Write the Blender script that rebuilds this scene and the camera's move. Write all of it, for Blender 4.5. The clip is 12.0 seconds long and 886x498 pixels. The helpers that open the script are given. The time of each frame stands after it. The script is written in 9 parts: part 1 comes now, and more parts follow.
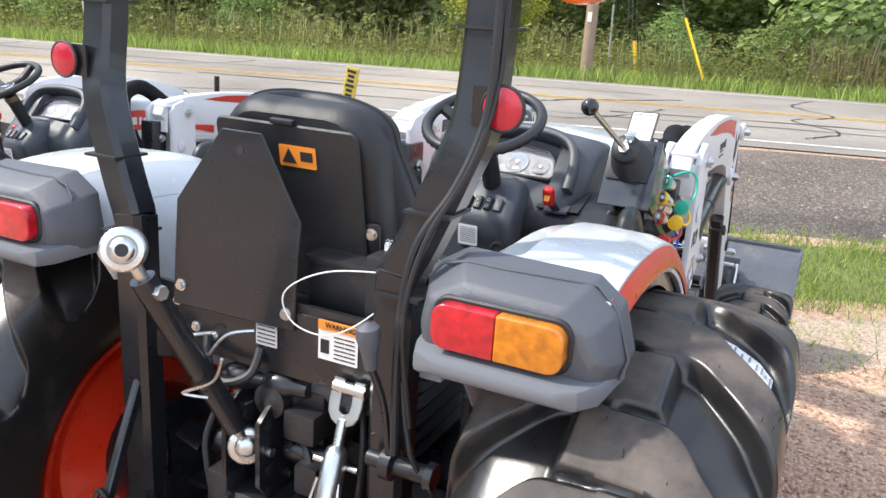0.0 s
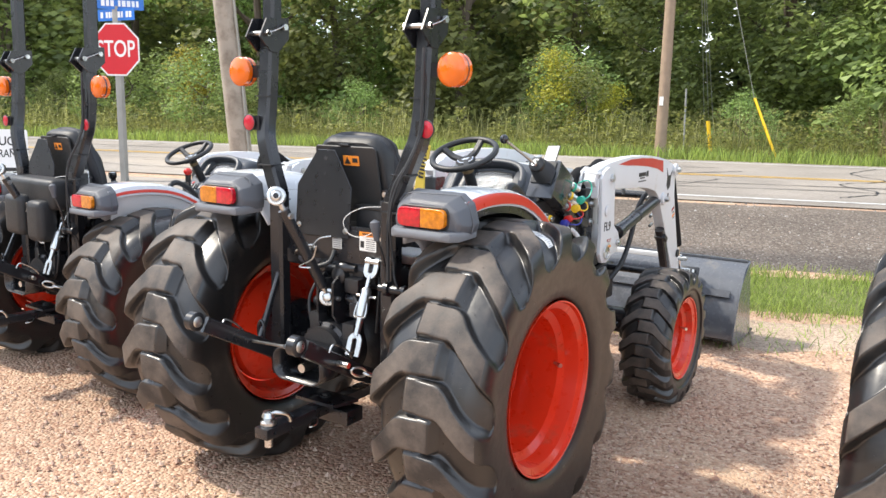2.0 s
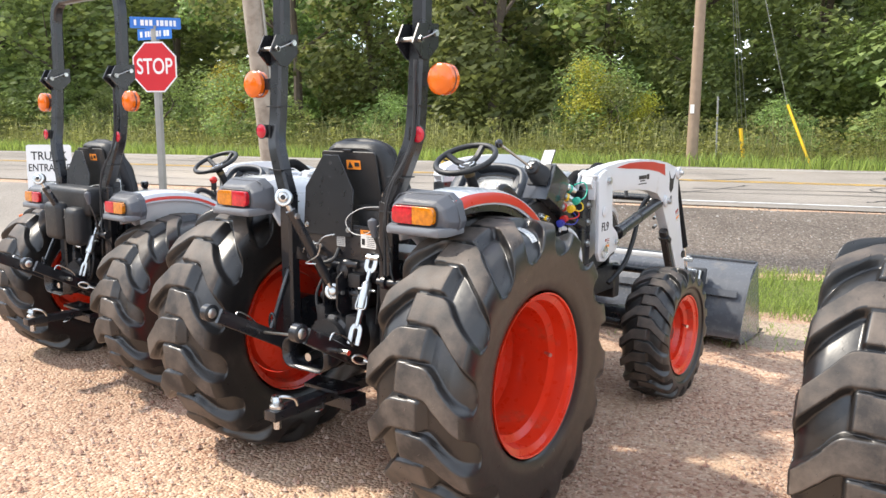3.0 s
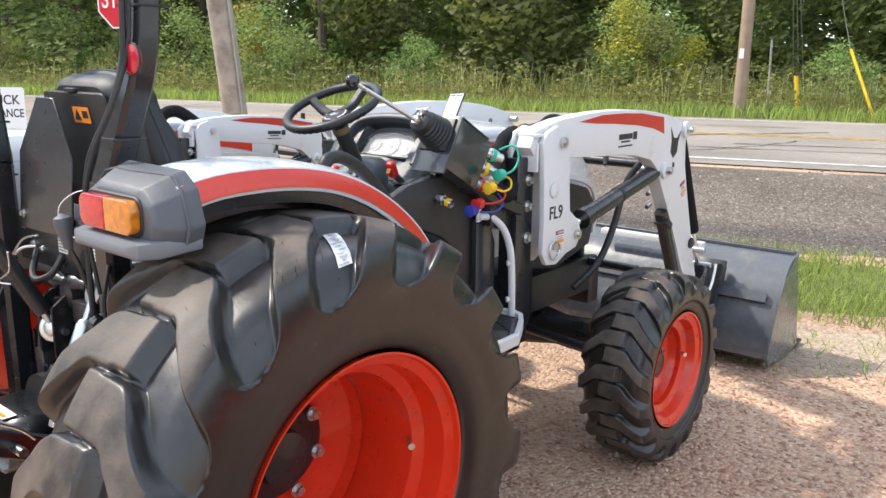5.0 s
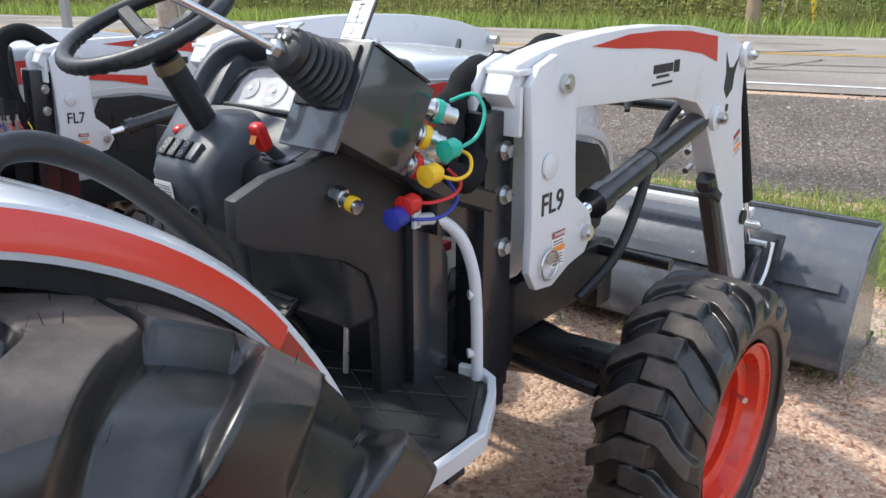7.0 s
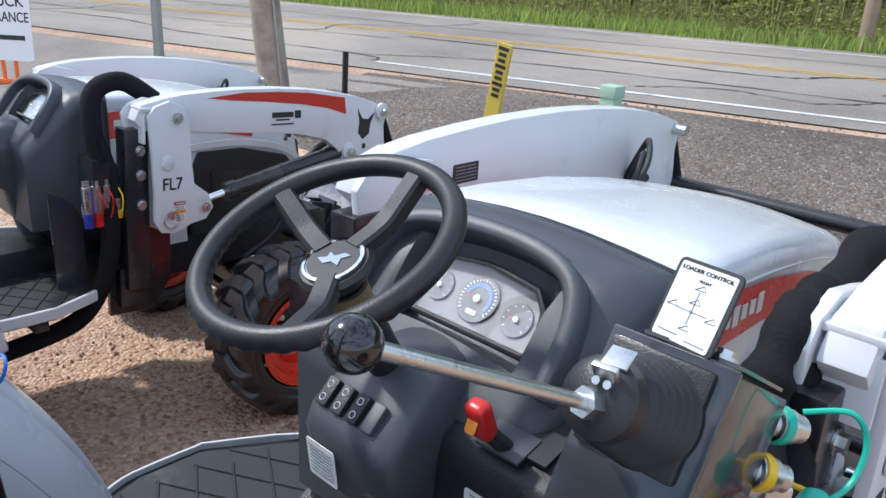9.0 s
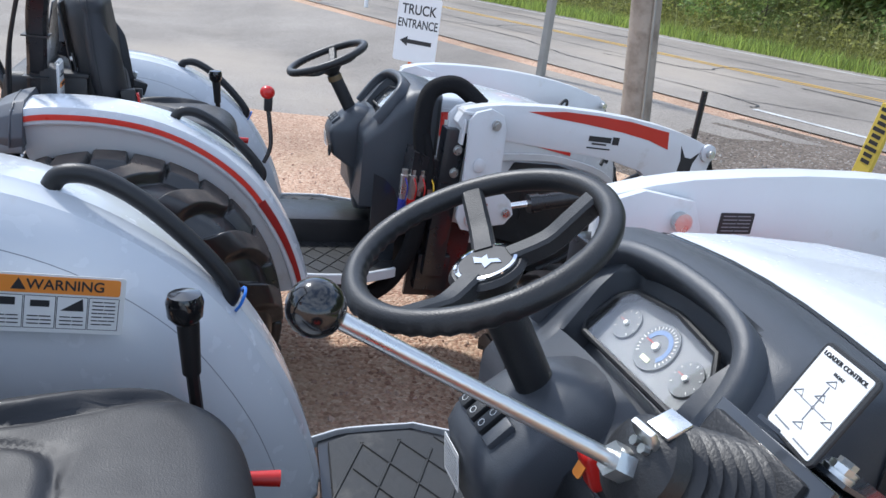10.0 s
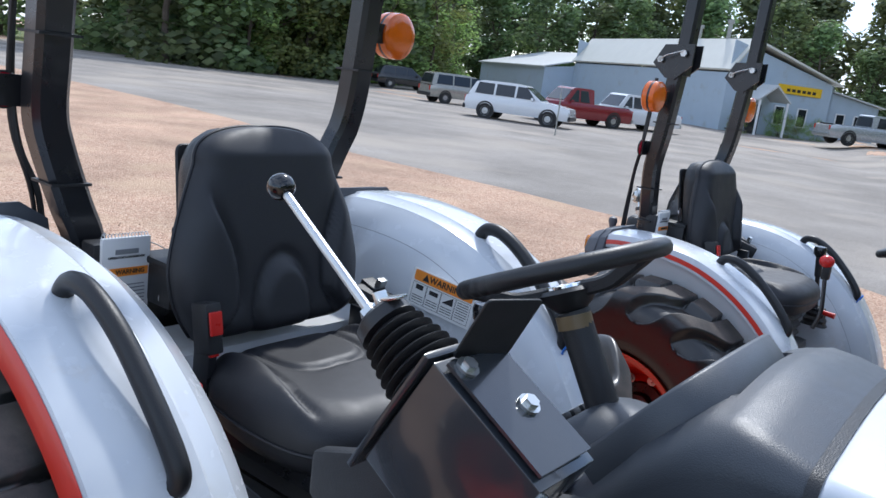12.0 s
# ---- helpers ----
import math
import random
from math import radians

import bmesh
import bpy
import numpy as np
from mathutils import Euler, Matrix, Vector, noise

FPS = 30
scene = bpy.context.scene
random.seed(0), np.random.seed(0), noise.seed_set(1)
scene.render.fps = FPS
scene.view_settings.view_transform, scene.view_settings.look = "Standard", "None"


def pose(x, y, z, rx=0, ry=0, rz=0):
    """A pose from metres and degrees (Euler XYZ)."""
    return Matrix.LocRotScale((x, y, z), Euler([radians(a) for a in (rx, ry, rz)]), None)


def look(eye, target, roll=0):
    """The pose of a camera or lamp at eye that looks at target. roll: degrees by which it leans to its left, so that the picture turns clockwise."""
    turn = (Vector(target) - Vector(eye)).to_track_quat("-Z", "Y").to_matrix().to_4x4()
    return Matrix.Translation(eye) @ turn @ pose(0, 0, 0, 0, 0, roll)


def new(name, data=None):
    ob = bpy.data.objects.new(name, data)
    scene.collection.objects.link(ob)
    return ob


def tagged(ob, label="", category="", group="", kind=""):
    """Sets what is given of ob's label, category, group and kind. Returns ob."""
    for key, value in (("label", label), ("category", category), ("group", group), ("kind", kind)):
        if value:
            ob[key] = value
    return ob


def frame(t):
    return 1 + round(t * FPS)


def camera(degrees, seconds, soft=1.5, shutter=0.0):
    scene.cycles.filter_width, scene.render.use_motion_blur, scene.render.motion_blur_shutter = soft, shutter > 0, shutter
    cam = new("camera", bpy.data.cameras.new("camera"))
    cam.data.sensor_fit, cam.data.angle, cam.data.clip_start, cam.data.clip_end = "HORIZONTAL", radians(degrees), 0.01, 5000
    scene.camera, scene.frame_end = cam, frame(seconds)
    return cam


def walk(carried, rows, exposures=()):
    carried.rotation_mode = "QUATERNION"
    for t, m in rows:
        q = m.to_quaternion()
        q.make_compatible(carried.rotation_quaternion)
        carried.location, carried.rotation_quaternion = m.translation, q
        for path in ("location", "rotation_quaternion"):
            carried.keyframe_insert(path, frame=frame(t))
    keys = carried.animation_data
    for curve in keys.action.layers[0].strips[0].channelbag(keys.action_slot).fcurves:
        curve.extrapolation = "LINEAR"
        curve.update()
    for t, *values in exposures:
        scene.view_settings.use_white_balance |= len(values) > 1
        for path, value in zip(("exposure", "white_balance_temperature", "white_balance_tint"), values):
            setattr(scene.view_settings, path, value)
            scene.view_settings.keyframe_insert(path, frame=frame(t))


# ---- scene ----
# ---- camera ----
cam = camera(57.8, 12.0)
PATH = [
    (0, (0.941, -1.381, 1.679), (0.122, 0.356, 1.120), 3.7),
    (0.5, (1.250, -1.743, 1.672), (0.340, -0.037, 1.164), 2.9),
    (1, (1.563, -2.104, 1.699), (0.588, -0.418, 1.244), 2.2),
    (1.5, (1.892, -2.386, 1.683), (0.864, -0.718, 1.283), 1.5),
    (2, (2.152, -2.678, 1.642), (1.073, -1.032, 1.289), 1.1),
    (2.5, (2.395, -2.821, 1.637), (1.269, -1.200, 1.313), 0.5),
    (2.7, (2.448, -2.824, 1.632), (1.305, -1.213, 1.313), 0.4),
    (4.3, (2.228, -1.820, 1.580), (1.013, -0.283, 1.177), 0.4),
    (4.5, (2.192, -1.632, 1.573), (0.971, -0.102, 1.160), 0.6),
    (5, (2.083, -1.200, 1.552), (0.847, 0.307, 1.102), 0.6),
    (5.5, (1.966, -0.814, 1.545), (0.729, 0.676, 1.045), 0.3),
    (6, (1.734, -0.555, 1.507), (0.515, 0.929, 0.950), -0.1),
    (6.5, (1.569, -0.373, 1.484), (0.372, 1.109, 0.875), 0.0),
    (6.7, (1.532, -0.295, 1.476), (0.340, 1.185, 0.851), 0.0),
    (8.3, (0.943, 0.074, 1.681), (-0.295, 1.493, 1.007), 2.3),
    (8.5, (0.870, 0.075, 1.709), (-0.379, 1.484, 1.034), 2.6),
    (9, (0.793, 0.101, 1.733), (-0.496, 1.470, 1.049), 3.1),
    (9.5, (0.807, 0.150, 1.726), (-0.652, 1.333, 1.041), 4.3),
    (10, (0.909, 0.302, 1.723), (-0.852, 0.958, 1.039), 7.3),
    (10.5, (0.948, 0.484, 1.734), (-0.920, 0.446, 1.022), 11.1),
    (11, (0.977, 0.690, 1.746), (-0.768, 0.021, 1.034), 13.9),
    (11.5, (1.078, 0.948, 1.741), (-0.525, -0.099, 1.163), 11.7),
    (12, (1.192, 1.243, 1.684), (-0.377, 0.077, 1.261), 7.5),
]
walk(cam, [(t, look(eye, target, roll)) for t, eye, target, roll in PATH],
     exposures=[(0, 1.11, 6600, 10), (1.5, 1.14, 6850, 10), (2.7, 1.14, 6950, 10), (4.5, 1.09, 6900, 10), (6.5, 0.92, 6550, 10), (8.5, 0.59, 6120, 10), (9.5, 0.58, 6000, 10), (11, 0.54, 5950, 10), (12, 0.42, 5850, 10)])

# ---- world and sun ----
SUN_AZ, SUN_EL = 246.0, 50.0        # compass degrees from +y, clockwise; elevation
world = bpy.data.worlds.new("sky")
world.use_nodes = True
scene.world = world
_n = world.node_tree.nodes
_sky = _n.new("ShaderNodeTexSky")
_sky.sky_type = "NISHITA"
_sky.sun_disc = False
_sky.sun_elevation = radians(SUN_EL)
_sky.sun_rotation = radians(SUN_AZ)
_sky.air_density, _sky.dust_density, _sky.ozone_density = 1.0, 0.8, 1.5
# broken white cloud over the blue
_tc = _n.new("ShaderNodeTexCoord")
_mp = _n.new("ShaderNodeMapping")
_mp.inputs["Scale"].default_value = (1.6, 1.6, 4.5)
_cl = _n.new("ShaderNodeTexNoise")
_cl.inputs["Scale"].default_value = 1.7
_cl.inputs["Detail"].default_value = 7
_cr = _n.new("ShaderNodeValToRGB")
_cr.color_ramp.elements[0].position, _cr.color_ramp.elements[1].position = 0.38, 0.62
_mx = _n.new("ShaderNodeMixRGB")
_mx.inputs["Color2"].default_value = (6.3, 6.9, 7.9, 1)
_lk = world.node_tree.links.new
_lk(_tc.outputs["Generated"], _mp.inputs["Vector"])
_lk(_mp.outputs["Vector"], _cl.inputs["Vector"])
_lk(_cl.outputs["Fac"], _cr.inputs["Fac"])
_lk(_cr.outputs["Color"], _mx.inputs["Fac"])
_lk(_sky.outputs["Color"], _mx.inputs["Color1"])
_lk(_mx.outputs["Color"], _n["Background"].inputs["Color"])
_n["Background"].inputs["Strength"].default_value = 0.15

sun = new("sun", bpy.data.lights.new("sun", "SUN"))
sun.data.energy, sun.data.angle, sun.data.color = 2.5, radians(3.0), (1.0, 0.95, 0.87)
_d = Vector((math.sin(radians(SUN_AZ)) * math.cos(radians(SUN_EL)), math.cos(radians(SUN_AZ)) * math.cos(radians(SUN_EL)), math.sin(radians(SUN_EL))))
sun.matrix_world = look(_d * 60, (0, 0, 0))

# ---- building helpers ----
def put(bm, co):
    return [bm.verts.new(c) for c in co]


def face(bm, vs):
    try:
        return bm.faces.new(vs)
    except ValueError:
        return None


def loft(bm, rows, ring=True, cap=True):
    """Join rows of points, each row a ring (or an open line), into a skin."""
    vs = [put(bm, r) for r in rows]
    n = len(vs[0])
    for a, b in zip(vs, vs[1:]):
        for i in range(n if ring else n - 1):
            j = (i + 1) % n
            face(bm, (a[i], a[j], b[j], b[i]))
    if ring and cap:
        face(bm, vs[0][::-1])
        face(bm, vs[-1])
    return vs


def bevelled(bm, faces, w, seg=2):
    edges = list({e for f in faces if f.is_valid for e in f.edges})
    if w > 0:
        bmesh.ops.bevel(bm, geom=edges, offset=w, segments=seg, affect="EDGES", profile=0.6, clamp_overlap=True)


def box(bm, c, size, m=None, w=0.0, seg=2, taper=(1, 1)):
    """A box about c; taper narrows its top in x and y; w rounds its edges."""
    t = bmesh.new()
    sx, sy, sz = (k / 2 for k in size)
    lo = [(-sx, -sy, -sz), (sx, -sy, -sz), (sx, sy, -sz), (-sx, sy, -sz)]
    hi = [(x * taper[0], y * taper[1], sz) for x, y, _ in lo]
    loft(t, [lo, hi])
    if w:
        bevelled(t, t.faces, w, seg)
    mm = Matrix.Translation(c) @ (m.to_4x4() if m is not None else Matrix())
    merge(bm, t, mm)


def merge(bm, t, m=None):
    if m is not None:
        t.transform(m)
    me = bpy.data.meshes.new("tmp")
    t.to_mesh(me)
    t.free()
    bm.from_mesh(me)
    bpy.data.meshes.remove(me)


def plate(bm, pts, axis, a, b, w=0.0, seg=1):
    """A flat outline in the plane across axis, made solid between a and b."""
    def p3(p, v):
        return {"x": (v, p[0], p[1]), "y": (p[0], v, p[1]), "z": (p[0], p[1], v)}[axis]
    t = bmesh.new()
    loft(t, [[p3(p, a) for p in pts], [p3(p, b) for p in pts]])
    bmesh.ops.recalc_face_normals(t, faces=t.faces)
    if w:
        bevelled(t, t.faces, w, seg)
    merge(bm, t)


def frame_of(d):
    d = Vector(d).normalized()
    u = d.cross(Vector((0, 0, 1)) if abs(d.z) < 0.95 else Vector((1, 0, 0))).normalized()
    return d, u, d.cross(u)


def cyl(bm, p0, p1, r0, r1=None, seg=16):
    r1 = r0 if r1 is None else r1
    p0, p1 = Vector(p0), Vector(p1)
    d, u, v = frame_of(p1 - p0)
    loft(bm, [[p + (u * math.cos(a) + v * math.sin(a)) * r for a in (2 * math.pi * i / seg for i in range(seg))] for p, r in ((p0, r0), (p1, r1))])


def turned(bm, p, d, prof, seg=20):
    """A turned body on the line from p along d; prof: (distance, radius)."""
    d, u, v = frame_of(d)
    p = Vector(p)
    loft(bm, [[p + d * t + (u * math.cos(a) + v * math.sin(a)) * max(r, 1e-4) for a in (2 * math.pi * i / seg for i in range(seg))] for t, r in prof])


def lathe_x(bm, prof, seg=64):
    """A closed outline (x, r) turned about the x axis."""
    rows = [[(x, r * math.sin(a), r * math.cos(a)) for x, r in prof] for a in (2 * math.pi * i / seg for i in range(seg))]
    vs = [put(bm, r) for r in rows]
    n = len(prof)
    for k in range(seg):
        a, b = vs[k], vs[(k + 1) % seg]
        for i in range(n):
            j = (i + 1) % n
            face(bm, (a[i], a[j], b[j], b[i]))


def curve_pts(pts, step=6):
    """A smooth line through the points."""
    p = [Vector(q) for q in pts]
    if len(p) < 3:
        return p
    out = []
    for i in range(len(p) - 1):
        a, b, c, d = p[max(i - 1, 0)], p[i], p[i + 1], p[min(i + 2, len(p) - 1)]
        for k in range(step):
            t = k / step
            out.append(0.5 * (2 * b + (c - a) * t + (2 * a - 5 * b + 4 * c - d) * t * t + (3 * b - a - 3 * c + d) * t ** 3))
    return out + [p[-1]]


def tube(bm, pts, r, seg=10, smooth=True, step=6, closed=False, flat=None):
    """A hose or bar along points; flat=(w, h, up) gives it a box section."""
    p = curve_pts(pts, step) if smooth else [Vector(q) for q in pts]
    rows, up = [], None
    for i, q in enumerate(p):
        a = p[i - 1] if i or closed else p[i]
        b = p[(i + 1) % len(p)] if i + 1 < len(p) or closed else p[i]
        d = (b - a).normalized()
        if flat:
            u = Vector(flat[2])
            u = (u - d * u.dot(d)).normalized()
        elif up is None:
            _, u, _ = frame_of(d)
        else:
            u = (up - d * up.dot(d)).normalized()
        up, v = u, d.cross(u)
        if flat:
            k, h = flat[0] / 2, flat[1] / 2
            e = min(k, h) * 0.35
            rows.append([q + v * x + u * y for x, y in ((-k + e, -h), (k - e, -h), (k, -h + e), (k, h - e), (k - e, h), (-k + e, h), (-k, h - e), (-k, -h + e))])
        else:
            rr = r(i / (len(p) - 1)) if callable(r) else r
            rows.append([q + (u * math.cos(t) + v * math.sin(t)) * rr for t in (2 * math.pi * k / seg for k in range(seg))])
    loft(bm, rows + ([rows[0]] if closed else []), cap=not closed)


def ball(bm, c, r, su=16, sv=10, squash=(1, 1, 1)):
    turned_rows = []
    for j in range(sv + 1):
        t = math.pi * j / sv
        turned_rows.append([Vector(c) + Vector((math.sin(t) * math.cos(a) * r * squash[0], math.sin(t) * math.sin(a) * r * squash[1], -math.cos(t) * r * squash[2])) for a in (2 * math.pi * i / su for i in range(su))])
    loft(bm, turned_rows, cap=False)


def finish(name, bm, mat, sharp=38):
    bmesh.ops.remove_doubles(bm, verts=bm.verts, dist=1e-5)
    if len(bm.faces) < 20000:
        bmesh.ops.recalc_face_normals(bm, faces=bm.faces)
    me = bpy.data.meshes.new(name)
    bm.to_mesh(me)
    bm.free()
    me.materials.append(mat)
    me.polygons.foreach_set("use_smooth", [True] * len(me.polygons))
    me.set_sharp_from_angle(angle=radians(sharp))
    return me


def part(name, bm, mat, parent, label="", m=None, sharp=38):
    """Links a bmesh as ONE mesh object under a thing or under a part."""
    ob = new(name, finish(name, bm, mat, sharp))
    ob.parent = parent
    if m is not None:
        ob.matrix_local = m
    return tagged(ob, label)


def thing(name, m, label, category, group="", kind=""):
    return tagged(place(new(name), m), label, category, group, kind)


def place(ob, m):
    ob.matrix_world = m
    return ob


def solid(name, bm, mat, label, category, group="", kind="", m=None, sharp=38):
    ob = new(name, finish(name, bm, mat, sharp))
    if m is not None:
        ob.matrix_world = m
    return tagged(ob, label, category, group, kind)


def share(name, me, parent, m):
    """One more object on a mesh that exists already."""
    ob = new(name, me)
    ob.parent = parent
    ob.matrix_local = m
    return ob


def words(name, text, size, m, mat, parent, align="CENTER", squeeze=1.0):
    cu = bpy.data.curves.new(name, "FONT")
    cu.body, cu.size, cu.align_x, cu.align_y, cu.extrude, cu.offset = text, size, align, "CENTER", 0.0008, size * 0.012
    tmp = bpy.data.objects.new(name, cu)
    me = bpy.data.meshes.new_from_object(tmp)
    bpy.data.objects.remove(tmp)
    bpy.data.curves.remove(cu)
    me.materials.clear()
    me.materials.append(mat)
    ob = new(name, me)
    ob.parent = parent
    ob.matrix_local = m @ Matrix.Diagonal((squeeze, 1, 1, 1))
    return ob


def facing(p, n, up=(0, 0, 1)):
    """A pose at p whose z looks along n and whose y runs along up."""
    n = Vector(n).normalized()
    y = Vector(up)
    y = (y - n * y.dot(n)).normalized()
    x = y.cross(n)
    return Matrix(((x.x, y.x, n.x, p[0]), (x.y, y.y, n.y, p[1]), (x.z, y.z, n.z, p[2]), (0, 0, 0, 1)))


def bolt(bm, p, d, r=0.011, h=0.009):
    """A washer and a hexagon head."""
    p, d = Vector(p), Vector(d).normalized()
    cyl(bm, p, p + d * h * 0.25, r * 1.5, seg=12)
    cyl(bm, p + d * h * 0.25, p + d * h, r, seg=6)


def rounded(w, h, r, n=5):
    """A rectangle with round corners, as points."""
    out = []
    for cx, cy, a0 in ((w / 2 - r, h / 2 - r, 0), (-w / 2 + r, h / 2 - r, 90), (-w / 2 + r, -h / 2 + r, 180), (w / 2 - r, -h / 2 + r, 270)):
        for i in range(n):
            a = radians(a0 + 90 * i / (n - 1))
            out.append((cx + r * math.cos(a), cy + r * math.sin(a)))
    return out


def decal(name, w, h, m, mat, parent, r=0.004, label="", thick=0.0012):
    bm = bmesh.new()
    plate(bm, rounded(w, h, min(r, w / 2.1, h / 2.1)), "z", 0, thick)
    return part(name, bm, mat, parent, label, m)


def lines_of(bm, w, rows, pitch, h, x0=0.0, y0=0.0, z=0.0018, rng=None):
    """Unreadable print: thin bars in rows."""
    rng = rng or random.Random(5)
    for i in range(rows):
        x = -w / 2
        while x < w / 2 - 0.004:
            k = min(rng.uniform(0.25, 0.6) * w, w / 2 - x)
            box(bm, (x0 + x + k / 2, y0 - i * pitch, z), (k * 0.92, h, 0.0008))
            x += k

# ---- materials ----
def mat(name, col, rough=0.5, metal=0.0, var=0.12, vscale=6.0, bump=0.0, bscale=60.0, dirt=None, dirt_amt=0.3, dirt_scale=5.0, coat=0.0, alpha=None, trans=0.0, spec=0.5, rvar=0.12):
    """Paint, rubber, metal: a base colour that drifts at two scales, uneven gloss, fine relief and dirt in patches."""
    m = bpy.data.materials.new(name)
    m.use_nodes = True
    nt = m.node_tree
    N, L = nt.nodes.new, nt.links.new
    b = nt.nodes["Principled BSDF"]
    tc = N("ShaderNodeTexCoord")
    n1 = N("ShaderNodeTexNoise")
    n1.inputs["Scale"].default_value, n1.inputs["Detail"].default_value = vscale, 8
    L(tc.outputs["Object"], n1.inputs["Vector"])
    mix = N("ShaderNodeMixRGB")
    mix.inputs["Color1"].default_value = (*[c * (1 - var) for c in col], 1)
    mix.inputs["Color2"].default_value = (*[min(1, c * (1 + var)) for c in col], 1)
    L(n1.outputs["Fac"], mix.inputs["Fac"])
    out = mix.outputs["Color"]
    rr = N("ShaderNodeMapRange")
    rr.inputs["To Min"].default_value, rr.inputs["To Max"].default_value = max(0.02, rough - rvar), min(1, rough + rvar)
    n2 = N("ShaderNodeTexNoise")
    n2.inputs["Scale"].default_value, n2.inputs["Detail"].default_value = vscale * 4, 5
    L(tc.outputs["Object"], n2.inputs["Vector"])
    L(n2.outputs["Fac"], rr.inputs["Value"])
    L(rr.outputs["Result"], b.inputs["Roughness"])
    if dirt:
        n3 = N("ShaderNodeTexNoise")
        n3.inputs["Scale"].default_value, n3.inputs["Detail"].default_value = dirt_scale, 10
        n3.inputs["Roughness"].default_value = 0.65
        L(tc.outputs["Object"], n3.inputs["Vector"])
        cr = N("ShaderNodeMapRange")
        cr.inputs["From Min"].default_value, cr.inputs["From Max"].default_value = 0.62 - dirt_amt * 0.5, 0.78 - dirt_amt * 0.3
        cr.clamp = True
        L(n3.outputs["Fac"], cr.inputs["Value"])
        sc = N("ShaderNodeMath")
        sc.operation = "MULTIPLY"
        sc.inputs[1].default_value = 0.8
        L(cr.outputs["Result"], sc.inputs[0])
        mx = N("ShaderNodeMixRGB")
        mx.inputs["Color2"].default_value = (*dirt, 1)
        L(sc.outputs[0], mx.inputs["Fac"])
        L(out, mx.inputs["Color1"])
        out = mx.outputs["Color"]
    L(out, b.inputs["Base Color"])
    b.inputs["Metallic"].default_value = metal
    b.inputs["Specular IOR Level"].default_value = spec
    b.inputs["Coat Weight"].default_value = coat
    b.inputs["Coat Roughness"].default_value = 0.06
    b.inputs["Transmission Weight"].default_value = trans
    if bump:
        nb = N("ShaderNodeTexNoise")
        nb.inputs["Scale"].default_value, nb.inputs["Detail"].default_value = bscale, 4
        L(tc.outputs["Object"], nb.inputs["Vector"])
        bp = N("ShaderNodeBump")
        bp.inputs["Strength"].default_value, bp.inputs["Distance"].default_value = bump, 0.004
        L(nb.outputs["Fac"], bp.inputs["Height"])
        L(bp.outputs["Normal"], b.inputs["Normal"])
    return m


WHITE = mat("white_paint", (0.62, 0.645, 0.675), 0.26, var=0.03, coat=0.5, dirt=(0.55, 0.5, 0.44), dirt_amt=0.02, rvar=0.06)
WHITE_DULL = mat("white_steel_paint", (0.64, 0.65, 0.66), 0.35, var=0.05, dirt=(0.45, 0.40, 0.33), dirt_amt=0.08, bump=0.05)
ORANGE = mat("red_orange_paint", (0.68, 0.034, 0.010), 0.30, var=0.08, coat=0.4, dirt=(0.30, 0.10, 0.06), dirt_amt=0.06)
STRIPE = mat("orange_red_decal", (0.64, 0.040, 0.022), 0.32, var=0.04, coat=0.3)
STRIPE_DK = mat("dark_red_decal", (0.30, 0.014, 0.012), 0.32, var=0.05, coat=0.3)
BAND = mat("red_decal", (0.62, 0.026, 0.018), 0.3, var=0.05, coat=0.3)
BLACK = mat("black_paint", (0.013, 0.014, 0.017), 0.30, var=0.2, coat=0.25, dirt=(0.07, 0.068, 0.066), dirt_amt=0.03, bump=0.04)
IRON = mat("black_cast_iron", (0.020, 0.020, 0.022), 0.36, var=0.3, bump=0.3, bscale=90, dirt=(0.07, 0.065, 0.06), dirt_amt=0.10)
PLASTIC = mat("black_plastic", (0.016, 0.017, 0.019), 0.46, var=0.15, bump=0.25, bscale=500, dirt=(0.08, 0.075, 0.07), dirt_amt=0.05)
DASH = mat("charcoal_plastic", (0.056, 0.062, 0.072), 0.40, var=0.12, bump=0.18, bscale=600)
CAP_GREY = mat("grey_plastic", (0.082, 0.089, 0.104), 0.46, var=0.1, bump=0.25, bscale=500)
LEDGE_LIT_GREY = mat("ledge_lit_grey_plastic", (0.145, 0.155, 0.172), 0.42, var=0.06, bump=0.1, bscale=500)
VINYL = mat("black_vinyl", (0.020, 0.021, 0.025), 0.52, var=0.15, bump=0.14, bscale=450, spec=0.45)
RUBBER = mat("tyre_rubber", (0.013, 0.0125, 0.0125), 0.34, var=0.3, vscale=9, bump=0.05, bscale=160, dirt=(0.060, 0.050, 0.043), dirt_amt=0.10, dirt_scale=5.5, spec=0.75, rvar=0.16)
TREAD = mat("dusty_tread_rubber", (0.036, 0.032, 0.030), 0.60, var=0.35, vscale=7, bump=0.16, bscale=150, dirt=(0.15, 0.120, 0.098), dirt_amt=0.48, dirt_scale=7.0, spec=0.4, rvar=0.16)
MAT_RUBBER = mat("floor_mat_rubber", (0.018, 0.019, 0.020), 0.55, var=0.25, bump=0.2, dirt=(0.12, 0.11, 0.09), dirt_amt=0.15)
GRIP = mat("grip_rubber", (0.014, 0.014, 0.015), 0.42, var=0.15, bump=0.15, bscale=400)
STEEL = mat("zinc_steel", (0.62, 0.63, 0.62), 0.30, metal=1.0, var=0.12, bump=0.1, bscale=150)
CHROME = mat("chrome", (0.80, 0.81, 0.82), 0.08, metal=1.0, var=0.04, rvar=0.04)
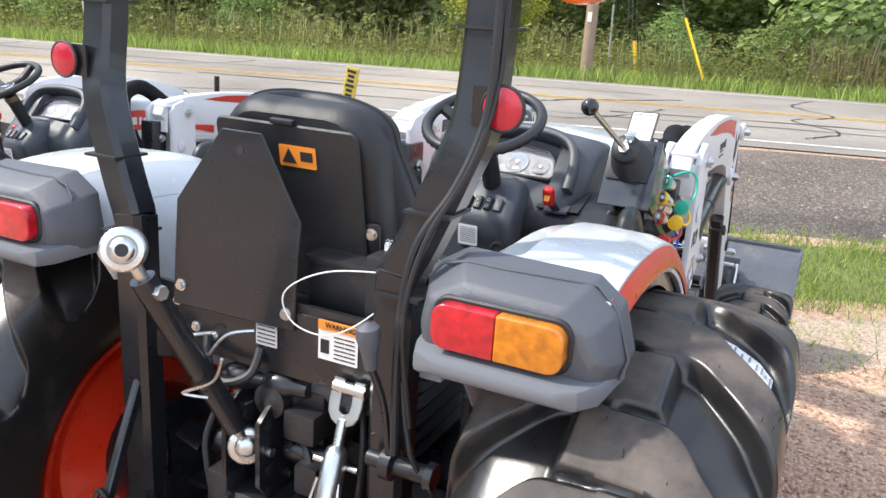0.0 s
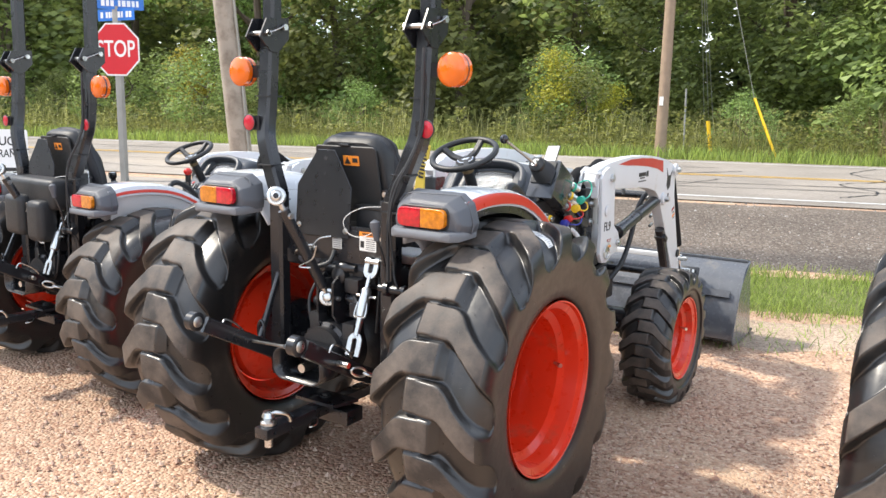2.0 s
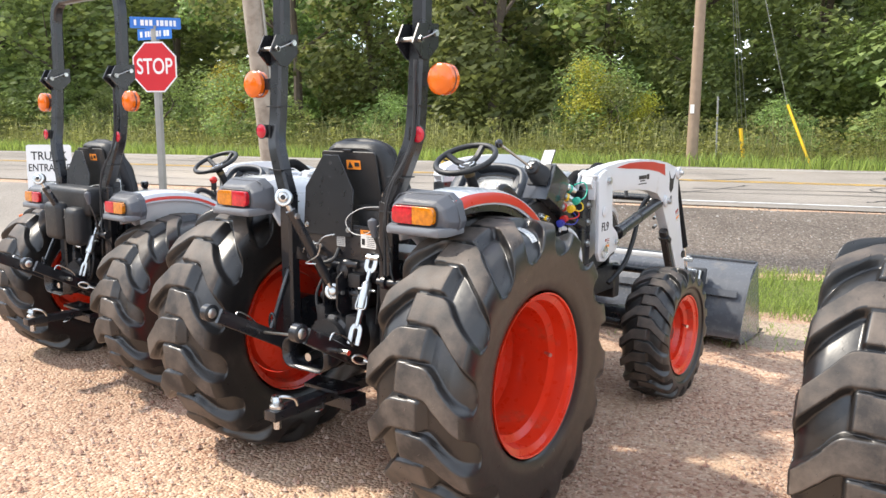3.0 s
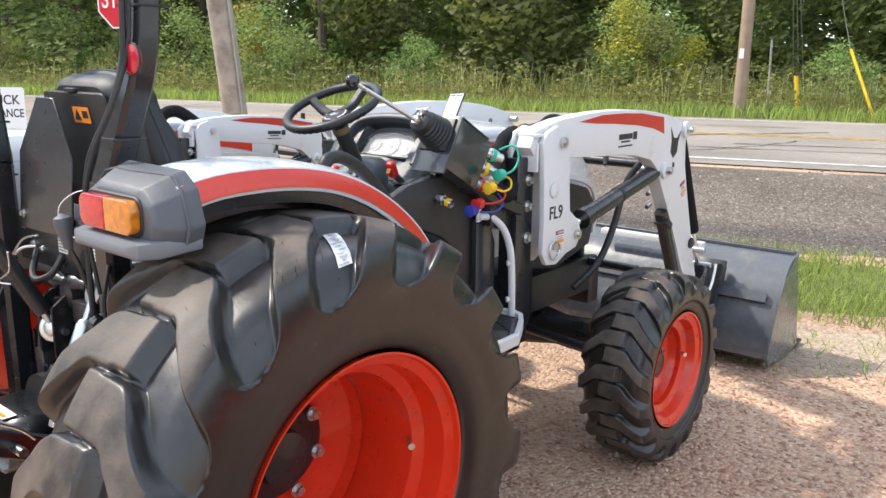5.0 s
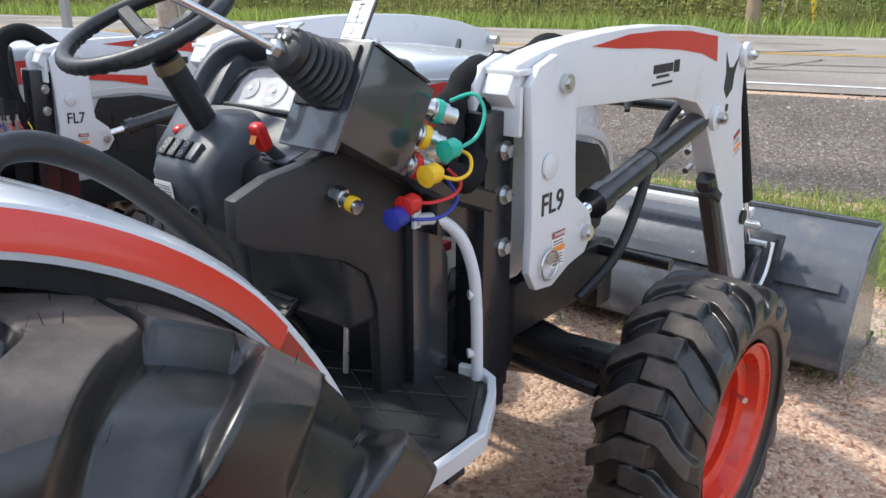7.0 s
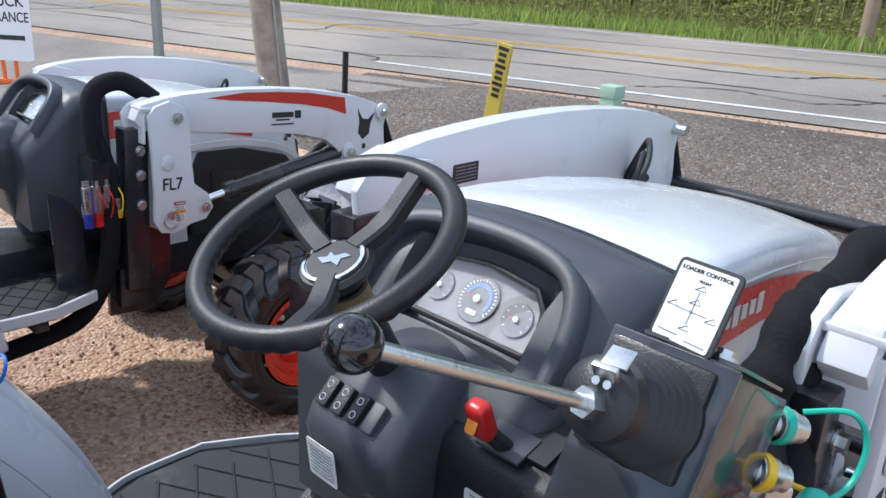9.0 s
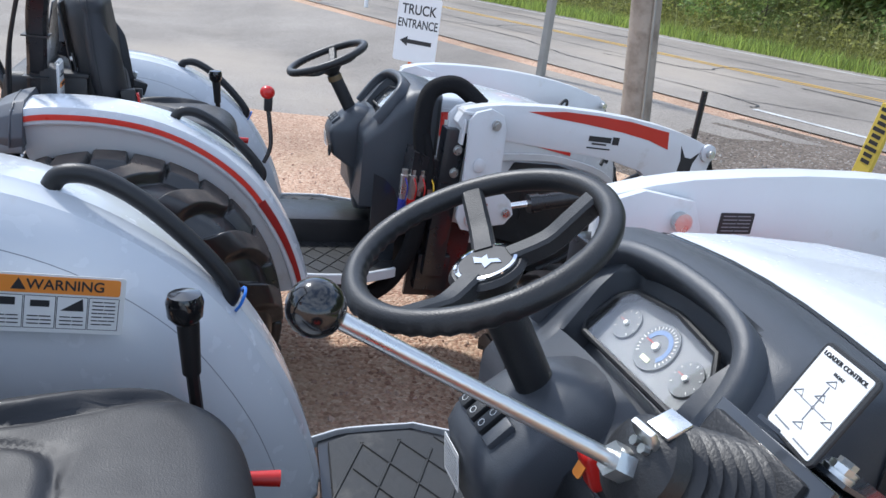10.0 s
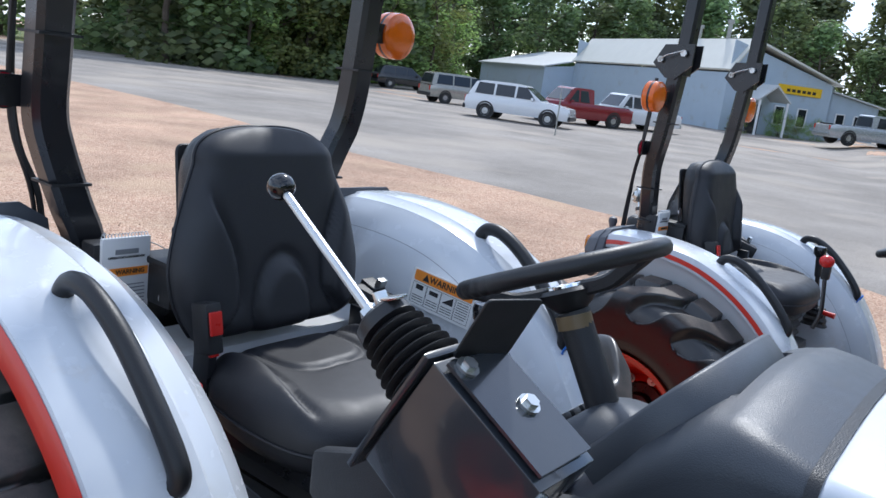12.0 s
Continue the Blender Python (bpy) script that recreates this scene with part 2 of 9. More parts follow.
GUNMETAL = mat("bucket_steel_paint", (0.085, 0.092, 0.105), 0.26, var=0.2, coat=0.5, dirt=(0.22, 0.19, 0.15), dirt_amt=0.08, bump=0.06)
RED_PL = mat("red_plastic", (0.54, 0.018, 0.014), 0.3, var=0.06)
LABEL = mat("white_label", (0.76, 0.76, 0.74), 0.45, var=0.05)
PAPER = mat("paper_print", (0.70, 0.71, 0.72), 0.5, var=0.05)
INK = mat("black_print", (0.02, 0.02, 0.022), 0.5, var=0.1)
GREY_INK = mat("grey_print", (0.22, 0.23, 0.25), 0.5, var=0.1)
WARN = mat("orange_label", (0.82, 0.27, 0.035), 0.42, var=0.05)
FLASH = mat("orange_flasher_lens", (0.72, 0.135, 0.004), 0.16, var=0.15, vscale=30, bump=0.2, bscale=160, coat=0.6)
AMBER = mat("amber_lens", (0.74, 0.19, 0.004), 0.12, var=0.75, vscale=60, trans=0.1, bump=0.3, bscale=120, coat=0.9)
RED_LENS = mat("red_lens", (0.50, 0.004, 0.016), 0.12, var=0.75, vscale=60, trans=0.05, bump=0.3, bscale=120, coat=0.9)
REFL = mat("red_reflector", (0.44, 0.010, 0.028), 0.22, var=0.2, vscale=60, bump=0.10, bscale=700, coat=0.5)
BLUE_PL = mat("blue_plastic", (0.02, 0.16, 0.60), 0.35)
YELLOW_PL = mat("yellow_plastic", (0.82, 0.50, 0.02), 0.38)
GREEN_PL = mat("teal_green_plastic", (0.02, 0.42, 0.30), 0.35)
DKBLUE_PL = mat("dark_blue_plastic", (0.03, 0.04, 0.30), 0.35)
BRASS = mat("brass", (0.62, 0.45, 0.16), 0.3, metal=1.0)
CLOTH = mat("black_hose_sleeve", (0.010, 0.010, 0.011), 0.85, var=0.25, spec=0.2, bump=0.6, bscale=160)
GALV = mat("galvanised_steel", (0.36, 0.36, 0.33), 0.5, metal=0.4, var=0.2, bump=0.1)
POLEWOOD = mat("weathered_pole_wood", (0.34, 0.30, 0.25), 0.8, var=0.35, vscale=3, bump=0.8, bscale=40, dirt=(0.16, 0.13, 0.10), dirt_amt=0.3)
POSTWOOD = mat("grey_post_wood", (0.30, 0.30, 0.28), 0.8, var=0.25, bump=0.6, bscale=50)
GLASS = mat("gauge_glass", (1, 1, 1), 0.04, var=0.0, trans=1.0, rvar=0.02)
DIAL = mat("dial_grey", (0.16, 0.172, 0.185), 0.6, var=0.05)
DIAL_DK = mat("dial_dark", (0.10, 0.112, 0.125), 0.6, var=0.05)
DIAL_BLUE = mat("dial_blue", (0.08, 0.16, 0.36), 0.5, var=0.05)
SIGNRED = mat("sign_red", (0.62, 0.018, 0.030), 0.36, var=0.06)
SIGNBLUE = mat("sign_blue", (0.02, 0.16, 0.55), 0.36, var=0.06)
SIGNWHITE = mat("sign_white", (0.80, 0.80, 0.80), 0.4, var=0.04)
YELLOWPOST = mat("faded_yellow_plastic", (0.62, 0.46, 0.07), 0.5, var=0.1)
PALEGREEN = mat("pale_green_plastic", (0.36, 0.52, 0.40), 0.55, var=0.08)
ORANGE_PL = mat("orange_plastic", (0.80, 0.16, 0.03), 0.4)
ROADWHITE = mat("road_paint_white", (0.62, 0.62, 0.60), 0.7, var=0.15, vscale=3, dirt=(0.22, 0.21, 0.20), dirt_amt=0.25)
ROADYELLOW = mat("road_paint_yellow", (0.62, 0.36, 0.045), 0.7, var=0.15, vscale=3, dirt=(0.22, 0.20, 0.17), dirt_amt=0.25)
SEAL = mat("crack_sealant", (0.035, 0.035, 0.037), 0.7, var=0.2)


def tree_mat(name, col, var=0.45):
    """Leaves: each clump its own green, some light let through."""
    m = bpy.data.materials.new(name)
    m.use_nodes = True
    N, L = m.node_tree.nodes.new, m.node_tree.links.new
    b = m.node_tree.nodes["Principled BSDF"]
    g = N("ShaderNodeNewGeometry")
    oi = N("ShaderNodeObjectInfo")
    mr = N("ShaderNodeMixRGB")
    mr.inputs["Color1"].default_value = (*[c * (1 - var) for c in col], 1)
    mr.inputs["Color2"].default_value = (col[0] * (1 + var * 1.3), col[1] * (1 + var), col[2] * (1 + var * 0.6), 1)
    L(g.outputs["Random Per Island"], mr.inputs["Fac"])
    hs = N("ShaderNodeHueSaturation")
    ma = N("ShaderNodeMapRange")
    ma.inputs["To Min"].default_value, ma.inputs["To Max"].default_value = 0.47, 0.53
    L(oi.outputs["Random"], ma.inputs["Value"])
    L(ma.outputs["Result"], hs.inputs["Hue"])
    mv = N("ShaderNodeMapRange")
    mv.inputs["To Min"].default_value, mv.inputs["To Max"].default_value = 0.7, 1.35
    L(oi.outputs["Random"], mv.inputs["Value"])
    L(mv.outputs["Result"], hs.inputs["Value"])
    L(mr.outputs["Color"], hs.inputs["Color"])
    L(hs.outputs["Color"], b.inputs["Base Color"])
    b.inputs["Roughness"].default_value = 0.55
    tr = N("ShaderNodeBsdfTranslucent")
    L(hs.outputs["Color"], tr.inputs["Color"])
    mx = N("ShaderNodeMixShader")
    mx.inputs["Fac"].default_value = 0.5
    L(b.outputs["BSDF"], mx.inputs[1])
    L(tr.outputs["BSDF"], mx.inputs[2])
    L(mx.outputs["Shader"], m.node_tree.nodes["Material Output"].inputs["Surface"])
    return m


LEAF = tree_mat("leaf_green", (0.225, 0.305, 0.105))
LEAF_DK = tree_mat("leaf_dark_green", (0.155, 0.220, 0.098))
LEAF_YL = tree_mat("leaf_yellow_green", (0.36, 0.34, 0.06))
WEED = tree_mat("weed_green", (0.25, 0.29, 0.10), 0.55)
LAWN = tree_mat("lawn_green", (0.25, 0.32, 0.085), 0.5)
REED = tree_mat("reed_tan_green", (0.33, 0.32, 0.17), 0.5)
BARK = mat("bark", (0.11, 0.085, 0.065), 0.9, var=0.35, bump=0.8, bscale=30)


def ground_mat(name, cols, stone=38.0, bump=0.8, big=0.35, rough=0.92, fleck=None):
    """Loose stone and soil: pebble cells, fine grain and broad stains."""
    m = bpy.data.materials.new(name)
    m.use_nodes = True
    N, L = m.node_tree.nodes.new, m.node_tree.links.new
    b = m.node_tree.nodes["Principled BSDF"]
    g = N("ShaderNodeNewGeometry")
    v = N("ShaderNodeTexVoronoi")
    v.inputs["Scale"].default_value = stone
    v.inputs["Randomness"].default_value = 1.0
    L(g.outputs["Position"], v.inputs["Vector"])
    cr = N("ShaderNodeValToRGB")
    el = cr.color_ramp.elements
    while len(el) < len(cols):
        el.new(0.5)
    for i, c in enumerate(cols):
        el[i].position, el[i].color = i / (len(cols) - 1), (*c, 1)
    sep = N("ShaderNodeSeparateColor")
    L(v.outputs["Color"], sep.inputs["Color"])
    L(sep.outputs["Red"], cr.inputs["Fac"])
    n = N("ShaderNodeTexNoise")
    n.inputs["Scale"].default_value, n.inputs["Detail"].default_value = big, 9
    n.inputs["Roughness"].default_value = 0.62
    L(g.outputs["Position"], n.inputs["Vector"])
    mr = N("ShaderNodeMapRange")
    mr.inputs["From Min"].default_value, mr.inputs["From Max"].default_value = 0.3, 0.7
    mr.inputs["To Min"].default_value, mr.inputs["To Max"].default_value = 0.68, 1.28
    L(n.outputs["Fac"], mr.inputs["Value"])
    mul = N("ShaderNodeMixRGB")
    mul.blend_type = "MULTIPLY"
    mul.inputs["Fac"].default_value = 1.0
    L(cr.outputs["Color"], mul.inputs["Color1"])
    L(mr.outputs["Result"], mul.inputs["Color2"])
    out = mul.outputs["Color"]
    if fleck:
        nf = N("ShaderNodeTexNoise")
        nf.inputs["Scale"].default_value, nf.inputs["Detail"].default_value = fleck[1], 8
        L(g.outputs["Position"], nf.inputs["Vector"])
        mf = N("ShaderNodeMapRange")
        mf.inputs["From Min"].default_value, mf.inputs["From Max"].default_value = 0.52, 0.66
        mf.inputs["To Max"].default_value = fleck[2]
        L(nf.outputs["Fac"], mf.inputs["Value"])
        mm = N("ShaderNodeMixRGB")
        mm.inputs["Color2"].default_value = (*fleck[0], 1)
        L(mf.outputs["Result"], mm.inputs["Fac"])
        L(out, mm.inputs["Color1"])
        out = mm.outputs["Color"]
    L(out, b.inputs["Base Color"])
    b.inputs["Roughness"].default_value = rough
    b.inputs["Specular IOR Level"].default_value = 0.25
    bp = N("ShaderNodeBump")
    bp.inputs["Strength"].default_value, bp.inputs["Distance"].default_value = bump, 0.012
    inv = N("ShaderNodeMath")
    inv.operation = "MULTIPLY"
    inv.inputs[1].default_value = -1.0
    L(v.outputs["Distance"], inv.inputs[0])
    L(inv.outputs[0], bp.inputs["Height"])
    L(bp.outputs["Normal"], b.inputs["Normal"])
    return m


GRAVEL = ground_mat("pink_tan_gravel", [(0.27, 0.145, 0.095), (0.48, 0.295, 0.20), (0.58, 0.40, 0.285), (0.42, 0.27, 0.185), (0.66, 0.50, 0.37)], 60.0, 1.0, 0.45, fleck=((0.56, 0.40, 0.265), 0.8, 0.55))
SANDY = ground_mat("tan_sandy_gravel", [(0.26, 0.19, 0.14), (0.42, 0.32, 0.24), (0.52, 0.41, 0.31), (0.36, 0.275, 0.21)], 70.0, 0.7, 0.6)
SHOULDER = ground_mat("dark_shoulder_gravel", [(0.095, 0.076, 0.062), (0.145, 0.117, 0.096), (0.19, 0.155, 0.128), (0.12, 0.098, 0.082), (0.28, 0.25, 0.215)], 52.0, 1.0, 0.6)
ASPHALT = ground_mat("worn_asphalt", [(0.215, 0.190, 0.165), (0.283, 0.252, 0.220), (0.345, 0.310, 0.272), (0.236, 0.210, 0.183)], 90.0, 0.5, 0.25, 0.85, fleck=((0.40, 0.345, 0.285), 0.22, 0.75))
SOIL = ground_mat("grassy_soil", [(0.09, 0.11, 0.035), (0.15, 0.18, 0.05), (0.12, 0.14, 0.045), (0.20, 0.19, 0.085)], 25.0, 0.9, 0.5)

# ---- the ground and the road ----
NX, NY = -0.287, 0.958          # the road's normal


def rise(x, y):
    s = NX * x + NY * y

    def ss(a, b):
        t = min(1, max(0, (s - a) / (b - a)))
        return t * t * (3 - 2 * t)
    far = min(1, max(0, (-x - 38) / 20))
    return 0.4 * far * far * (3 - 2 * far) * (1 - ss(5, 14)) + 0.45 * ss(4.6, 7.8) - 0.25 * ss(17.0, 20.0) + 0.5 * ss(21, 30)


def along(u, s, dz=0.0):
    """u metres along the road, s across it."""
    x, y = NY * u + NX * s, -NX * u + NY * s
    return (x, y, rise(x, y) + dz)


def steps(a, b, near, far):
    """Sample places that are dense near zero and sparse far out."""
    out, v = [0.0], 0.0
    while v < b:
        v += near + abs(v) * far
        out.append(min(v, b))
    v = 0.0
    while v > a:
        v -= near + abs(v) * far
        out.insert(0, max(v, a))
    return out


us, ss_ = steps(-900, 900, 0.5, 0.10), steps(-900, 900, 0.4, 0.08)
ss_ = sorted(set(ss_ + [4.6 + 0.2 * i for i in range(17)] + [16.5 + 0.5 * i for i in range(30)]))
bm = bmesh.new()
rows = []
for s in ss_:
    rows.append([Vector(along(u, s)) + Vector((0, 0, 0.012 * noise.noise(Vector((u * 0.5, s * 0.5, 0))) if abs(u) < 40 and s < 4.4 else 0)) for u in us])
loft(bm, rows, ring=False)
solid("ground", bm, GRAVEL, "pinkish tan crushed gravel lot", "ground", kind="structure")


def strip(name, s0, s1, u0, u1, mt, label, dz, kind="structure", step=2.0, cat="road", wob=0.0, parent=None):
    bm = bmesh.new()
    n = max(2, int(abs(u1 - u0) / step))
    k = max(2, int(abs(s1 - s0) / 0.4) + 1)
    rows = []
    for i in range(n + 1):
        u = u0 + (u1 - u0) * i / n
        a = s0 + wob * noise.noise(Vector((u * 0.9, 3.1, 0))) + 0.4 * wob * noise.noise(Vector((u * 4, 7.1, 0)))
        b = s1 + wob * noise.noise(Vector((u * 0.8, 9.7, 0))) + 0.4 * wob * noise.noise(Vector((u * 4, 1.1, 0)))
        rows.append([along(u, a + (b - a) * j / (k - 1), dz if 0 < j < k - 1 or not wob else -0.02) for j in range(k)])
    loft(bm, rows, ring=False)
    if parent is not None:
        return part(name, bm, mt, parent, label)
    return solid(name, bm, mt, label, cat, kind=kind)


road = strip("road", 7.95, 16.9, -400, 400, ASPHALT, "worn grey two-lane asphalt road", 0.016, step=4)
for nm, s0, s1, mt in (("edge_line", 8.45, 8.57, ROADWHITE), ("centre_line", 12.25, 12.35, ROADYELLOW), ("centre_line", 12.47, 12.57, ROADYELLOW), ("edge_line", 16.15, 16.27, ROADWHITE)):
    strip(nm, s0, s1, -400 if s0 > 9 else -4.6, 400, mt, "", 0.021, step=4, parent=road)
strip("edge_line", 8.45, 8.57, -400, -26, ROADWHITE, "", 0.021, step=4, parent=road)
strip("shoulder", 5.15, 8.1, -4.2, 120, SHOULDER, "dark loose shoulder gravel beside the road", 0.008, step=0.5, cat="gravel", wob=0.22)
strip("lawn_soil", 3.6, 5.4, -1.5, 120, SOIL, "mown grass strip soil", 0.012, step=0.5, cat="lawn", wob=0.3)
strip("sand_patch", 2.6, 3.9, -2.5, 40, SANDY, "pale sandy gravel beside the grass", 0.008, step=0.4, cat="gravel", wob=0.7)
strip("verge_soil", 16.9, 60, -400, 400, SOIL, "grassy verge beyond the road", 0.006, step=6, cat="verge", wob=0.2)

# ---- asphalt yard and far grass ----
def sheet(name, edge, far, mt, label, dz, cat, n=10, kind="structure"):
    """A skin between two lines of equal length, laid on the ground."""
    bm = bmesh.new()
    rows = []
    e = [Vector((*p, 0)) for p in edge]
    f = [Vector((*p, 0)) for p in far]
    e, f = curve_pts(e, 6), curve_pts(f, 6)
    for a, b in zip(e, f):
        row = []
        for j in range(n + 1):
            p = a.lerp(b, 0.004 if j == 1 else (j / n) ** 1.8)
            w = 0.25 * noise.noise(Vector((a.x * 0.8, a.y * 0.8, 0))) if j == 0 else 0
            row.append((p.x + w, p.y, rise(p.x, p.y) + (dz if j else -0.02)))
        rows.append(row)
    loft(bm, rows, ring=False)
    return solid(name, bm, mt, label, cat, kind=kind)


sheet("yard", [(-13.0, -60), (-11.4, -21.9), (-10.8, -15.2), (-9.6, -9.2), (-9.5, -6.0), (-9.3, -3.9), (-9.1, -2.0), (-7.8, 0.35), (-7.2, 1.3), (-6.9, 2.2), (-6.3, 3.4), (-5.6, 4.8), (-4.7, 6.45)],
      [(-120, -90), (-120, -60), (-120, -45), (-120, -35), (-120, -28), (-120, -24), (-120, -21), (-120, -19), (-120, -18), (-120, -17), (-120, -21), (-120, -25), (-120, -28.2)], ASPHALT, "worn grey asphalt yard and side road", 0.007, "yard", 26)
sheet("far_lawn", [(-28, -64), (-33, -56), (-38, -52), (-44, -49), (-60, -46)], [(-60, -140), (-70, -120), (-85, -110), (-100, -95), (-120, -80)], SOIL, "mown grass beyond the side road", 0.014, "lawn", 6)


# ---- leaves and trees ----
def leaf_cloud(rng, blobs, n, size, droop=0.2, tri=False):
    """Many small leaf faces gathered in uneven clumps; each leaf an island of its own."""
    v, f = [], []
    for c, r in blobs:
        for _ in range(int(n * r * r)):
            d = Vector((rng.gauss(0, 1), rng.gauss(0, 1), rng.gauss(0, 1))).normalized()
            p = c + Vector((d.x * r, d.y * r, d.z * r * 0.8)) * rng.uniform(0.55, 1.05)
            nrm = (d + Vector((rng.uniform(-0.8, 0.8), rng.uniform(-0.8, 0.8), rng.uniform(-0.2, 0.9)))).normalized()
            _, a, b = frame_of(nrm)
            s = size * rng.uniform(0.55, 1.3)
            k = len(v)
            if tri:
                v += [p - a * s * 0.8 - b * s * 0.3, p + b * s * 0.9, p + a * s - Vector((0, 0, droop * s))]
                f.append((k, k + 1, k + 2))
                continue
            v += [p - a * s, p + b * s * 0.55 - a * s * 0.1, p + a * s - Vector((0, 0, droop * s)), p - b * s * 0.55 - a * s * 0.1]
            f.append((k, k + 1, k + 2, k + 3))
    return v, f


def crown_mesh(seed, h, spread, mt, n=26, size=0.34, low=0.22, tri=False):
    rng = random.Random(seed)
    blobs = []
    for _ in range(34):
        t = rng.uniform(low, 1.0)
        w = spread * math.sin(math.pi * min(0.97, 0.18 + 0.80 * t)) ** 0.7
        a, q = rng.uniform(0, 6.28), rng.uniform(0.2, 1.0) ** 0.6
        blobs.append((Vector((math.cos(a) * w * q, math.sin(a) * w * q, h * t)), rng.uniform(0.10, 0.20) * h * 0.55 + 0.3))
    v, f = leaf_cloud(rng, blobs, n, size, tri=tri)
    me = bpy.data.meshes.new("crown")
    me.from_pydata(v, [], f)
    me.materials.append(mt)
    return me


def trunk_mesh(seed, h, r):
    rng = random.Random(seed)
    bm = bmesh.new()
    pts = [(0, 0, -0.3)] + [(rng.uniform(-0.15, 0.15) * k, rng.uniform(-0.15, 0.15) * k, h * 0.2 * k) for k in range(1, 5)]
    tube(bm, pts, lambda t: r * (1 - 0.75 * t), 8, step=3)
    for _ in range(7):
        z = h * rng.uniform(0.25, 0.7)
        a = rng.uniform(0, 6.28)
        L = h * rng.uniform(0.15, 0.3)
        tube(bm, [(0, 0, z), (math.cos(a) * L * 0.5, math.sin(a) * L * 0.5, z + L * 0.35), (math.cos(a) * L, math.sin(a) * L, z + L * 0.8)], lambda t: r * 0.4 * (1 - 0.8 * t), 6, step=3)
    return finish("trunk", bm, BARK)


# height, spread, leaf material, leaves, leaf size, lowest clump, trunk radius, label
KINDS = [(crown_mesh(k, h, sp, mt, n, sz, lo, tri), trunk_mesh(k, h, r), lab) for k, (h, sp, mt, n, sz, lo, r, lab, tri) in enumerate((
    (11.0, 3.2, LEAF, 360, 0.130, 0.02, 0.16, "leafy green broadleaf tree at the wood's edge", True),
    (13.0, 3.6, LEAF, 270, 0.145, 0.03, 0.20, "tall green broadleaf tree at the wood's edge", True),
    (14.5, 3.4, LEAF_DK, 36, 0.34, 0.03, 0.22, "tall dark green tree in the wood", False),
    (9.0, 2.8, LEAF, 360, 0.128, 0.0, 0.12, "bushy green tree at the wood's edge", True),
    (12.0, 2.2, LEAF_DK, 48, 0.28, 0.02, 0.18, "dark conifer in the wood", False),
    (4.2, 1.7, LEAF_YL, 300, 0.075, 0.05, 0.06, "small yellow-green tree among tall weeds", True),
    (3.0, 1.6, LEAF, 420, 0.062, 0.02, 0.05, "green roadside shrub among tall weeds", True),
    (11.5, 3.3, LEAF, 72, 0.195, 0.02, 0.17, "leafy green broadleaf tree at the wood's edge", False)))]


def tree(kind, x, y, k, turn):
    crown, trunk, label = KINDS[kind]
    name = "shrub" if kind == 6 else "tree"
    root = thing(name, pose(x, y, rise(x, y) - 0.05, 0, 0, turn) @ Matrix.Scale(k, 4), label, name, "roadside shrubs" if kind == 6 else "trees of the wood")
    share("trunk", trunk, root, Matrix())
    share("crown", crown, root, Matrix())


rng = random.Random(21)
for row, (s, gap, kinds) in enumerate(((25.5, 3.8, (0, 3, 3, 0, 1)), (30, 4.2, (1, 0, 7, 1, 7)), (35.5, 4.4, (7, 4, 7)), (42, 4.6, (2, 4)), (48, 4.0, (2, 4)))):
    u = -78 + row
    while u < 46:
        p = along(u, s + rng.uniform(-1.4, 1.4))
        if not (row == 0 and rng.random() < 0.25):
            near = -20 < u < 24 and row < 2
            pick = rng.choice(kinds)
            tree(pick if near or pick in (2, 4) else 7, p[0], p[1], rng.uniform(0.8, 1.25), rng.uniform(0, 360))
        u += gap * rng.uniform(0.7, 1.3) * (1 + abs(u) * 0.006)
for u, s, k in ((-2.7, 22.2, 0.72), (-0.9, 22.4, 0.5), (11.5, 21.5, 0.62), (-16, 22.4, 0.75), (17, 23, 0.8)):
    p = along(u, s)
    tree(5, p[0], p[1], k, rng.uniform(0, 360))
for _ in range(40):
    p = along(rng.uniform(-50, 34), rng.uniform(20.6, 24.4))
    tree(6, p[0], p[1], rng.uniform(0.55, 1.1), rng.uniform(0, 360))
# the wood round the far side of the yard
for k in range(16):
    t = k / 15
    for d, ks in ((0, (7, 7, 2)), (6, (2, 4)), (12, (4, 2)), (17, (2, 4))):
        x, y = -29 - 26 * t - d * 0.5 + rng.uniform(-1.5, 1.5), -50 + 6 * t - d + rng.uniform(-1.5, 1.5)
        if d or not 0.02 < t < 0.14:
            tree(rng.choice(ks), x - 2, y, rng.uniform(0.85, 1.2) * (1.1 - 0.25 * t), rng.uniform(0, 360))
for k in range(30):
    t = k / 29
    x, y = -78 - 36 * t + rng.uniform(-3, 3), -72 + 95 * t + rng.uniform(-3, 3)
    tree(rng.choice((2, 4)), x, y, rng.uniform(0.95, 1.25) * (1 - 0.25 * t), rng.uniform(0, 360))
for k in range(26):
    t = k / 25
    x, y = -90 - 34 * t + rng.uniform(-3, 3), -76 + 98 * t + rng.uniform(-2, 2)
    tree(2, x, y, rng.uniform(1.15, 1.4) * (1 - 0.2 * t), rng.uniform(0, 360))
for k in range(12):
    x, y = -20 + k * 5.0 - 48, -60 - 2 * k + rng.uniform(-4, 4)
    tree(rng.choice((2, 4)), x, y, rng.uniform(0.95, 1.2), rng.uniform(0, 360))


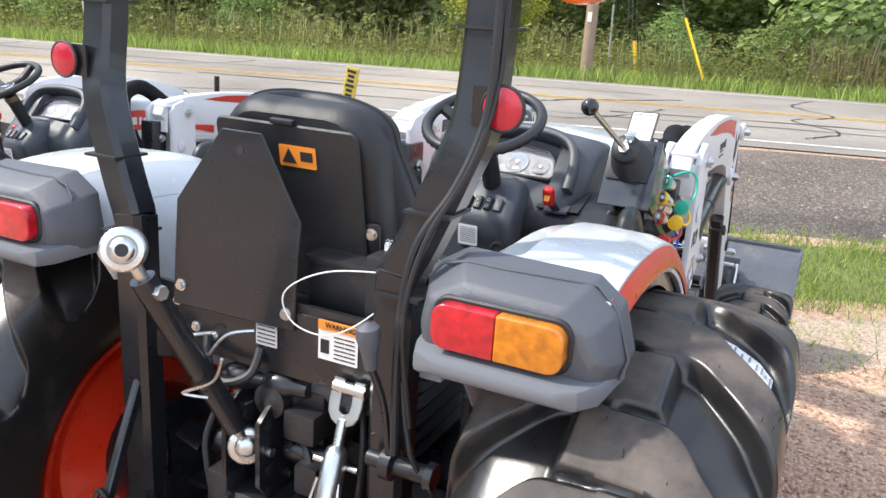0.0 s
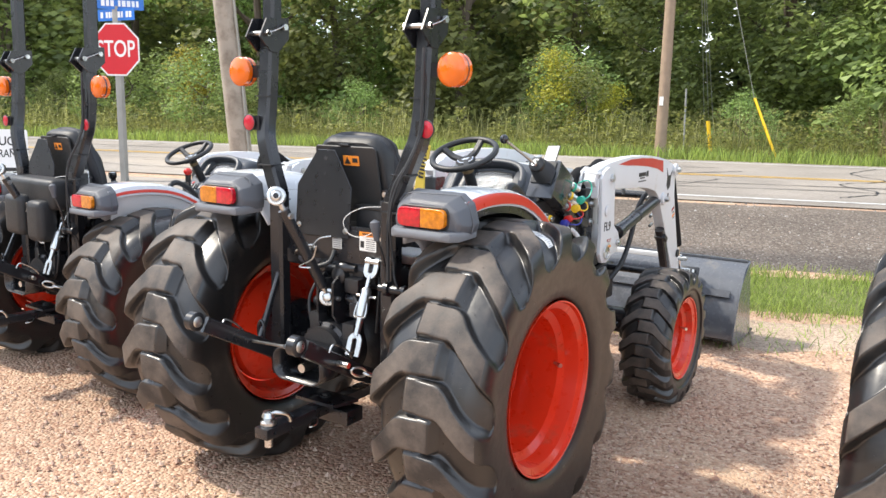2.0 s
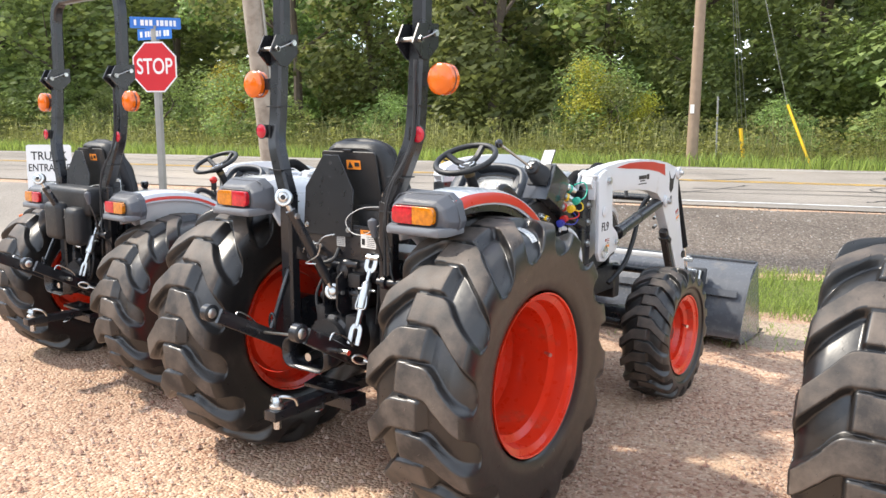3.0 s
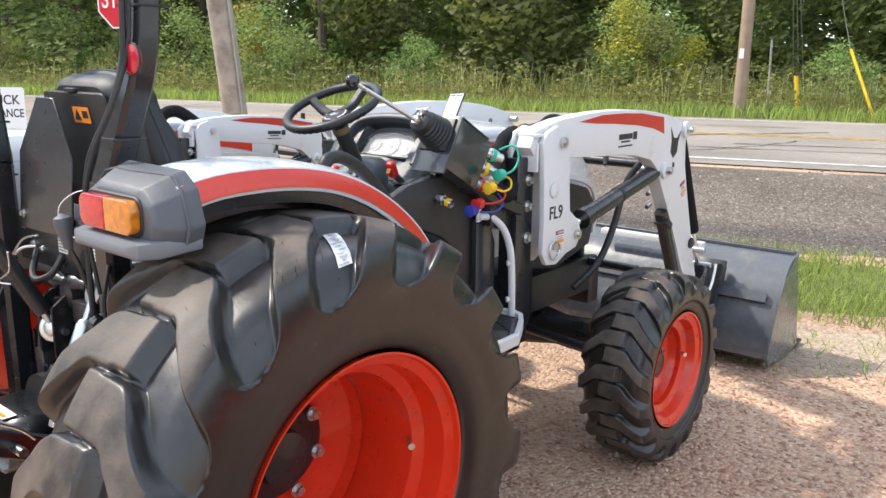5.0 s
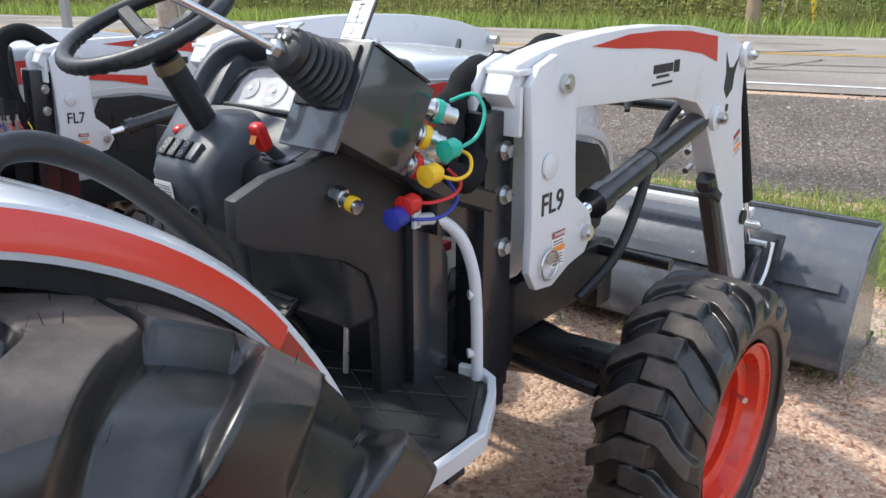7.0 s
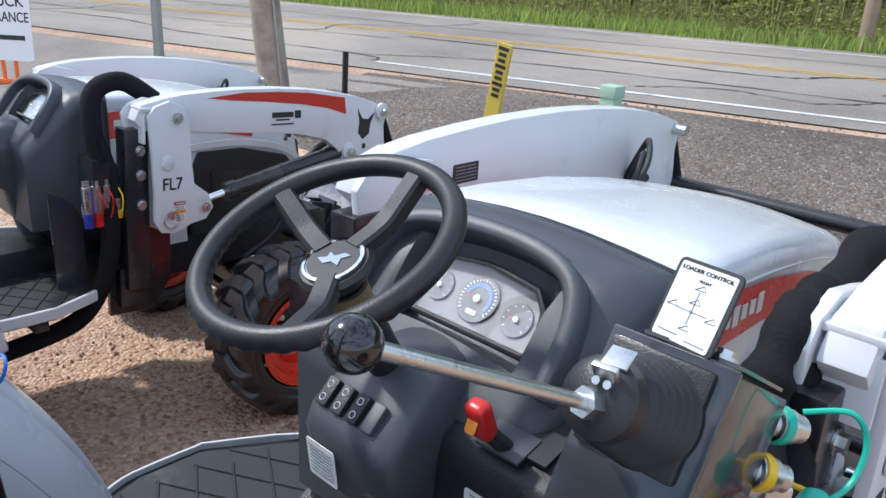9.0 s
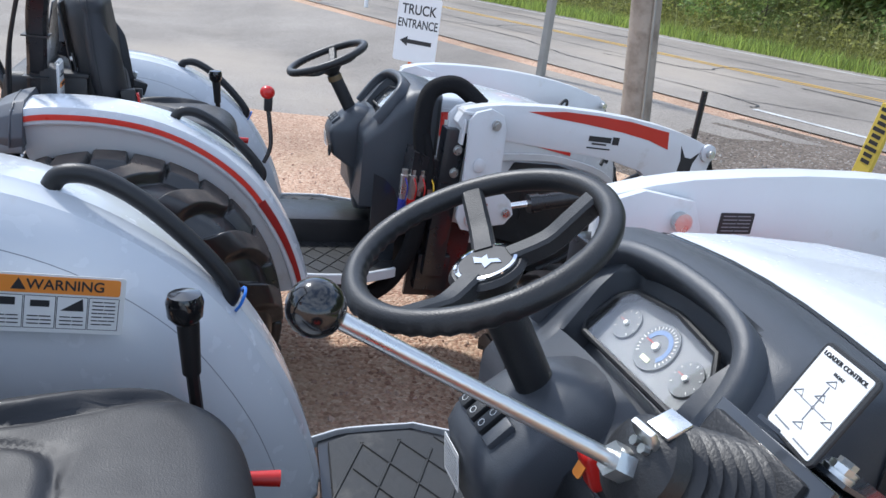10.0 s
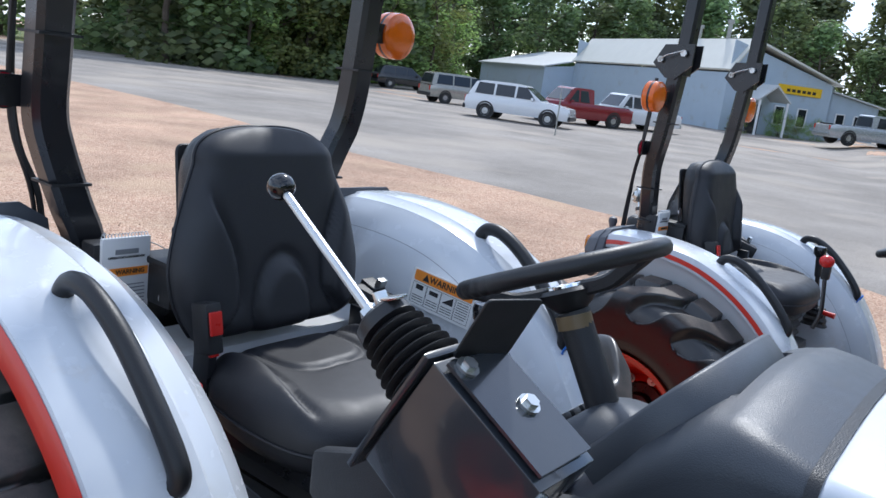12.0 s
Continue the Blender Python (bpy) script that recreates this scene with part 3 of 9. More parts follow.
# ---- grass ----
def blades(name, mt, spots, h0, h1, w, label, lean=0.35, seed=4, category="grass"):
    rng = random.Random(seed)
    v, f = [], []
    for x, y, k in spots:
        z = rise(x, y)
        h, a = rng.uniform(h0, h1) * k, rng.uniform(0, 6.28)
        lx, ly = rng.gauss(0, lean) * h, rng.gauss(0, lean) * h
        dx, dy = math.cos(a) * w, math.sin(a) * w
        i = len(v)
        v += [(x - dx, y - dy, z), (x + dx, y + dy, z), (x + lx * 0.4 + dx * 0.7, y + ly * 0.4 + dy * 0.7, z + h * 0.6), (x + lx * 0.4 - dx * 0.7, y + ly * 0.4 - dy * 0.7, z + h * 0.6), (x + lx, y + ly, z + h)]
        f += [(i, i + 1, i + 2, i + 3), (i + 3, i + 2, i + 4)]
    me = bpy.data.meshes.new(name)
    me.from_pydata(v, [], f)
    me.materials.append(mt)
    return tagged(new(name, me), label, category, kind="stuff")


rng = random.Random(77)


def scatter(n, u0, u1, s0, s1, clump=0.5, fade=None):
    out = []
    while len(out) < n:
        u, s = rng.uniform(u0, u1), rng.uniform(s0, s1)
        x, y, _ = along(u, s)
        g = noise.noise(Vector((x * 0.7, y * 0.7, 2.0))) * clump + 0.6
        if fade:
            g *= min(1, (s - s0) / fade, (s1 - s) / fade)
        if rng.random() < g:
            out.append((x, y, 0.75 + 0.5 * g))
    return out


blades("lawn_grass", LAWN, scatter(42000, -1.6, 11, 3.5, 5.5, 0.6, 0.45), 0.05, 0.12, 0.0035, "short mown green grass strip beside the lot", 0.5, 1)
blades("lawn_grass", LAWN, scatter(700, -1.0, 5, 2.5, 3.7, 1.1), 0.03, 0.10, 0.0035, "sparse grass tufts in the sandy gravel", 0.6, 2)
blades("verge_grass", LAWN, scatter(30000, -45, 30, 16.7, 20.5, 0.5), 0.18, 0.42, 0.012, "bright roadside grass", 0.35, 3)
blades("tall_weeds", WEED, scatter(46000, -60, 34, 18.8, 25.5, 0.7), 0.3, 0.85, 0.012, "tall mixed weeds along the ditch", 0.42, 5)
blades("cattails", REED, scatter(7000, 6, 34, 19.2, 24.5, 0.6), 1.1, 1.9, 0.012, "tan-green reeds along the ditch", 0.16, 6)
blades("cattails", REED, scatter(2500, -40, 4, 20.0, 24.5, 0.9), 0.8, 1.5, 0.012, "tan-green reeds along the ditch", 0.18, 7)


def sprays(n, u0, u1, s0, s1):
    v, f = [], []
    r = random.Random(9)
    for _ in range(n):
        x, y, z = along(r.uniform(u0, u1), r.uniform(s0, s1))
        h = r.uniform(0.5, 1.4)
        blobs = [(Vector((x + r.uniform(-0.2, 0.2), y + r.uniform(-0.2, 0.2), z + h * (0.3 + 0.7 * q))), 0.16) for q in (0.0, 0.3, 0.6, 1.0)]
        a, b = leaf_cloud(r, blobs, 420, 0.055)
        f += [tuple(i + len(v) for i in q) for q in b]
        v += a
    me = bpy.data.meshes.new("weed_leaves")
    me.from_pydata(v, [], f)
    me.materials.append(WEED)
    return tagged(new("weed_leaves", me), "leafy roadside weeds and goldenrod", "weeds", kind="stuff")


sprays(1500, -34, 30, 18.6, 25.0)


# ---- loose stones ----
def stones(name, n, mt, where, r0, r1, label):
    r = random.Random(31)
    v, f = [], []
    for _ in range(n):
        x, y = where(r)
        z = rise(x, y) + 0.008
        q = r.uniform(r0, r1) * (1 if r.random() < 0.9 else 1.7)
        k = len(v)
        a = r.uniform(0, 6.28)
        for j in range(5):
            t = a + j * 1.257
            v.append((x + math.cos(t) * q * r.uniform(0.7, 1.1), y + math.sin(t) * q * r.uniform(0.7, 1.1), z - 0.004))
        v.append((x + r.uniform(-0.3, 0.3) * q, y + r.uniform(-0.3, 0.3) * q, z + q * r.uniform(0.5, 0.9)))
        f += [(k + j, k + (j + 1) % 5, k + 5) for j in range(5)]
    me = bpy.data.meshes.new(name)
    me.from_pydata(v, [], f)
    me.materials.append(mt)
    return tagged(new(name, me), label, "gravel", kind="stuff")


def stone_mat(name, lo, hi):
    m = bpy.data.materials.new(name)
    m.use_nodes = True
    N, L = m.node_tree.nodes.new, m.node_tree.links.new
    b = m.node_tree.nodes["Principled BSDF"]
    g, c = N("ShaderNodeNewGeometry"), N("ShaderNodeValToRGB")
    c.color_ramp.elements[0].color, c.color_ramp.elements[1].color = (*lo, 1), (*hi, 1)
    L(g.outputs["Random Per Island"], c.inputs["Fac"])
    L(c.outputs["Color"], b.inputs["Base Color"])
    b.inputs["Roughness"].default_value = 0.9
    return m


PINK = stone_mat("pink_stone", (0.32, 0.18, 0.13), (0.62, 0.46, 0.36))
GREYST = stone_mat("grey_stone", (0.10, 0.09, 0.08), (0.36, 0.34, 0.31))
stones("lot_stones", 16000, PINK, lambda r: (r.gauss(0.6, 2.4), r.gauss(0.2, 2.4)), 0.004, 0.012, "loose pinkish crushed stones")


def on_shoulder(r):
    p = along(r.uniform(-4, 12), r.uniform(5.2, 8.0))
    return p[0], p[1]


stones("shoulder_stones", 2600, GREYST, on_shoulder, 0.006, 0.016, "loose grey stones on the road shoulder")

# ---- tractors ----
def tyre_mesh(R, W, rb, n, lug):
    """An industrial tread: broad bent lugs that interlock over the crown, with smooth rounded pockets between them down to the side wall."""
    h, r0 = W / 2, (R - lug) / R
    deep = (1 - r0) / 0.064

    def spline(keys, i, v):
        for p, q in zip(keys, keys[1:]):
            if v <= q[0]:
                f = (v - p[0]) / (q[0] - p[0])
                return p[i] + (q[i] - p[i]) * f
        return keys[-1][i]

    def ease(v):
        v = min(1.0, max(0.0, v))
        return v * v * (3 - 2 * v)
    # along the half section: lug across and radius, pocket across and radius, lean in pitches, half width of the lug
    keys = [(0.0, 0.0, 1.0, 0.0, r0, 0.0, 0.205), (0.20, 0.33, 0.999, 0.33, r0 * 0.998, -0.01, 0.205), (0.27, 0.43, 0.997, 0.43, r0 * 0.995, -0.06, 0.20), (0.37, 0.56, 0.993, 0.55, r0 * 0.988, -0.19, 0.185), (0.50, 0.74, 0.985, 0.72, r0 * 0.975, -0.35, 0.175), (0.61, 0.90, 0.970, 0.84, r0 * 0.95, -0.48, 0.17), (0.67, 0.970, 0.944, 0.91, r0 * 0.92, -0.55, 0.17), (0.73, 1.006, 0.908, 0.955, r0 * 0.895, -0.60, 0.17), (0.80, 1.026, 0.870, 0.985, r0 * 0.872, -0.645, 0.175), (0.86, 1.030, 0.840, 1.004, r0 * 0.855, -0.68, 0.185), (0.92, 1.026, 0.806, 1.012, r0 * 0.845, -0.705, 0.20), (0.97, 1.016, 0.778, 1.012, 0.778, -0.72, 0.22), (1.0, 1.004, 0.752, 1.004, 0.752, -0.72, 0.24)]
    nu, m = 38, 46
    us = [i / nu for i in range(nu + 1)]
    half = []
    for u in us:
        half.append([spline(keys, i, u) for i in range(1, 7)])
    for _ in range(2):      # soften the section
        half = [half[0]] + [[(half[i - 1][c] + 2 * half[i][c] + half[i + 1][c]) / 4 for c in range(6)] for i in range(1, nu)] + [half[-1]]
    wall = [(0.985, 0.72), (0.968, 0.55 * 0.70 + 0.45 * (rb + 0.10) / R), (0.955, (rb + 0.085) / R), (0.925, (rb + 0.062) / R), (0.895, (rb + 0.048) / R), (0.87, (rb + 0.036) / R), (0.80, (rb + 0.032) / R), (0.6, (rb + 0.028) / R)]
    cols = n * m
    verts, tops = [], []
    lines = []
    for sd in (-1, 1):
        rows = list(range(nu, 0, -1)) if sd < 0 else list(range(0, nu + 1))
        ends = [(sd, w) for w in wall]
        lines += [(e, None) for e in reversed(ends)] if sd < 0 else []
        lines += [(sd, i) for i in rows]
        lines += [(e, None) for e in ends] if sd > 0 else []
    for a, i in lines:
        if i is None:
            sd, (xf, rf) = a
            for k in range(cols):
                t = 2 * math.pi * (k / m + half[-1][4]) / n
                verts.append((sd * xf * h, R * rf * math.sin(t), R * rf * math.cos(t)))
                tops.append(0.0)
            continue
        xt, rt, xp, rp, lean, hw = half[i]
        u = us[i]
        for k in range(cols):
            best = 0.0
            for sd in (a, -a):
                x = xt if sd == a else -xt
                if x < -0.30:
                    continue
                ln, w = (lean, hw) if x >= 0 else (0.01, 0.205)
                v = (k / m + lean - (0.5 if sd > 0 else 0.0) - ln + 0.5) % 1.0 - 0.5
                # the pocket closes in a round end on the side wall
                shut = 0.0 if u < 0.80 or x < 0 else min(1.0, (u - 0.80) / 0.155)
                room = (0.5 - w) * math.sqrt(max(0.0, 1 - shut * shut))
                foot = 0.080 if v < 0 else 0.062
                if u > 0.45 and x > 0:
                    foot += 0.05 * ease((u - 0.45) / 0.3)
                d = (0.5 - abs(v)) - room          # > 0 on the lug
                g = ease(1.0 + d / foot) if d < 0 else 1.0
                if room < 0.01:
                    g = 1.0
                g *= ease((x + 0.30) / 0.055)
                best = max(best, g)
            x, r = xp + (xt - xp) * best, rp + (rt - rp) * best
            t = 2 * math.pi * (k / m + lean) / n
            verts.append((a * x * h, R * r * math.sin(t), R * r * math.cos(t)))
            tops.append(best if u < 0.66 else 0.0)
    faces, kinds = [], []
    rows = len(lines)
    for j in range(rows - 1):
        for k in range(cols):
            q = (j * cols + k, j * cols + (k + 1) % cols, (j + 1) * cols + (k + 1) % cols, (j + 1) * cols + k)
            faces.append(q)
            kinds.append(1 if min(tops[c] for c in q) > 0.93 else 0)
    # moulding hairs
    rng = random.Random(3)
    for _ in range(26 * n):
        c = rng.randrange(len(wall) * cols, len(verts) - (len(wall) + 1) * cols)
        p = Vector(verts[c])
        o = Vector((p.x * 0.35 if abs(p.x) > 0.9 * h else 0.0, p.y, p.z)).normalized()
        if abs(p.x) > 0.98 * h:
            o = Vector((math.copysign(1, p.x), 0.2 * rng.uniform(-1, 1), 0.3))
        tip = p + o * rng.uniform(0.006, 0.016) + Vector((rng.uniform(-0.004, 0.004), rng.uniform(-0.004, 0.004), 0))
        e, f = frame_of(tip - p)[:2]
        b0 = len(verts)
        for q, w in ((p, 0.0008), (tip, 0.0004)):
            for g in range(3):
                verts.append(q + e * (w * math.cos(g * 2.094)) + f * (w * math.sin(g * 2.094)))
        for g in range(3):
            faces.append((b0 + g, b0 + (g + 1) % 3, b0 + 3 + (g + 1) % 3, b0 + 3 + g))
            kinds.append(0)
    me = bpy.data.meshes.new("tyre")
    me.from_pydata([tuple(v) for v in verts], [], faces)
    me.materials.append(RUBBER)
    me.materials.append(TREAD)
    me.polygons.foreach_set("material_index", kinds)
    me.polygons.foreach_set("use_smooth", [True] * len(faces))
    me.flip_normals()
    return me


def rim_mesh(rb, W, dish):
    """A pressed steel rim: flanges, stepped well and a dished disc."""
    h = W / 2
    e = 0.006
    bm = bmesh.new()
    out = [(0.885 * h, rb + 0.027), (0.82 * h, rb + 0.024), (0.76 * h, rb), (0.50 * h, rb - 0.010), (0.42 * h, rb - 0.038), (-0.10 * h, rb - 0.045), (-0.42 * h, rb - 0.038), (-0.50 * h, rb - 0.01), (-0.76 * h, rb), (-0.80 * h, rb + 0.024), (-0.86 * h, rb + 0.026)]
    lathe_x(bm, out + [(x * (1 - 0.01), r - e) for x, r in out[::-1]], 72)
    d = dish * h
    disc = [(d + 0.05, rb - 0.048), (d + 0.02, rb - 0.06), (d, rb - 0.11), (d - 0.02, rb * 0.48), (d, rb * 0.36), (d, 0.03)]
    lathe_x(bm, disc + [(x - 0.012, r) for x, r in disc[::-1]], 72)
    return finish("rim", bm, ORANGE, 30)


def make_wheel(name, parent, x, y, z, R, W, rb, n, lug, dish, flip, meshes):
    """Wheel > tyre, hub, nuts, valve. flip: a left-hand wheel."""
    key = (R, W)
    if key not in meshes:
        hub = bmesh.new()
        d = dish * W / 2
        turned(hub, (d - 0.02, 0, 0), (1, 0, 0), [(0, rb * 0.40), (0.03, rb * 0.38), (0.035, rb * 0.24), (0.07, rb * 0.22), (0.075, 0.0)], 24)
        turned(hub, (d - 0.03, 0, 0), (-1, 0, 0), [(0, rb * 0.5), (0.10, rb * 0.5), (0.13, rb * 0.34), (0.2, rb * 0.3)], 24)
        nut = bmesh.new()
        bolt(nut, (0, 0, 0), (1, 0, 0), 0.013, 0.020)
        valve = bmesh.new()
        cyl(valve, (0, 0, 0), (0.03, 0, -0.02), 0.006)
        cyl(valve, (0.026, 0, -0.018), (0.04, 0, -0.027), 0.009)
        meshes[key] = (tyre_mesh(R, W, rb, n, lug), rim_mesh(rb, W, dish), finish("hub", hub, BLACK), finish("wheel_nut", nut, STEEL), finish("valve", valve, STEEL))
    tm, rm, hm, nm, vm = meshes[key]
    m = pose(x, y, z) @ (pose(0, 0, 0, 0, 0, 180) if flip else Matrix())
    # a left-hand wheel is turned about, so its tread is mirrored to keep the lugs' way
    w = share(name, rm, parent, m)
    t = share("tyre", tm, w, Matrix.Diagonal((1, -1, 1, 1)) if flip else Matrix())
    tagged(t, "black rubber tyre with dusty bent tread lugs")
    share("hub", hm, w, Matrix())
    d = dish * W / 2
    for k in range(8 if rb > 0.25 else 6):
        a = 2 * math.pi * (k + 0.3) / (8 if rb > 0.25 else 6)
        share("wheel_nut", nm, w, pose(d + 0.004, rb * 0.46 * math.sin(a), rb * 0.46 * math.cos(a)))
    a = 1.456
    share("valve", vm, w, pose(0.36 * W / 2, (rb - 0.05) * math.sin(a), (rb - 0.05) * math.cos(a), -90))
    return w


def lens_outline(s, x0, x1, z, h, r, inner):
    """Half of a long lens: round corners at its free end, square at the joint."""
    pts = []
    for i in range(6):
        a = radians(90 * i / 5)
        pts.append((x1 - r + r * math.sin(a), z + h - r + r * math.cos(a)))
    for i in range(6):
        a = radians(90 * i / 5)
        pts.append((x1 - r + r * math.cos(a), z - h + r - r * math.sin(a)))
    pts += [(x0, z - h), (x0, z + h)]
    if inner:
        pts = [(x0 + x1 - x, q) for x, q in pts]
    return [(s * x, q) for x, q in pts]


ARCH = [(-0.34, 1.325), (-0.25, 1.342), (-0.12, 1.345), (0.0, 1.334), (0.10, 1.312), (0.20, 1.272), (0.30, 1.212), (0.39, 1.135), (0.46, 1.045), (0.52, 0.945), (0.565, 0.84), (0.595, 0.74), (0.605, 0.69)]


def arch_frames():
    p = curve_pts([(0, a, b) for a, b in ARCH], 3)
    out = []
    for i, q in enumerate(p):
        d = (p[min(i + 1, len(p) - 1)] - p[max(i - 1, 0)]).normalized()
        out.append((q, Vector((0, d.z, -d.y))))       # place, inward way
    return out


def sweep_fender(bm, section, a=0, b=None, lift=0.0):
    fr = arch_frames()[a:b]
    loft(bm, [[Vector((x, 0, 0)) + q + n * (dd - lift) for x, dd in section] for q, n in fr], ring=False)


def fender(parent, s, small=False):
    """White mudguard: crowned top, rolled outer lip, inner wall to the floor; stripe, grey tail block, tail lamp, grab rail."""
    bm = bmesh.new()
    top = [(0.652, 0.066), (0.662, 0.064), (0.6645, 0.058), (0.6625, 0.034), (0.653, 0.013), (0.62, 0.003), (0.53, 0.0), (0.500, 0.001), (0.492, 0.006), (0.455, 0.014), (0.446, 0.022), (0.412, 0.048), (0.384, 0.092), (0.366, 0.15)]
    rows = []
    for q, n in arch_frames():
        row = [Vector((s * x, 0, 0)) + q + n * d for x, d in top]
        last = row[-1]
        for k in (0.35, 0.7, 1.0):
            low = 0.70 + 0.43 * min(1, max(0, (0.10 - last.y) / 0.32))
            z = last.z + (low - last.z) * k
            row.append(Vector((s * (0.362 - 0.012 * k), last.y + 0.02 * k, min(last.z, z))))
        rows.append(row)
    loft(bm, rows, ring=False)
    t = part("fender", bm, WHITE, parent, "glossy white mudguard with an orange-red stripe", sharp=24)
    so = t.modifiers.new("thick", "SOLIDIFY")
    so.thickness, so.offset = 0.006, -1
    # stripe on the outer face
    bm = bmesh.new()
    fr = arch_frames()
    loft(bm, [[Vector((s * x, 0, 0)) + q + n * d for x, d in (((0.6672, 0.050), (0.6665, 0.042), (0.6650, 0.033)) if small else ((0.6675, 0.0575 - 0.006 * k), (0.6660, 0.036), (0.6565, 0.0145 + 0.008 * k)))] for q, n, k in [(q, n, i / len(fr)) for i, (q, n) in enumerate(fr)][0:24]], ring=False)
    part("stripe", bm, STRIPE, t, "orange-red stripe")
    bm = bmesh.new()
    loft(bm, [[Vector((s * x, 0, 0)) + q + n * d for x, d in ((0.6675, 0.052 - 0.010 * k), (0.6660, 0.040), (0.6610, 0.024 + 0.006 * k))] for q, n, k in [(q, n, (i - 23) / 12) for i, (q, n) in enumerate(fr)][23:34]], ring=False)
    part("stripe", bm, STRIPE_DK, t, "dark red end of the stripe")
    # black under-lip
    bm = bmesh.new()
    loft(bm, [[Vector((s * x, 0, 0)) + q + n * d for x, d in (((0.650, 0.064), (0.630, 0.13), (0.600, 0.185)) if small else ((0.650, 0.062), (0.648, 0.092), (0.45, 0.11)))] for q, n in fr[:34]], ring=False)
    part("inner_lip", bm, WHITE_DULL if small else BLACK, t)
    # grey tail block: flat facets with a chamfered top
    bm = bmesh.new()
    rows = []
    for y, x0, x1, z0, z1, c in ((-0.396, 0.405, 0.645, 1.212, 1.298, 0.020), (-0.386, 0.394, 0.658, 1.204, 1.311, 0.026), (-0.362, 0.382, 0.667, 1.200, 1.322, 0.030), (-0.332, 0.370, 0.675, 1.200, 1.334, 0.032), (-0.300, 0.362, 0.678, 1.205, 1.342, 0.032)):
        rows.append([(s * x, y, z) for x, z in ((x0, z0), (x1, z0), (x1 + 0.012, z0 + 0.035), (x1 - 0.008, z1 - c), (x1 - 0.05, z1), (x0 + 0.06, z1 + 0.004), (x0 + 0.004, z1 - c), (x0 - 0.006, z0 + 0.035))])
    loft(bm, rows)
    bmesh.ops.recalc_face_normals(bm, faces=bm.faces)
    bevelled(bm, bm.faces, 0.005, 2)
    cap = part("tail_block", bm, CAP_GREY, t, "dark grey moulded plastic tail block", sharp=30)
    bm = bmesh.new()
    rows = []
    for y, x0, x1, z0, z1 in ((-0.432, 0.425, 0.618, 1.186, 1.204), (-0.424, 0.398, 0.645, 1.180, 1.212), (-0.39, 0.384, 0.668, 1.180, 1.216), (-0.305, 0.366, 0.680, 1.188, 1.218)):
        rows.append([(s * ((x0 + x1) / 2 + px), y, (z0 + z1) / 2 + pz) for px, pz in rounded(x1 - x0, z1 - z0, 0.008, 3)])
    loft(bm, rows)
    # lighter than the block: light on the ledge's rear face is put into its colour
    part("ledge", bm, LEDGE_LIT_GREY, cap)
    bm = bmesh.new()
    tube(bm, [(s * 0.380, -0.350, 1.300), (s * 0.40, -0.345, 1.325), (s * 0.44, -0.342, 1.334), (s * 0.50, -0.342, 1.333), (s * 0.60, -0.335, 1.334), (s * 0.632, -0.330, 1.332), (s * 0.664, -0.334, 1.304), (s * 0.688, -0.338, 1.238), (s * 0.680, -0.340, 1.205)], 0.0030, 6, smooth=False)
    part("rib", bm, CAP_GREY, cap)
    for x0, x1, mt, nm in ((0.420, 0.517, RED_LENS, "red tail lens"), (0.518, 0.618, AMBER, "amber turn lens")):
        bm = bmesh.new()
        w = x1 - x0
        plate(bm, lens_outline(s, x0, x1, 1.256, 0.034, 0.022, x0 < 0.45), "y", -0.392, -0.420, 0.007, 3)
        tl = part("tail_lamp", bm, mt, cap, nm)
    bm = bmesh.new()
    plate(bm, [(s * 0.519 + px, 1.256 + pz) for px, pz in rounded(0.212, 0.082, 0.026, 5)], "y", -0.388, -0.400, 0.003)
    part("lamp_frame", bm, PLASTIC, cap)
    # panel line round the inner wall
    bm = bmesh.new()
    tube(bm, [Vector((s * 0.3925, 0, 0)) + q + n * 0.080 for q, n in fr[4:32]], 0.0012, 5, smooth=False)
    part("panel_line", bm, GREY_INK, t)
    # grab rail
    bm = bmesh.new()
    o = 0.535
    e = 0.022
    tube(bm, [(s * o + e, 0.128, 1.270), (s * o + e, 0.130, 1.302), (s * (o - 0.001) + e, 0.152, 1.322), (s * (o - 0.004) + e, 0.20, 1.318), (s * (o - 0.008) + e, 0.27, 1.278), (s * (o - 0.012) + e, 0.35, 1.205), (s * (o - 0.016) + e, 0.405, 1.140), (s * (o - 0.016) + e, 0.415, 1.110), (s * (o - 0.01) + e, 0.40, 1.088)], 0.0165, 12)
    part("grab_rail", bm, GRIP, t, "black textured grab rail")
    bm = bmesh.new()
    cyl(bm, (s * o + e, 0.128, 1.262), (s * o + e, 0.128, 1.292), 0.022)
    part("rail_foot", bm, WHITE, t)
    if s < 0:
        bm = bmesh.new()
        tube(bm, [(s * (o - 0.035) + 0.024 * math.cos(a), 0.43 + 0.01 * math.sin(a), 1.10 + 0.020 * math.sin(a)) for a in (k * 0.7 for k in range(10))], 0.003, 6)
        part("cable_tie", bm, BLUE_PL, t, "bright blue tie")
    return t


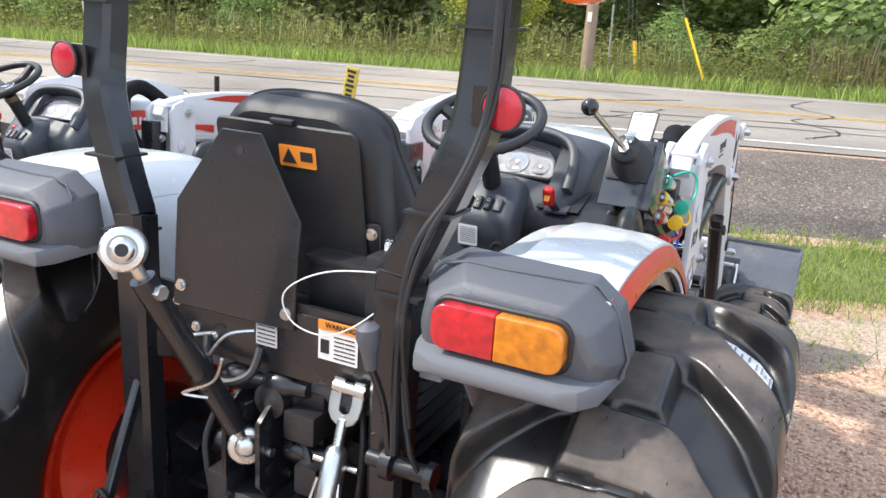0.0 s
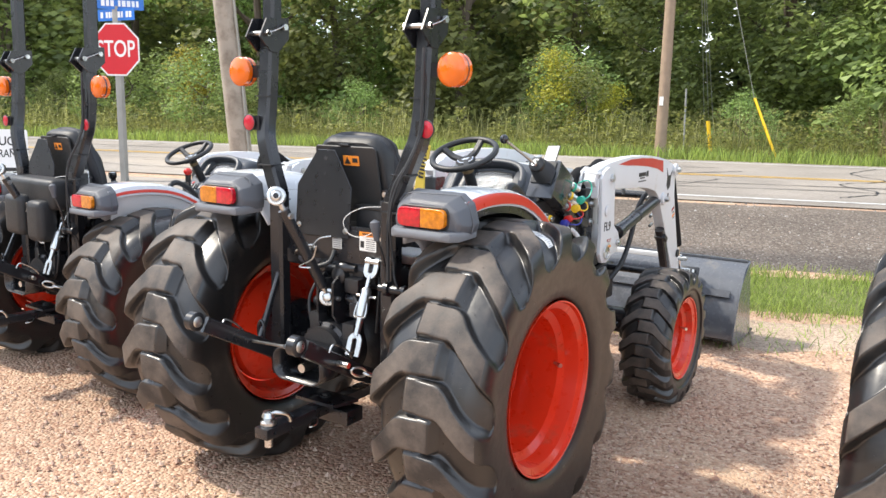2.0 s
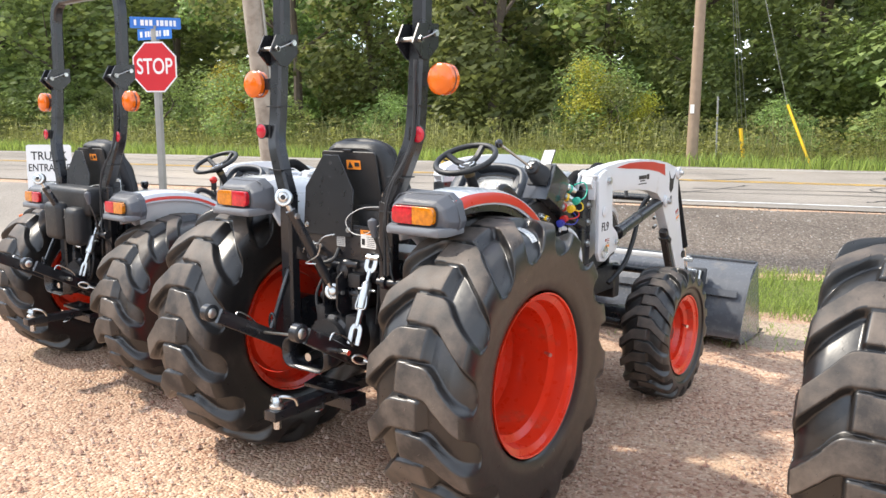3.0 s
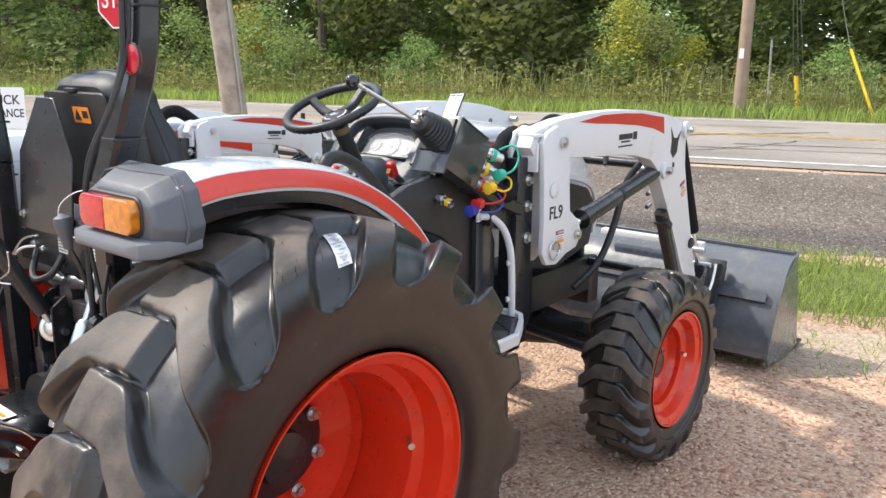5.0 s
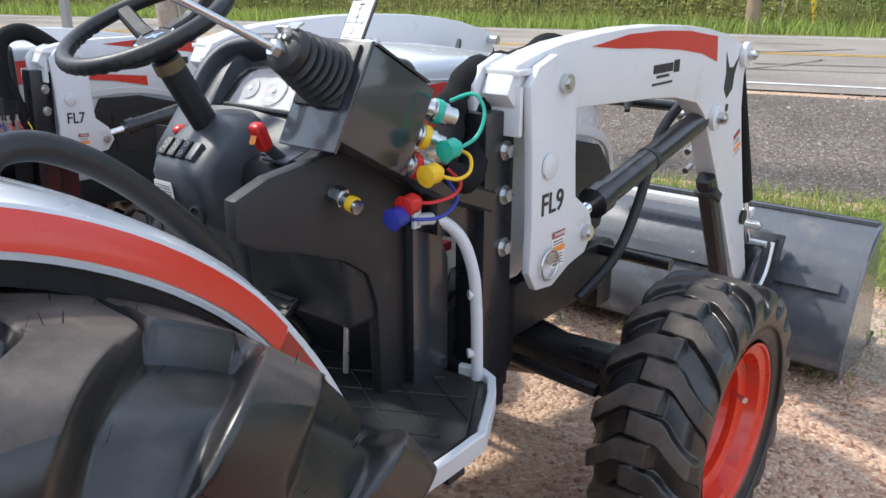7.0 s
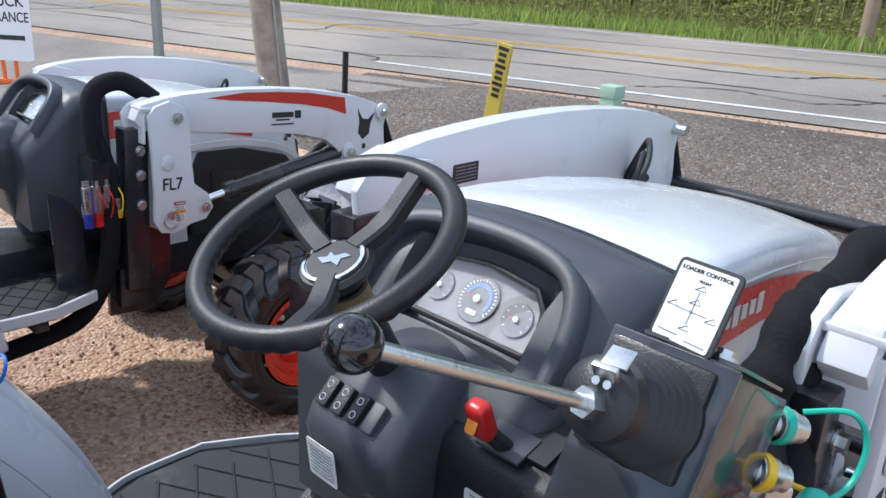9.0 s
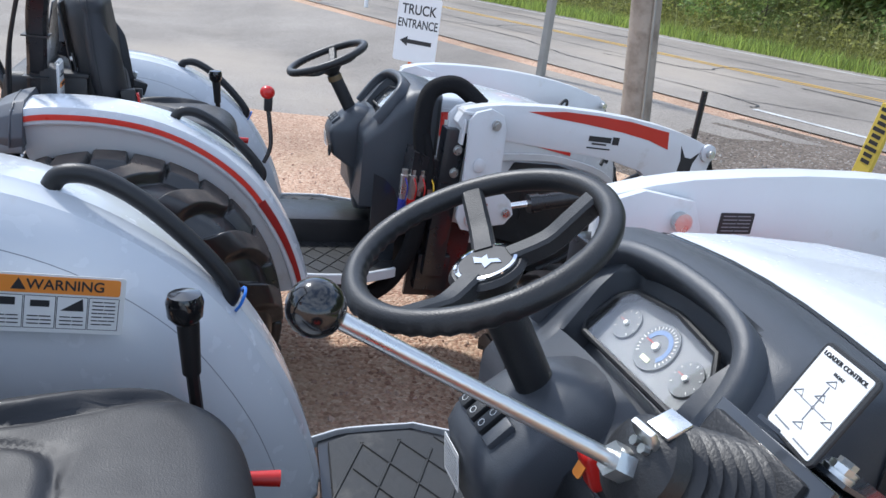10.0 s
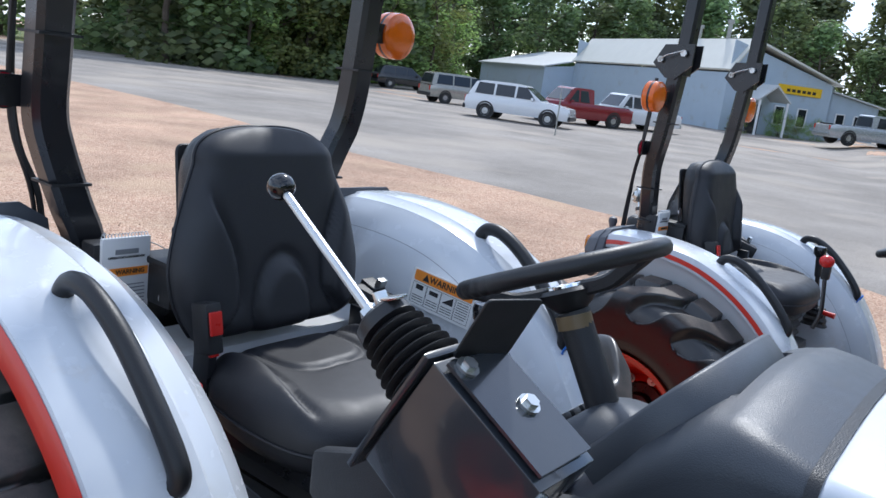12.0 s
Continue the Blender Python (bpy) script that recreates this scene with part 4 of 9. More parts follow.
def rops(parent, hinge=True, fold=True):
    """Roll bar: two square posts with a bend, hinge plates with pins, and a round-shouldered hoop."""
    base = bmesh.new()
    for s in (-1, 1):
        tube(base, [(s * 0.29, -0.255, 0.50), (s * 0.29, -0.255, 1.20), (s * 0.294, -0.253, 1.27), (s * 0.325, -0.246, 1.34), (s * 0.372, -0.235, 1.46), (s * 0.392, -0.222, 1.53), (s * 0.396, -0.205, 1.65), (s * 0.396, -0.185, 1.93)], 0.03, flat=(0.070, 0.062, (0, 1, 0)), step=4)
    part("roll_bar", base, BLACK, parent, "black square-tube roll bar")
    hoop = bmesh.new()
    tube(hoop, [(-0.396, -0.175, 1.86), (-0.396, -0.168, 2.20), (-0.394, -0.166, 2.30), (-0.372, -0.165, 2.37), (-0.32, -0.164, 2.41), (-0.25, -0.164, 2.42), (0.25, -0.164, 2.42), (0.32, -0.164, 2.41), (0.372, -0.165, 2.37), (0.394, -0.166, 2.30), (0.396, -0.168, 2.20), (0.396, -0.175, 1.86)], 0.03, flat=(0.066, 0.060, (0, 1, 0)), step=4)
    part("hoop", hoop, BLACK, parent, "black folding hoop")
    for s in (-1, 1):
        bm = bmesh.new()
        for e in (-0.042, 0.036):
            plate(bm, [(-0.285, 1.90), (-0.245, 1.975), (-0.12, 1.985), (-0.12, 1.90), (-0.185, 1.84), (-0.225, 1.845)], "x", s * 0.396 + e, s * 0.396 + e + 0.007, 0.0)
        h = part("hinge_plate", bm, BLACK, parent)
        bm = bmesh.new()
        cyl(bm, (s * 0.396 - 0.06, -0.25, 1.915), (s * 0.396 + 0.06, -0.25, 1.915), 0.010)
        part("hinge_pin", bm, STEEL, h)
        for e in (-0.058, 0.05):
            bm = bmesh.new()
            cyl(bm, (s * 0.396 + e, -0.155, 1.945), (s * 0.396 + e + 0.012, -0.155, 1.945), 0.014, seg=6)
            part("hinge_nut", bm, STEEL, h)
            bm = bmesh.new()
            cyl(bm, (s * 0.396 + e, -0.25, 1.915), (s * 0.396 + e + 0.010, -0.25, 1.915), 0.013, seg=6)
            part("hinge_nut", bm, STEEL, h)
        bm = bmesh.new()
        tube(bm, [(s * 0.396 + 0.055, -0.25, 1.915), (s * 0.396 + 0.075, -0.22, 1.93), (s * 0.396 + 0.07, -0.18, 1.945), (s * 0.396 + 0.06, -0.155, 1.955)], 0.0025, 6)
        part("retaining_clip", bm, STEEL, h)
        # round amber beacon on a bracket
        bm = bmesh.new()
        box(bm, (s * 0.452, -0.205, 1.765), (0.062, 0.02, 0.05))
        br = part("lamp_bracket", bm, BLACK, parent)
        bm = bmesh.new()
        turned(bm, (s * 0.530, -0.245, 1.765), (0, 1, 0), [(-0.006, 0.0), (0.0, 0.036), (0.004, 0.054), (0.010, 0.060), (0.028, 0.061), (0.031, 0.0575), (0.036, 0.0575), (0.039, 0.061), (0.056, 0.060), (0.062, 0.054), (0.066, 0.036), (0.068, 0.0)], 28)
        part("flasher", bm, FLASH, br, "round amber flasher lens")
        bm = bmesh.new()
        turned(bm, (s * 0.530, -0.217, 1.765), (0, 1, 0), [(0.0, 0.0), (0.0, 0.0595), (0.012, 0.0595), (0.012, 0.0)], 28)
        part("flasher_ring", bm, BLACK, br)
        bm = bmesh.new()
        box(bm, (s * 0.430, -0.255, 1.555), (0.066, 0.006, 0.058))
        rb = part("reflector_plate", bm, BLACK, parent)
        bm = bmesh.new()
        turned(bm, (s * 0.448, -0.259, 1.555), (0, -1, 0), [(0, 0.0), (0.0, 0.031), (0.007, 0.031), (0.009, 0.027), (0.009, 0.0)], 24)
        part("reflector", bm, REFL, rb, "round red reflector")
        bm = bmesh.new()
        tube(bm, [(s * 0.448 + 0.0325 * math.cos(k), -0.264, 1.555 + 0.0325 * math.sin(k)) for k in (2 * math.pi * i / 24 for i in range(24))], 0.003, 6, smooth=False, closed=True)
        part("reflector_rim", bm, PLASTIC, rb)
        if s > 0:
            bm = bmesh.new()
            tube(bm, [(s * 0.43, -0.26, 1.84), (s * 0.433, -0.268, 1.66), (s * 0.428, -0.275, 1.54), (s * 0.40, -0.30, 1.44), (s * 0.35, -0.325, 1.34), (s * 0.335, -0.335, 1.2), (s * 0.34, -0.34, 1.0)], 0.007, 8)
            tube(bm, [(s * 0.435, -0.255, 1.75), (s * 0.44, -0.262, 1.6), (s * 0.42, -0.29, 1.48), (s * 0.365, -0.325, 1.35), (s * 0.345, -0.34, 1.22), (s * 0.36, -0.33, 1.05)], 0.005, 8)
            part("cable", bm, PLASTIC, parent)
        for q in ((0.396, -0.20, 1.665), (0.345, -0.245, 1.385), (0.305, -0.255, 1.245)):
            bm = bmesh.new()
            box(bm, (s * q[0], q[1], q[2]), (0.080, 0.080, 0.005))
            part("cable_tie", bm, PLASTIC, parent)


def seat(parent):
    """Moulded vinyl seat: high back with side wings and a lumbar arch, dished cushion, hard shell, bellows."""
    def ease(t):
        t = min(1, max(0, t))
        return t * t * (3 - 2 * t)
    def half_width(z):
        if z > 1.45:
            return 0.178 * max(0.0, 1 - ((z - 1.45) / 0.076) ** 2.5) ** (1 / 2.5)
        if z > 1.24:
            return 0.246 - 0.068 * ((z - 1.24) / 0.21) ** 1.35
        return 0.246 - 0.048 * ((1.24 - z) / 0.14) ** 2.2
    bm = bmesh.new()
    nx, nz = 72, 64
    front, back = [], []
    for j in range(nz + 1):
        v = j / nz
        z = 1.102 + 0.4235 * (0.5 - 0.5 * math.cos(math.pi * v)) ** 0.92
        hw = half_width(z)
        roll = min(1.0, max(0.0, (1 - max(0.0, (1.150 - z) / 0.05) ** 2.4))) ** 0.5 * min(1.0, max(0.0, (1.527 - z) / 0.05)) ** 0.45
        rf, rk = [], []
        for i in range(nx + 1):
            c = math.sin(math.pi * (i / nx - 0.5))
            x = hw * c
            edge = max(0.0, 1 - abs(c) ** 7) ** 0.5
            y = -0.048 - 0.17 * (z - 1.127) + 0.050 * edge * roll
            ax = abs(x)
            # wings either side of a curved crease
            g = 0.118 + 0.050 * ease((z - 1.20) / 0.22) ** 1.5 + 0.030 * ease((1.19 - z) / 0.06)
            fade = ease((1.435 - z) / 0.10) * ease((z - 1.105) / 0.05)
            y += fade * edge * (0.026 * ease((ax - g) / 0.020) * (1 - 0.35 * ease((ax - g - 0.02) / 0.09)) - 0.010 * math.exp(-((ax - g) / 0.009) ** 2))
            # lumbar arch
            e = math.sqrt((x / 0.066) ** 2 + ((z - 1.150) / 0.100) ** 2)
            y += edge * roll * (0.018 * ease((1.12 - e) / 0.28) - 0.009 * math.exp(-((e - 1.20) / 0.10) ** 2))
            rf.append((x, y, z))
            rk.append((x, -0.052 - 0.17 * (z - 1.127) - 0.036 * edge * roll, z))
        front.append(rf)
        back.append(rk)
    loft(bm, [f + k[::-1] for f, k in zip(front, back)])
    part("backrest", bm, VINYL, parent, "black vinyl high-back cushion with a lumbar arch", sharp=80)
    bm = bmesh.new()
    rim = []
    for j in range(4, nz):
        x, y, z = front[j][-1]
        rim.append((x + 0.001, y - 0.004, z))
    tube(bm, rim + [(-x, y, z) for x, y, z in rim[::-1]], 0.0035, 6, smooth=False)
    part("piping", bm, VINYL, parent)
    bm = bmesh.new()
    n = 88

    def outline(k, f, z):
        t = 2 * math.pi * k / n
        c, d = math.cos(t), math.sin(t)
        x, y = math.copysign(abs(c) ** 0.52, c), math.copysign(abs(d) ** 0.52, d)
        return (0.250 * f * x * (1 - 0.10 * max(0, -y)), 0.19 + 0.225 * f * y - 0.02 * f * max(0, y) * x * x, z)
    rows = [[outline(k, f, z) for k in range(n)] for f, z in ((0.80, 0.962), (0.93, 0.972), (0.975, 0.99), (0.992, 1.01), (1.0, 1.03))]
    for i in range(44):
        f = 1 - (i / 44) ** 1.35
        row = []
        for k in range(n):
            x, y, _ = outline(k, max(f, 0.004), 0)
            edge = math.sqrt(max(0.0, 1 - max(0.0, (f - 0.66) / 0.34) ** 2))
            z = 1.030 + 0.062 * edge
            # raised thigh bolsters that end before the rolled front
            g = 0.150 + 0.05 * ease((y - 0.10) / 0.22)
            fade = ease((0.345 - y) / 0.05)
            z += edge * fade * (0.020 * ease((abs(x) - g) / 0.022) - 0.006 * math.exp(-((abs(x) - g) / 0.008) ** 2))
            z -= 0.010 * ease((0.33 - y) / 0.30) * ease((g - abs(x)) / 0.06)
            e = math.sqrt((x / 0.108) ** 4 + ((y - 0.02) / 0.150) ** 4)
            z += 0.006 * ease((1.05 - e) / 0.25) - 0.006 * math.exp(-((e - 1.10) / 0.08) ** 2)
            row.append((x, y, z))
        rows.append(row)
    loft(bm, rows)
    part("cushion", bm, VINYL, parent, "black vinyl seat cushion with moulded bolsters", sharp=80)
    bm = bmesh.new()
    tube(bm, [outline(k, 1.002, 1.016) for k in range(n)], 0.0035, 6, smooth=False, closed=True)
    part("seam", bm, VINYL, parent)
    # shell behind, with a locker door
    bm = bmesh.new()
    rows = []
    for y, k in ((-0.062, 1.0), (-0.115, 1.0), (-0.145, 0.94), (-0.155, 0.86)):
        rows.append([(x * k, y - (z - 1.3) * 0.17, 1.32 + (z - 1.32) * k) for x, z in [(px * (1 - 0.22 * max(0, (pz + 0.21) / 0.42 - 0.35)), 1.310 + pz) for px, pz in rounded(0.400, 0.41, 0.09, 6)]])
    loft(bm, rows)
    part("back_shell", bm, PLASTIC, parent, "black plastic seat back shell")
    bm = bmesh.new()
    plate(bm, [(px * (1 - 0.25 * max(0, pz)), pz) for px, pz in rounded(0.325, 0.315, 0.015, 3)], "z", 0, 0.008, 0.003)
    m = facing((0.0, -0.175, 1.320), (0, -1, -0.17))
    d = part("locker_door", bm, PLASTIC, parent, "", m)
    bm = bmesh.new()
    box(bm, (0, 0.162, 0.008), (0.05, 0.010, 0.012), w=0.003)
    part("latch", bm, PLASTIC, d)
    decal("warning_label", 0.080, 0.040, pose(0.028, 0.100, 0.0085), WARN, d, 0.003, "orange warning label")
    bm = bmesh.new()
    plate(bm, [(-0.006, 0.087), (0.026, 0.087), (0.010, 0.115)], "z", 0.010, 0.0108)
    box(bm, (0.048, 0.102, 0.0103), (0.026, 0.018, 0.001))
    part("pictogram", bm, INK, d)
    # recline hinge with its bolts beside the door
    bm = bmesh.new()
    plate(bm, rounded(0.034, 0.15, 0.006, 3), "z", 0, 0.006, 0.002)
    hb = part("hinge_bracket", bm, BLACK, parent, "black hinge bracket with zinc bolts", facing((0.163, -0.150, 1.235), (0.25, -1, -0.17)))
    for k, yy in enumerate((0.055, 0.0, -0.03)):
        bm = bmesh.new()
        bolt(bm, (0.004 * (k % 2), yy, 0.006), (0, 0, 1), 0.008, 0.007)
        part("zinc_bolt", bm, STEEL, hb)
    for x, z in ((0.198, 1.205), (0.205, 1.165)):
        bm = bmesh.new()
        bolt(bm, (x, -0.145, z), (0.2, -1, 0), 0.008, 0.008)
        part("zinc_bolt", bm, STEEL, parent)
    # white sheet that joins the mudguards behind the seat
    bm = bmesh.new()
    box(bm, (0.0, -0.135, 1.066), (0.70, 0.17, 0.006), w=0.002)
    box(bm, (0.0, -0.052, 1.030), (0.70, 0.005, 0.070), w=0.002)
    part("rear_sheet", bm, WHITE_DULL, parent, "white sheet joining the mudguards")
    # low bellows and slide rails
    bm = bmesh.new()
    rows = []
    for k in range(13):
        z, o = 0.72 + k * 0.02, (0.0 if k % 2 else 0.014)
        rows.append([(px, 0.19 + py, z) for px, py in rounded(0.33 + 2 * o, 0.30 + 2 * o, 0.05, 4)])
    loft(bm, rows)
    part("bellows", bm, PLASTIC, parent)
    for s in (-1, 1):
        bm = bmesh.new()
        box(bm, (s * 0.20, 0.18, 0.955), (0.03, 0.36, 0.03))
        part("slide_rail", bm, BLACK, parent)
        bm = bmesh.new()
        box(bm, (s * 0.215, 0.02, 1.05), (0.02, 0.05, 0.16), w=0.004)
        part("back_bracket", bm, BLACK, parent)
    # belt buckle and retractor
    bm = bmesh.new()
    box(bm, (0.222, 0.03, 1.155), (0.035, 0.05, 0.10), pose(0, 0, 0, 12).to_3x3(), 0.006)
    b = part("belt_buckle", bm, PLASTIC, parent)
    bm = bmesh.new()
    box(bm, (0.224, 0.058, 1.172), (0.026, 0.008, 0.045), pose(0, 0, 0, 12).to_3x3(), 0.002)
    box(bm, (0.224, 0.056, 1.118), (0.020, 0.008, 0.026), pose(0, 0, 0, 12).to_3x3(), 0.002)
    part("button", bm, RED_PL, b, "red release button")
    bm = bmesh.new()
    box(bm, (-0.275, 0.005, 1.130), (0.075, 0.095, 0.055), pose(0, 0, 0, -18, 0, 20).to_3x3(), 0.012)
    box(bm, (-0.282, -0.008, 1.162), (0.04, 0.05, 0.018), pose(0, 0, 0, -18).to_3x3(), 0.004)
    r = part("belt_reel", bm, PLASTIC, parent)
    bm = bmesh.new()
    box(bm, (-0.288, 0.012, 1.172), (0.024, 0.016, 0.026), pose(0, 0, 0, -20).to_3x3(), 0.002)
    part("belt_tongue", bm, STEEL, r)


def steering(parent):
    """Wheel of a thick rim and three spokes, chrome badge, column and switch pod."""
    hub = Vector((0.024, 0.666, 1.387))
    n = Vector((0.0, -0.42, 0.90)).normalized()
    m = facing(hub, n, (0, 1, 0.2))
    bm = bmesh.new()
    R = 0.158
    rim = []
    for k in range(176):
        a = 2 * math.pi * k / 176
        wave = 0.0012 * math.cos(44 * a) if math.sin(a) < -0.1 else 0.0
        c = Vector((R * math.cos(a), R * math.sin(a), 0.024))
        rim.append([c + (Vector((math.cos(a), math.sin(a), 0)) * math.cos(q) + Vector((0, 0, 1)) * math.sin(q)) * (0.0150 + (wave if math.sin(q) < 0.2 else 0)) for q in (2 * math.pi * j / 12 for j in range(12))])
    loft(bm, rim + [rim[0]], cap=False)
    w = part("steering_wheel", bm, GRIP, parent, "black steering wheel with three spokes", m, 50)
    for a in (85, 163, 305):
        c, s = math.cos(radians(a)), math.sin(radians(a))
        bm = bmesh.new()
        tube(bm, [(0.03 * c, 0.03 * s, -0.012), (0.08 * c, 0.08 * s, -0.010), (0.115 * c, 0.115 * s, 0.004), (0.155 * c, 0.155 * s, 0.022)], 0.02, flat=(0.030, 0.024, (0, 0, 1)), step=3)
        part("spoke", bm, PLASTIC, w)
    bm = bmesh.new()
    turned(bm, (0, 0, -0.045), (0, 0, 1), [(0, 0.022), (0.015, 0.038), (0.032, 0.050), (0.038, 0.044), (0.040, 0.0)], 28)
    part("hub", bm, GRIP, w)
    bm = bmesh.new()
    turned(bm, (0, 0, -0.006), (0, 0, 1), [(0, 0.040), (0.004, 0.040), (0.005, 0.036), (0.003, 0.035), (0.003, 0.0)], 32)
    bd = part("badge", bm, CHROME, w, "round chrome badge")
    bm = bmesh.new()
    turned(bm, (0, 0, -0.0029), (0, 0, 1), [(0, 0.034), (0.0008, 0.034), (0.001, 0.0)], 32)
    part("badge_field", bm, INK, bd)
    bm = bmesh.new()
    plate(bm, [(0.7 * x, 0.7 * y) for x, y in [(-0.028, -0.012), (-0.012, -0.002), (-0.016, 0.010), (0.0, 0.006), (0.012, 0.020), (0.028, 0.020), (0.016, 0.006), (0.024, -0.010), (0.004, -0.008), (-0.006, -0.018)]], "z", -0.0018, -0.0006)
    part("emblem", bm, CHROME, bd)
    bm = bmesh.new()
    b0 = Vector((0.02, 0.79, 1.165))
    cyl(bm, b0, hub - n * 0.045, 0.027, seg=20)
    col = part("column", bm, PLASTIC, parent)
    bm = bmesh.new()
    cyl(bm, hub - n * 0.072, hub - n * 0.050, 0.029, seg=20)
    part("collar", bm, mat_once("bronze_label", (0.16, 0.11, 0.05), 0.4), col)
    # pod
    bm = bmesh.new()
    rows = []
    for z, x0, x1, y0, y1, r in ((0.80, 0.02, 0.105, 0.80, 0.88, 0.03), (0.98, 0.0, 0.115, 0.76, 0.88, 0.035), (1.03, -0.055, 0.12, 0.692, 0.88, 0.030), (1.12, -0.06, 0.125, 0.672, 0.88, 0.030), (1.145, -0.058, 0.123, 0.680, 0.88, 0.030), (1.195, -0.050, 0.112, 0.735, 0.875, 0.035), (1.215, -0.035, 0.095, 0.755, 0.865, 0.035), (1.228, -0.015, 0.070, 0.775, 0.855, 0.03)):
        rows.append([((x0 + x1) / 2 + px, (y0 + y1) / 2 + py, z) for px, py in rounded(x1 - x0, y1 - y0, r, 4)])
    loft(bm, rows)
    p = part("switch_pod", bm, DASH, parent, "dark grey steering pod with rocker switches", sharp=45)
    sl = Vector((0, -0.70, 0.72)).normalized()
    for k in range(4):
        bm = bmesh.new()
        box(bm, (0, 0, 0.004), (0.022, 0.042, 0.012), w=0.004)
        q = part("rocker_switch", bm, PLASTIC if k < 3 else DASH, p, "", facing((-0.024 + k * 0.031, 0.703, 1.166), sl))
        if k < 3:
            bm = bmesh.new()
            for yy in (0.010, -0.010):
                tube(bm, [(0.005 * math.cos(a), yy + 0.005 * math.sin(a), 0.0105) for a in (2 * math.pi * i / 8 for i in range(8))], 0.0007, 4, smooth=False, closed=True)
            part("pictogram", bm, LABEL, q)
    lb = decal("white_label", 0.060, 0.062, facing((-0.008, 0.6755, 1.075), (0, -1, -0.13)), LABEL, p)
    bm = bmesh.new()
    lines_of(bm, 0.050, 8, 0.006, 0.0018, 0, 0.022)
    part("small_print", bm, GREY_INK, lb)
    bm = bmesh.new()
    turned(bm, (0.085, 0.684, 1.045), (0, -1, 0), [(0, 0.024), (0.006, 0.024), (0.007, 0.019), (0.003, 0.018), (0.003, 0)], 20)
    part("key_switch", bm, PLASTIC, p)
    # stalks at the pod's side
    bm = bmesh.new()
    ball(bm, (-0.122, 0.80, 1.175), 0.019, 12, 8, (1, 1, 0.7))
    part("knob", bm, RED_PL, p, "red knob")
    bm = bmesh.new()
    cyl(bm, (-0.115, 0.80, 1.08), (-0.121, 0.80, 1.165), 0.012)
    part("stalk", bm, PLASTIC, p)
    bm = bmesh.new()
    box(bm, (-0.135, 0.86, 1.16), (0.03, 0.012, 0.05), pose(0, 0, 0, 20).to_3x3(), 0.004)
    part("lever", bm, ORANGE_PL, p, "orange lever")


def gauge(parent, m, r, blue):
    bm = bmesh.new()
    turned(bm, (0, 0, 0), (0, 0, 1), [(0, r * 0.98), (0.001, r), (0.002, r * 0.98), (0.0012, 0)], 28)
    g = part("gauge", bm, DIAL_DK, parent, "", m)
    bm = bmesh.new()
    for k in range(25 if blue else 9):
        a = radians(220 - 260 * k / (24 if blue else 8))
        c, s = math.cos(a), math.sin(a)
        box(bm, (c * r * 0.82, s * r * 0.82, 0.0024), (r * (0.16 if k % 4 == 0 else 0.1), r * 0.03, 0.0006), pose(0, 0, 0, 0, 0, math.degrees(a)).to_3x3())
    part("graduation", bm, LABEL, g)
    if blue:
        bm = bmesh.new()
        pts = [(r * 0.70 * math.cos(radians(a)), r * 0.70 * math.sin(radians(a))) for a in range(170, -50, -10)] + [(r * 0.52 * math.cos(radians(a)), r * 0.52 * math.sin(radians(a))) for a in range(-40, 180, 10)]
        plate(bm, pts, "z", 0.0022, 0.0028)
        part("scale_band", bm, DIAL_BLUE, g)
        bm = bmesh.new()
        box(bm, (0, -r * 0.58, 0.0026), (r * 0.5, r * 0.2, 0.0008))
        part("display", bm, mat_once("lcd_green", (0.55, 0.60, 0.38)), g)
    bm = bmesh.new()
    box(bm, (-r * 0.3, r * 0.04, 0.005), (r * 0.6, r * 0.035, 0.001))
    part("needle", bm, RED_PL, g)
    bm = bmesh.new()
    turned(bm, (0, 0, 0.002), (0, 0, 1), [(0, r * 0.17), (0.005, r * 0.15), (0.006, 0)], 14)
    part("needle_cap", bm, LABEL, g)


_made = {}


def mat_once(name, col, rough=0.45, **k):
    if name not in _made:
        _made[name] = mat(name, col, rough, **k)
    return _made[name]


def arch_row(y, hw, zt, zb, r, n=6, lean=0.0, m=6):
    """An upside-down U across the machine: straight sides and rounded shoulders."""
    pts = [(-hw, zb)]
    for i in range(n):
        a = radians(180 - 90 * i / (n - 1))
        pts.append((-hw + r + r * math.cos(a), zt - r + r * math.sin(a)))
    for i in range(1, m):
        pts.append((-hw + r + (2 * hw - 2 * r) * i / m, zt + 0.018 * math.sin(math.pi * i / m)))
    for i in range(n):
        a = radians(90 - 90 * i / (n - 1))
        pts.append((hw - r + r * math.cos(a), zt - r + r * math.sin(a)))
    pts.append((hw, zb))
    return [(x, y + lean * (z - zt), z) for x, z in pts]


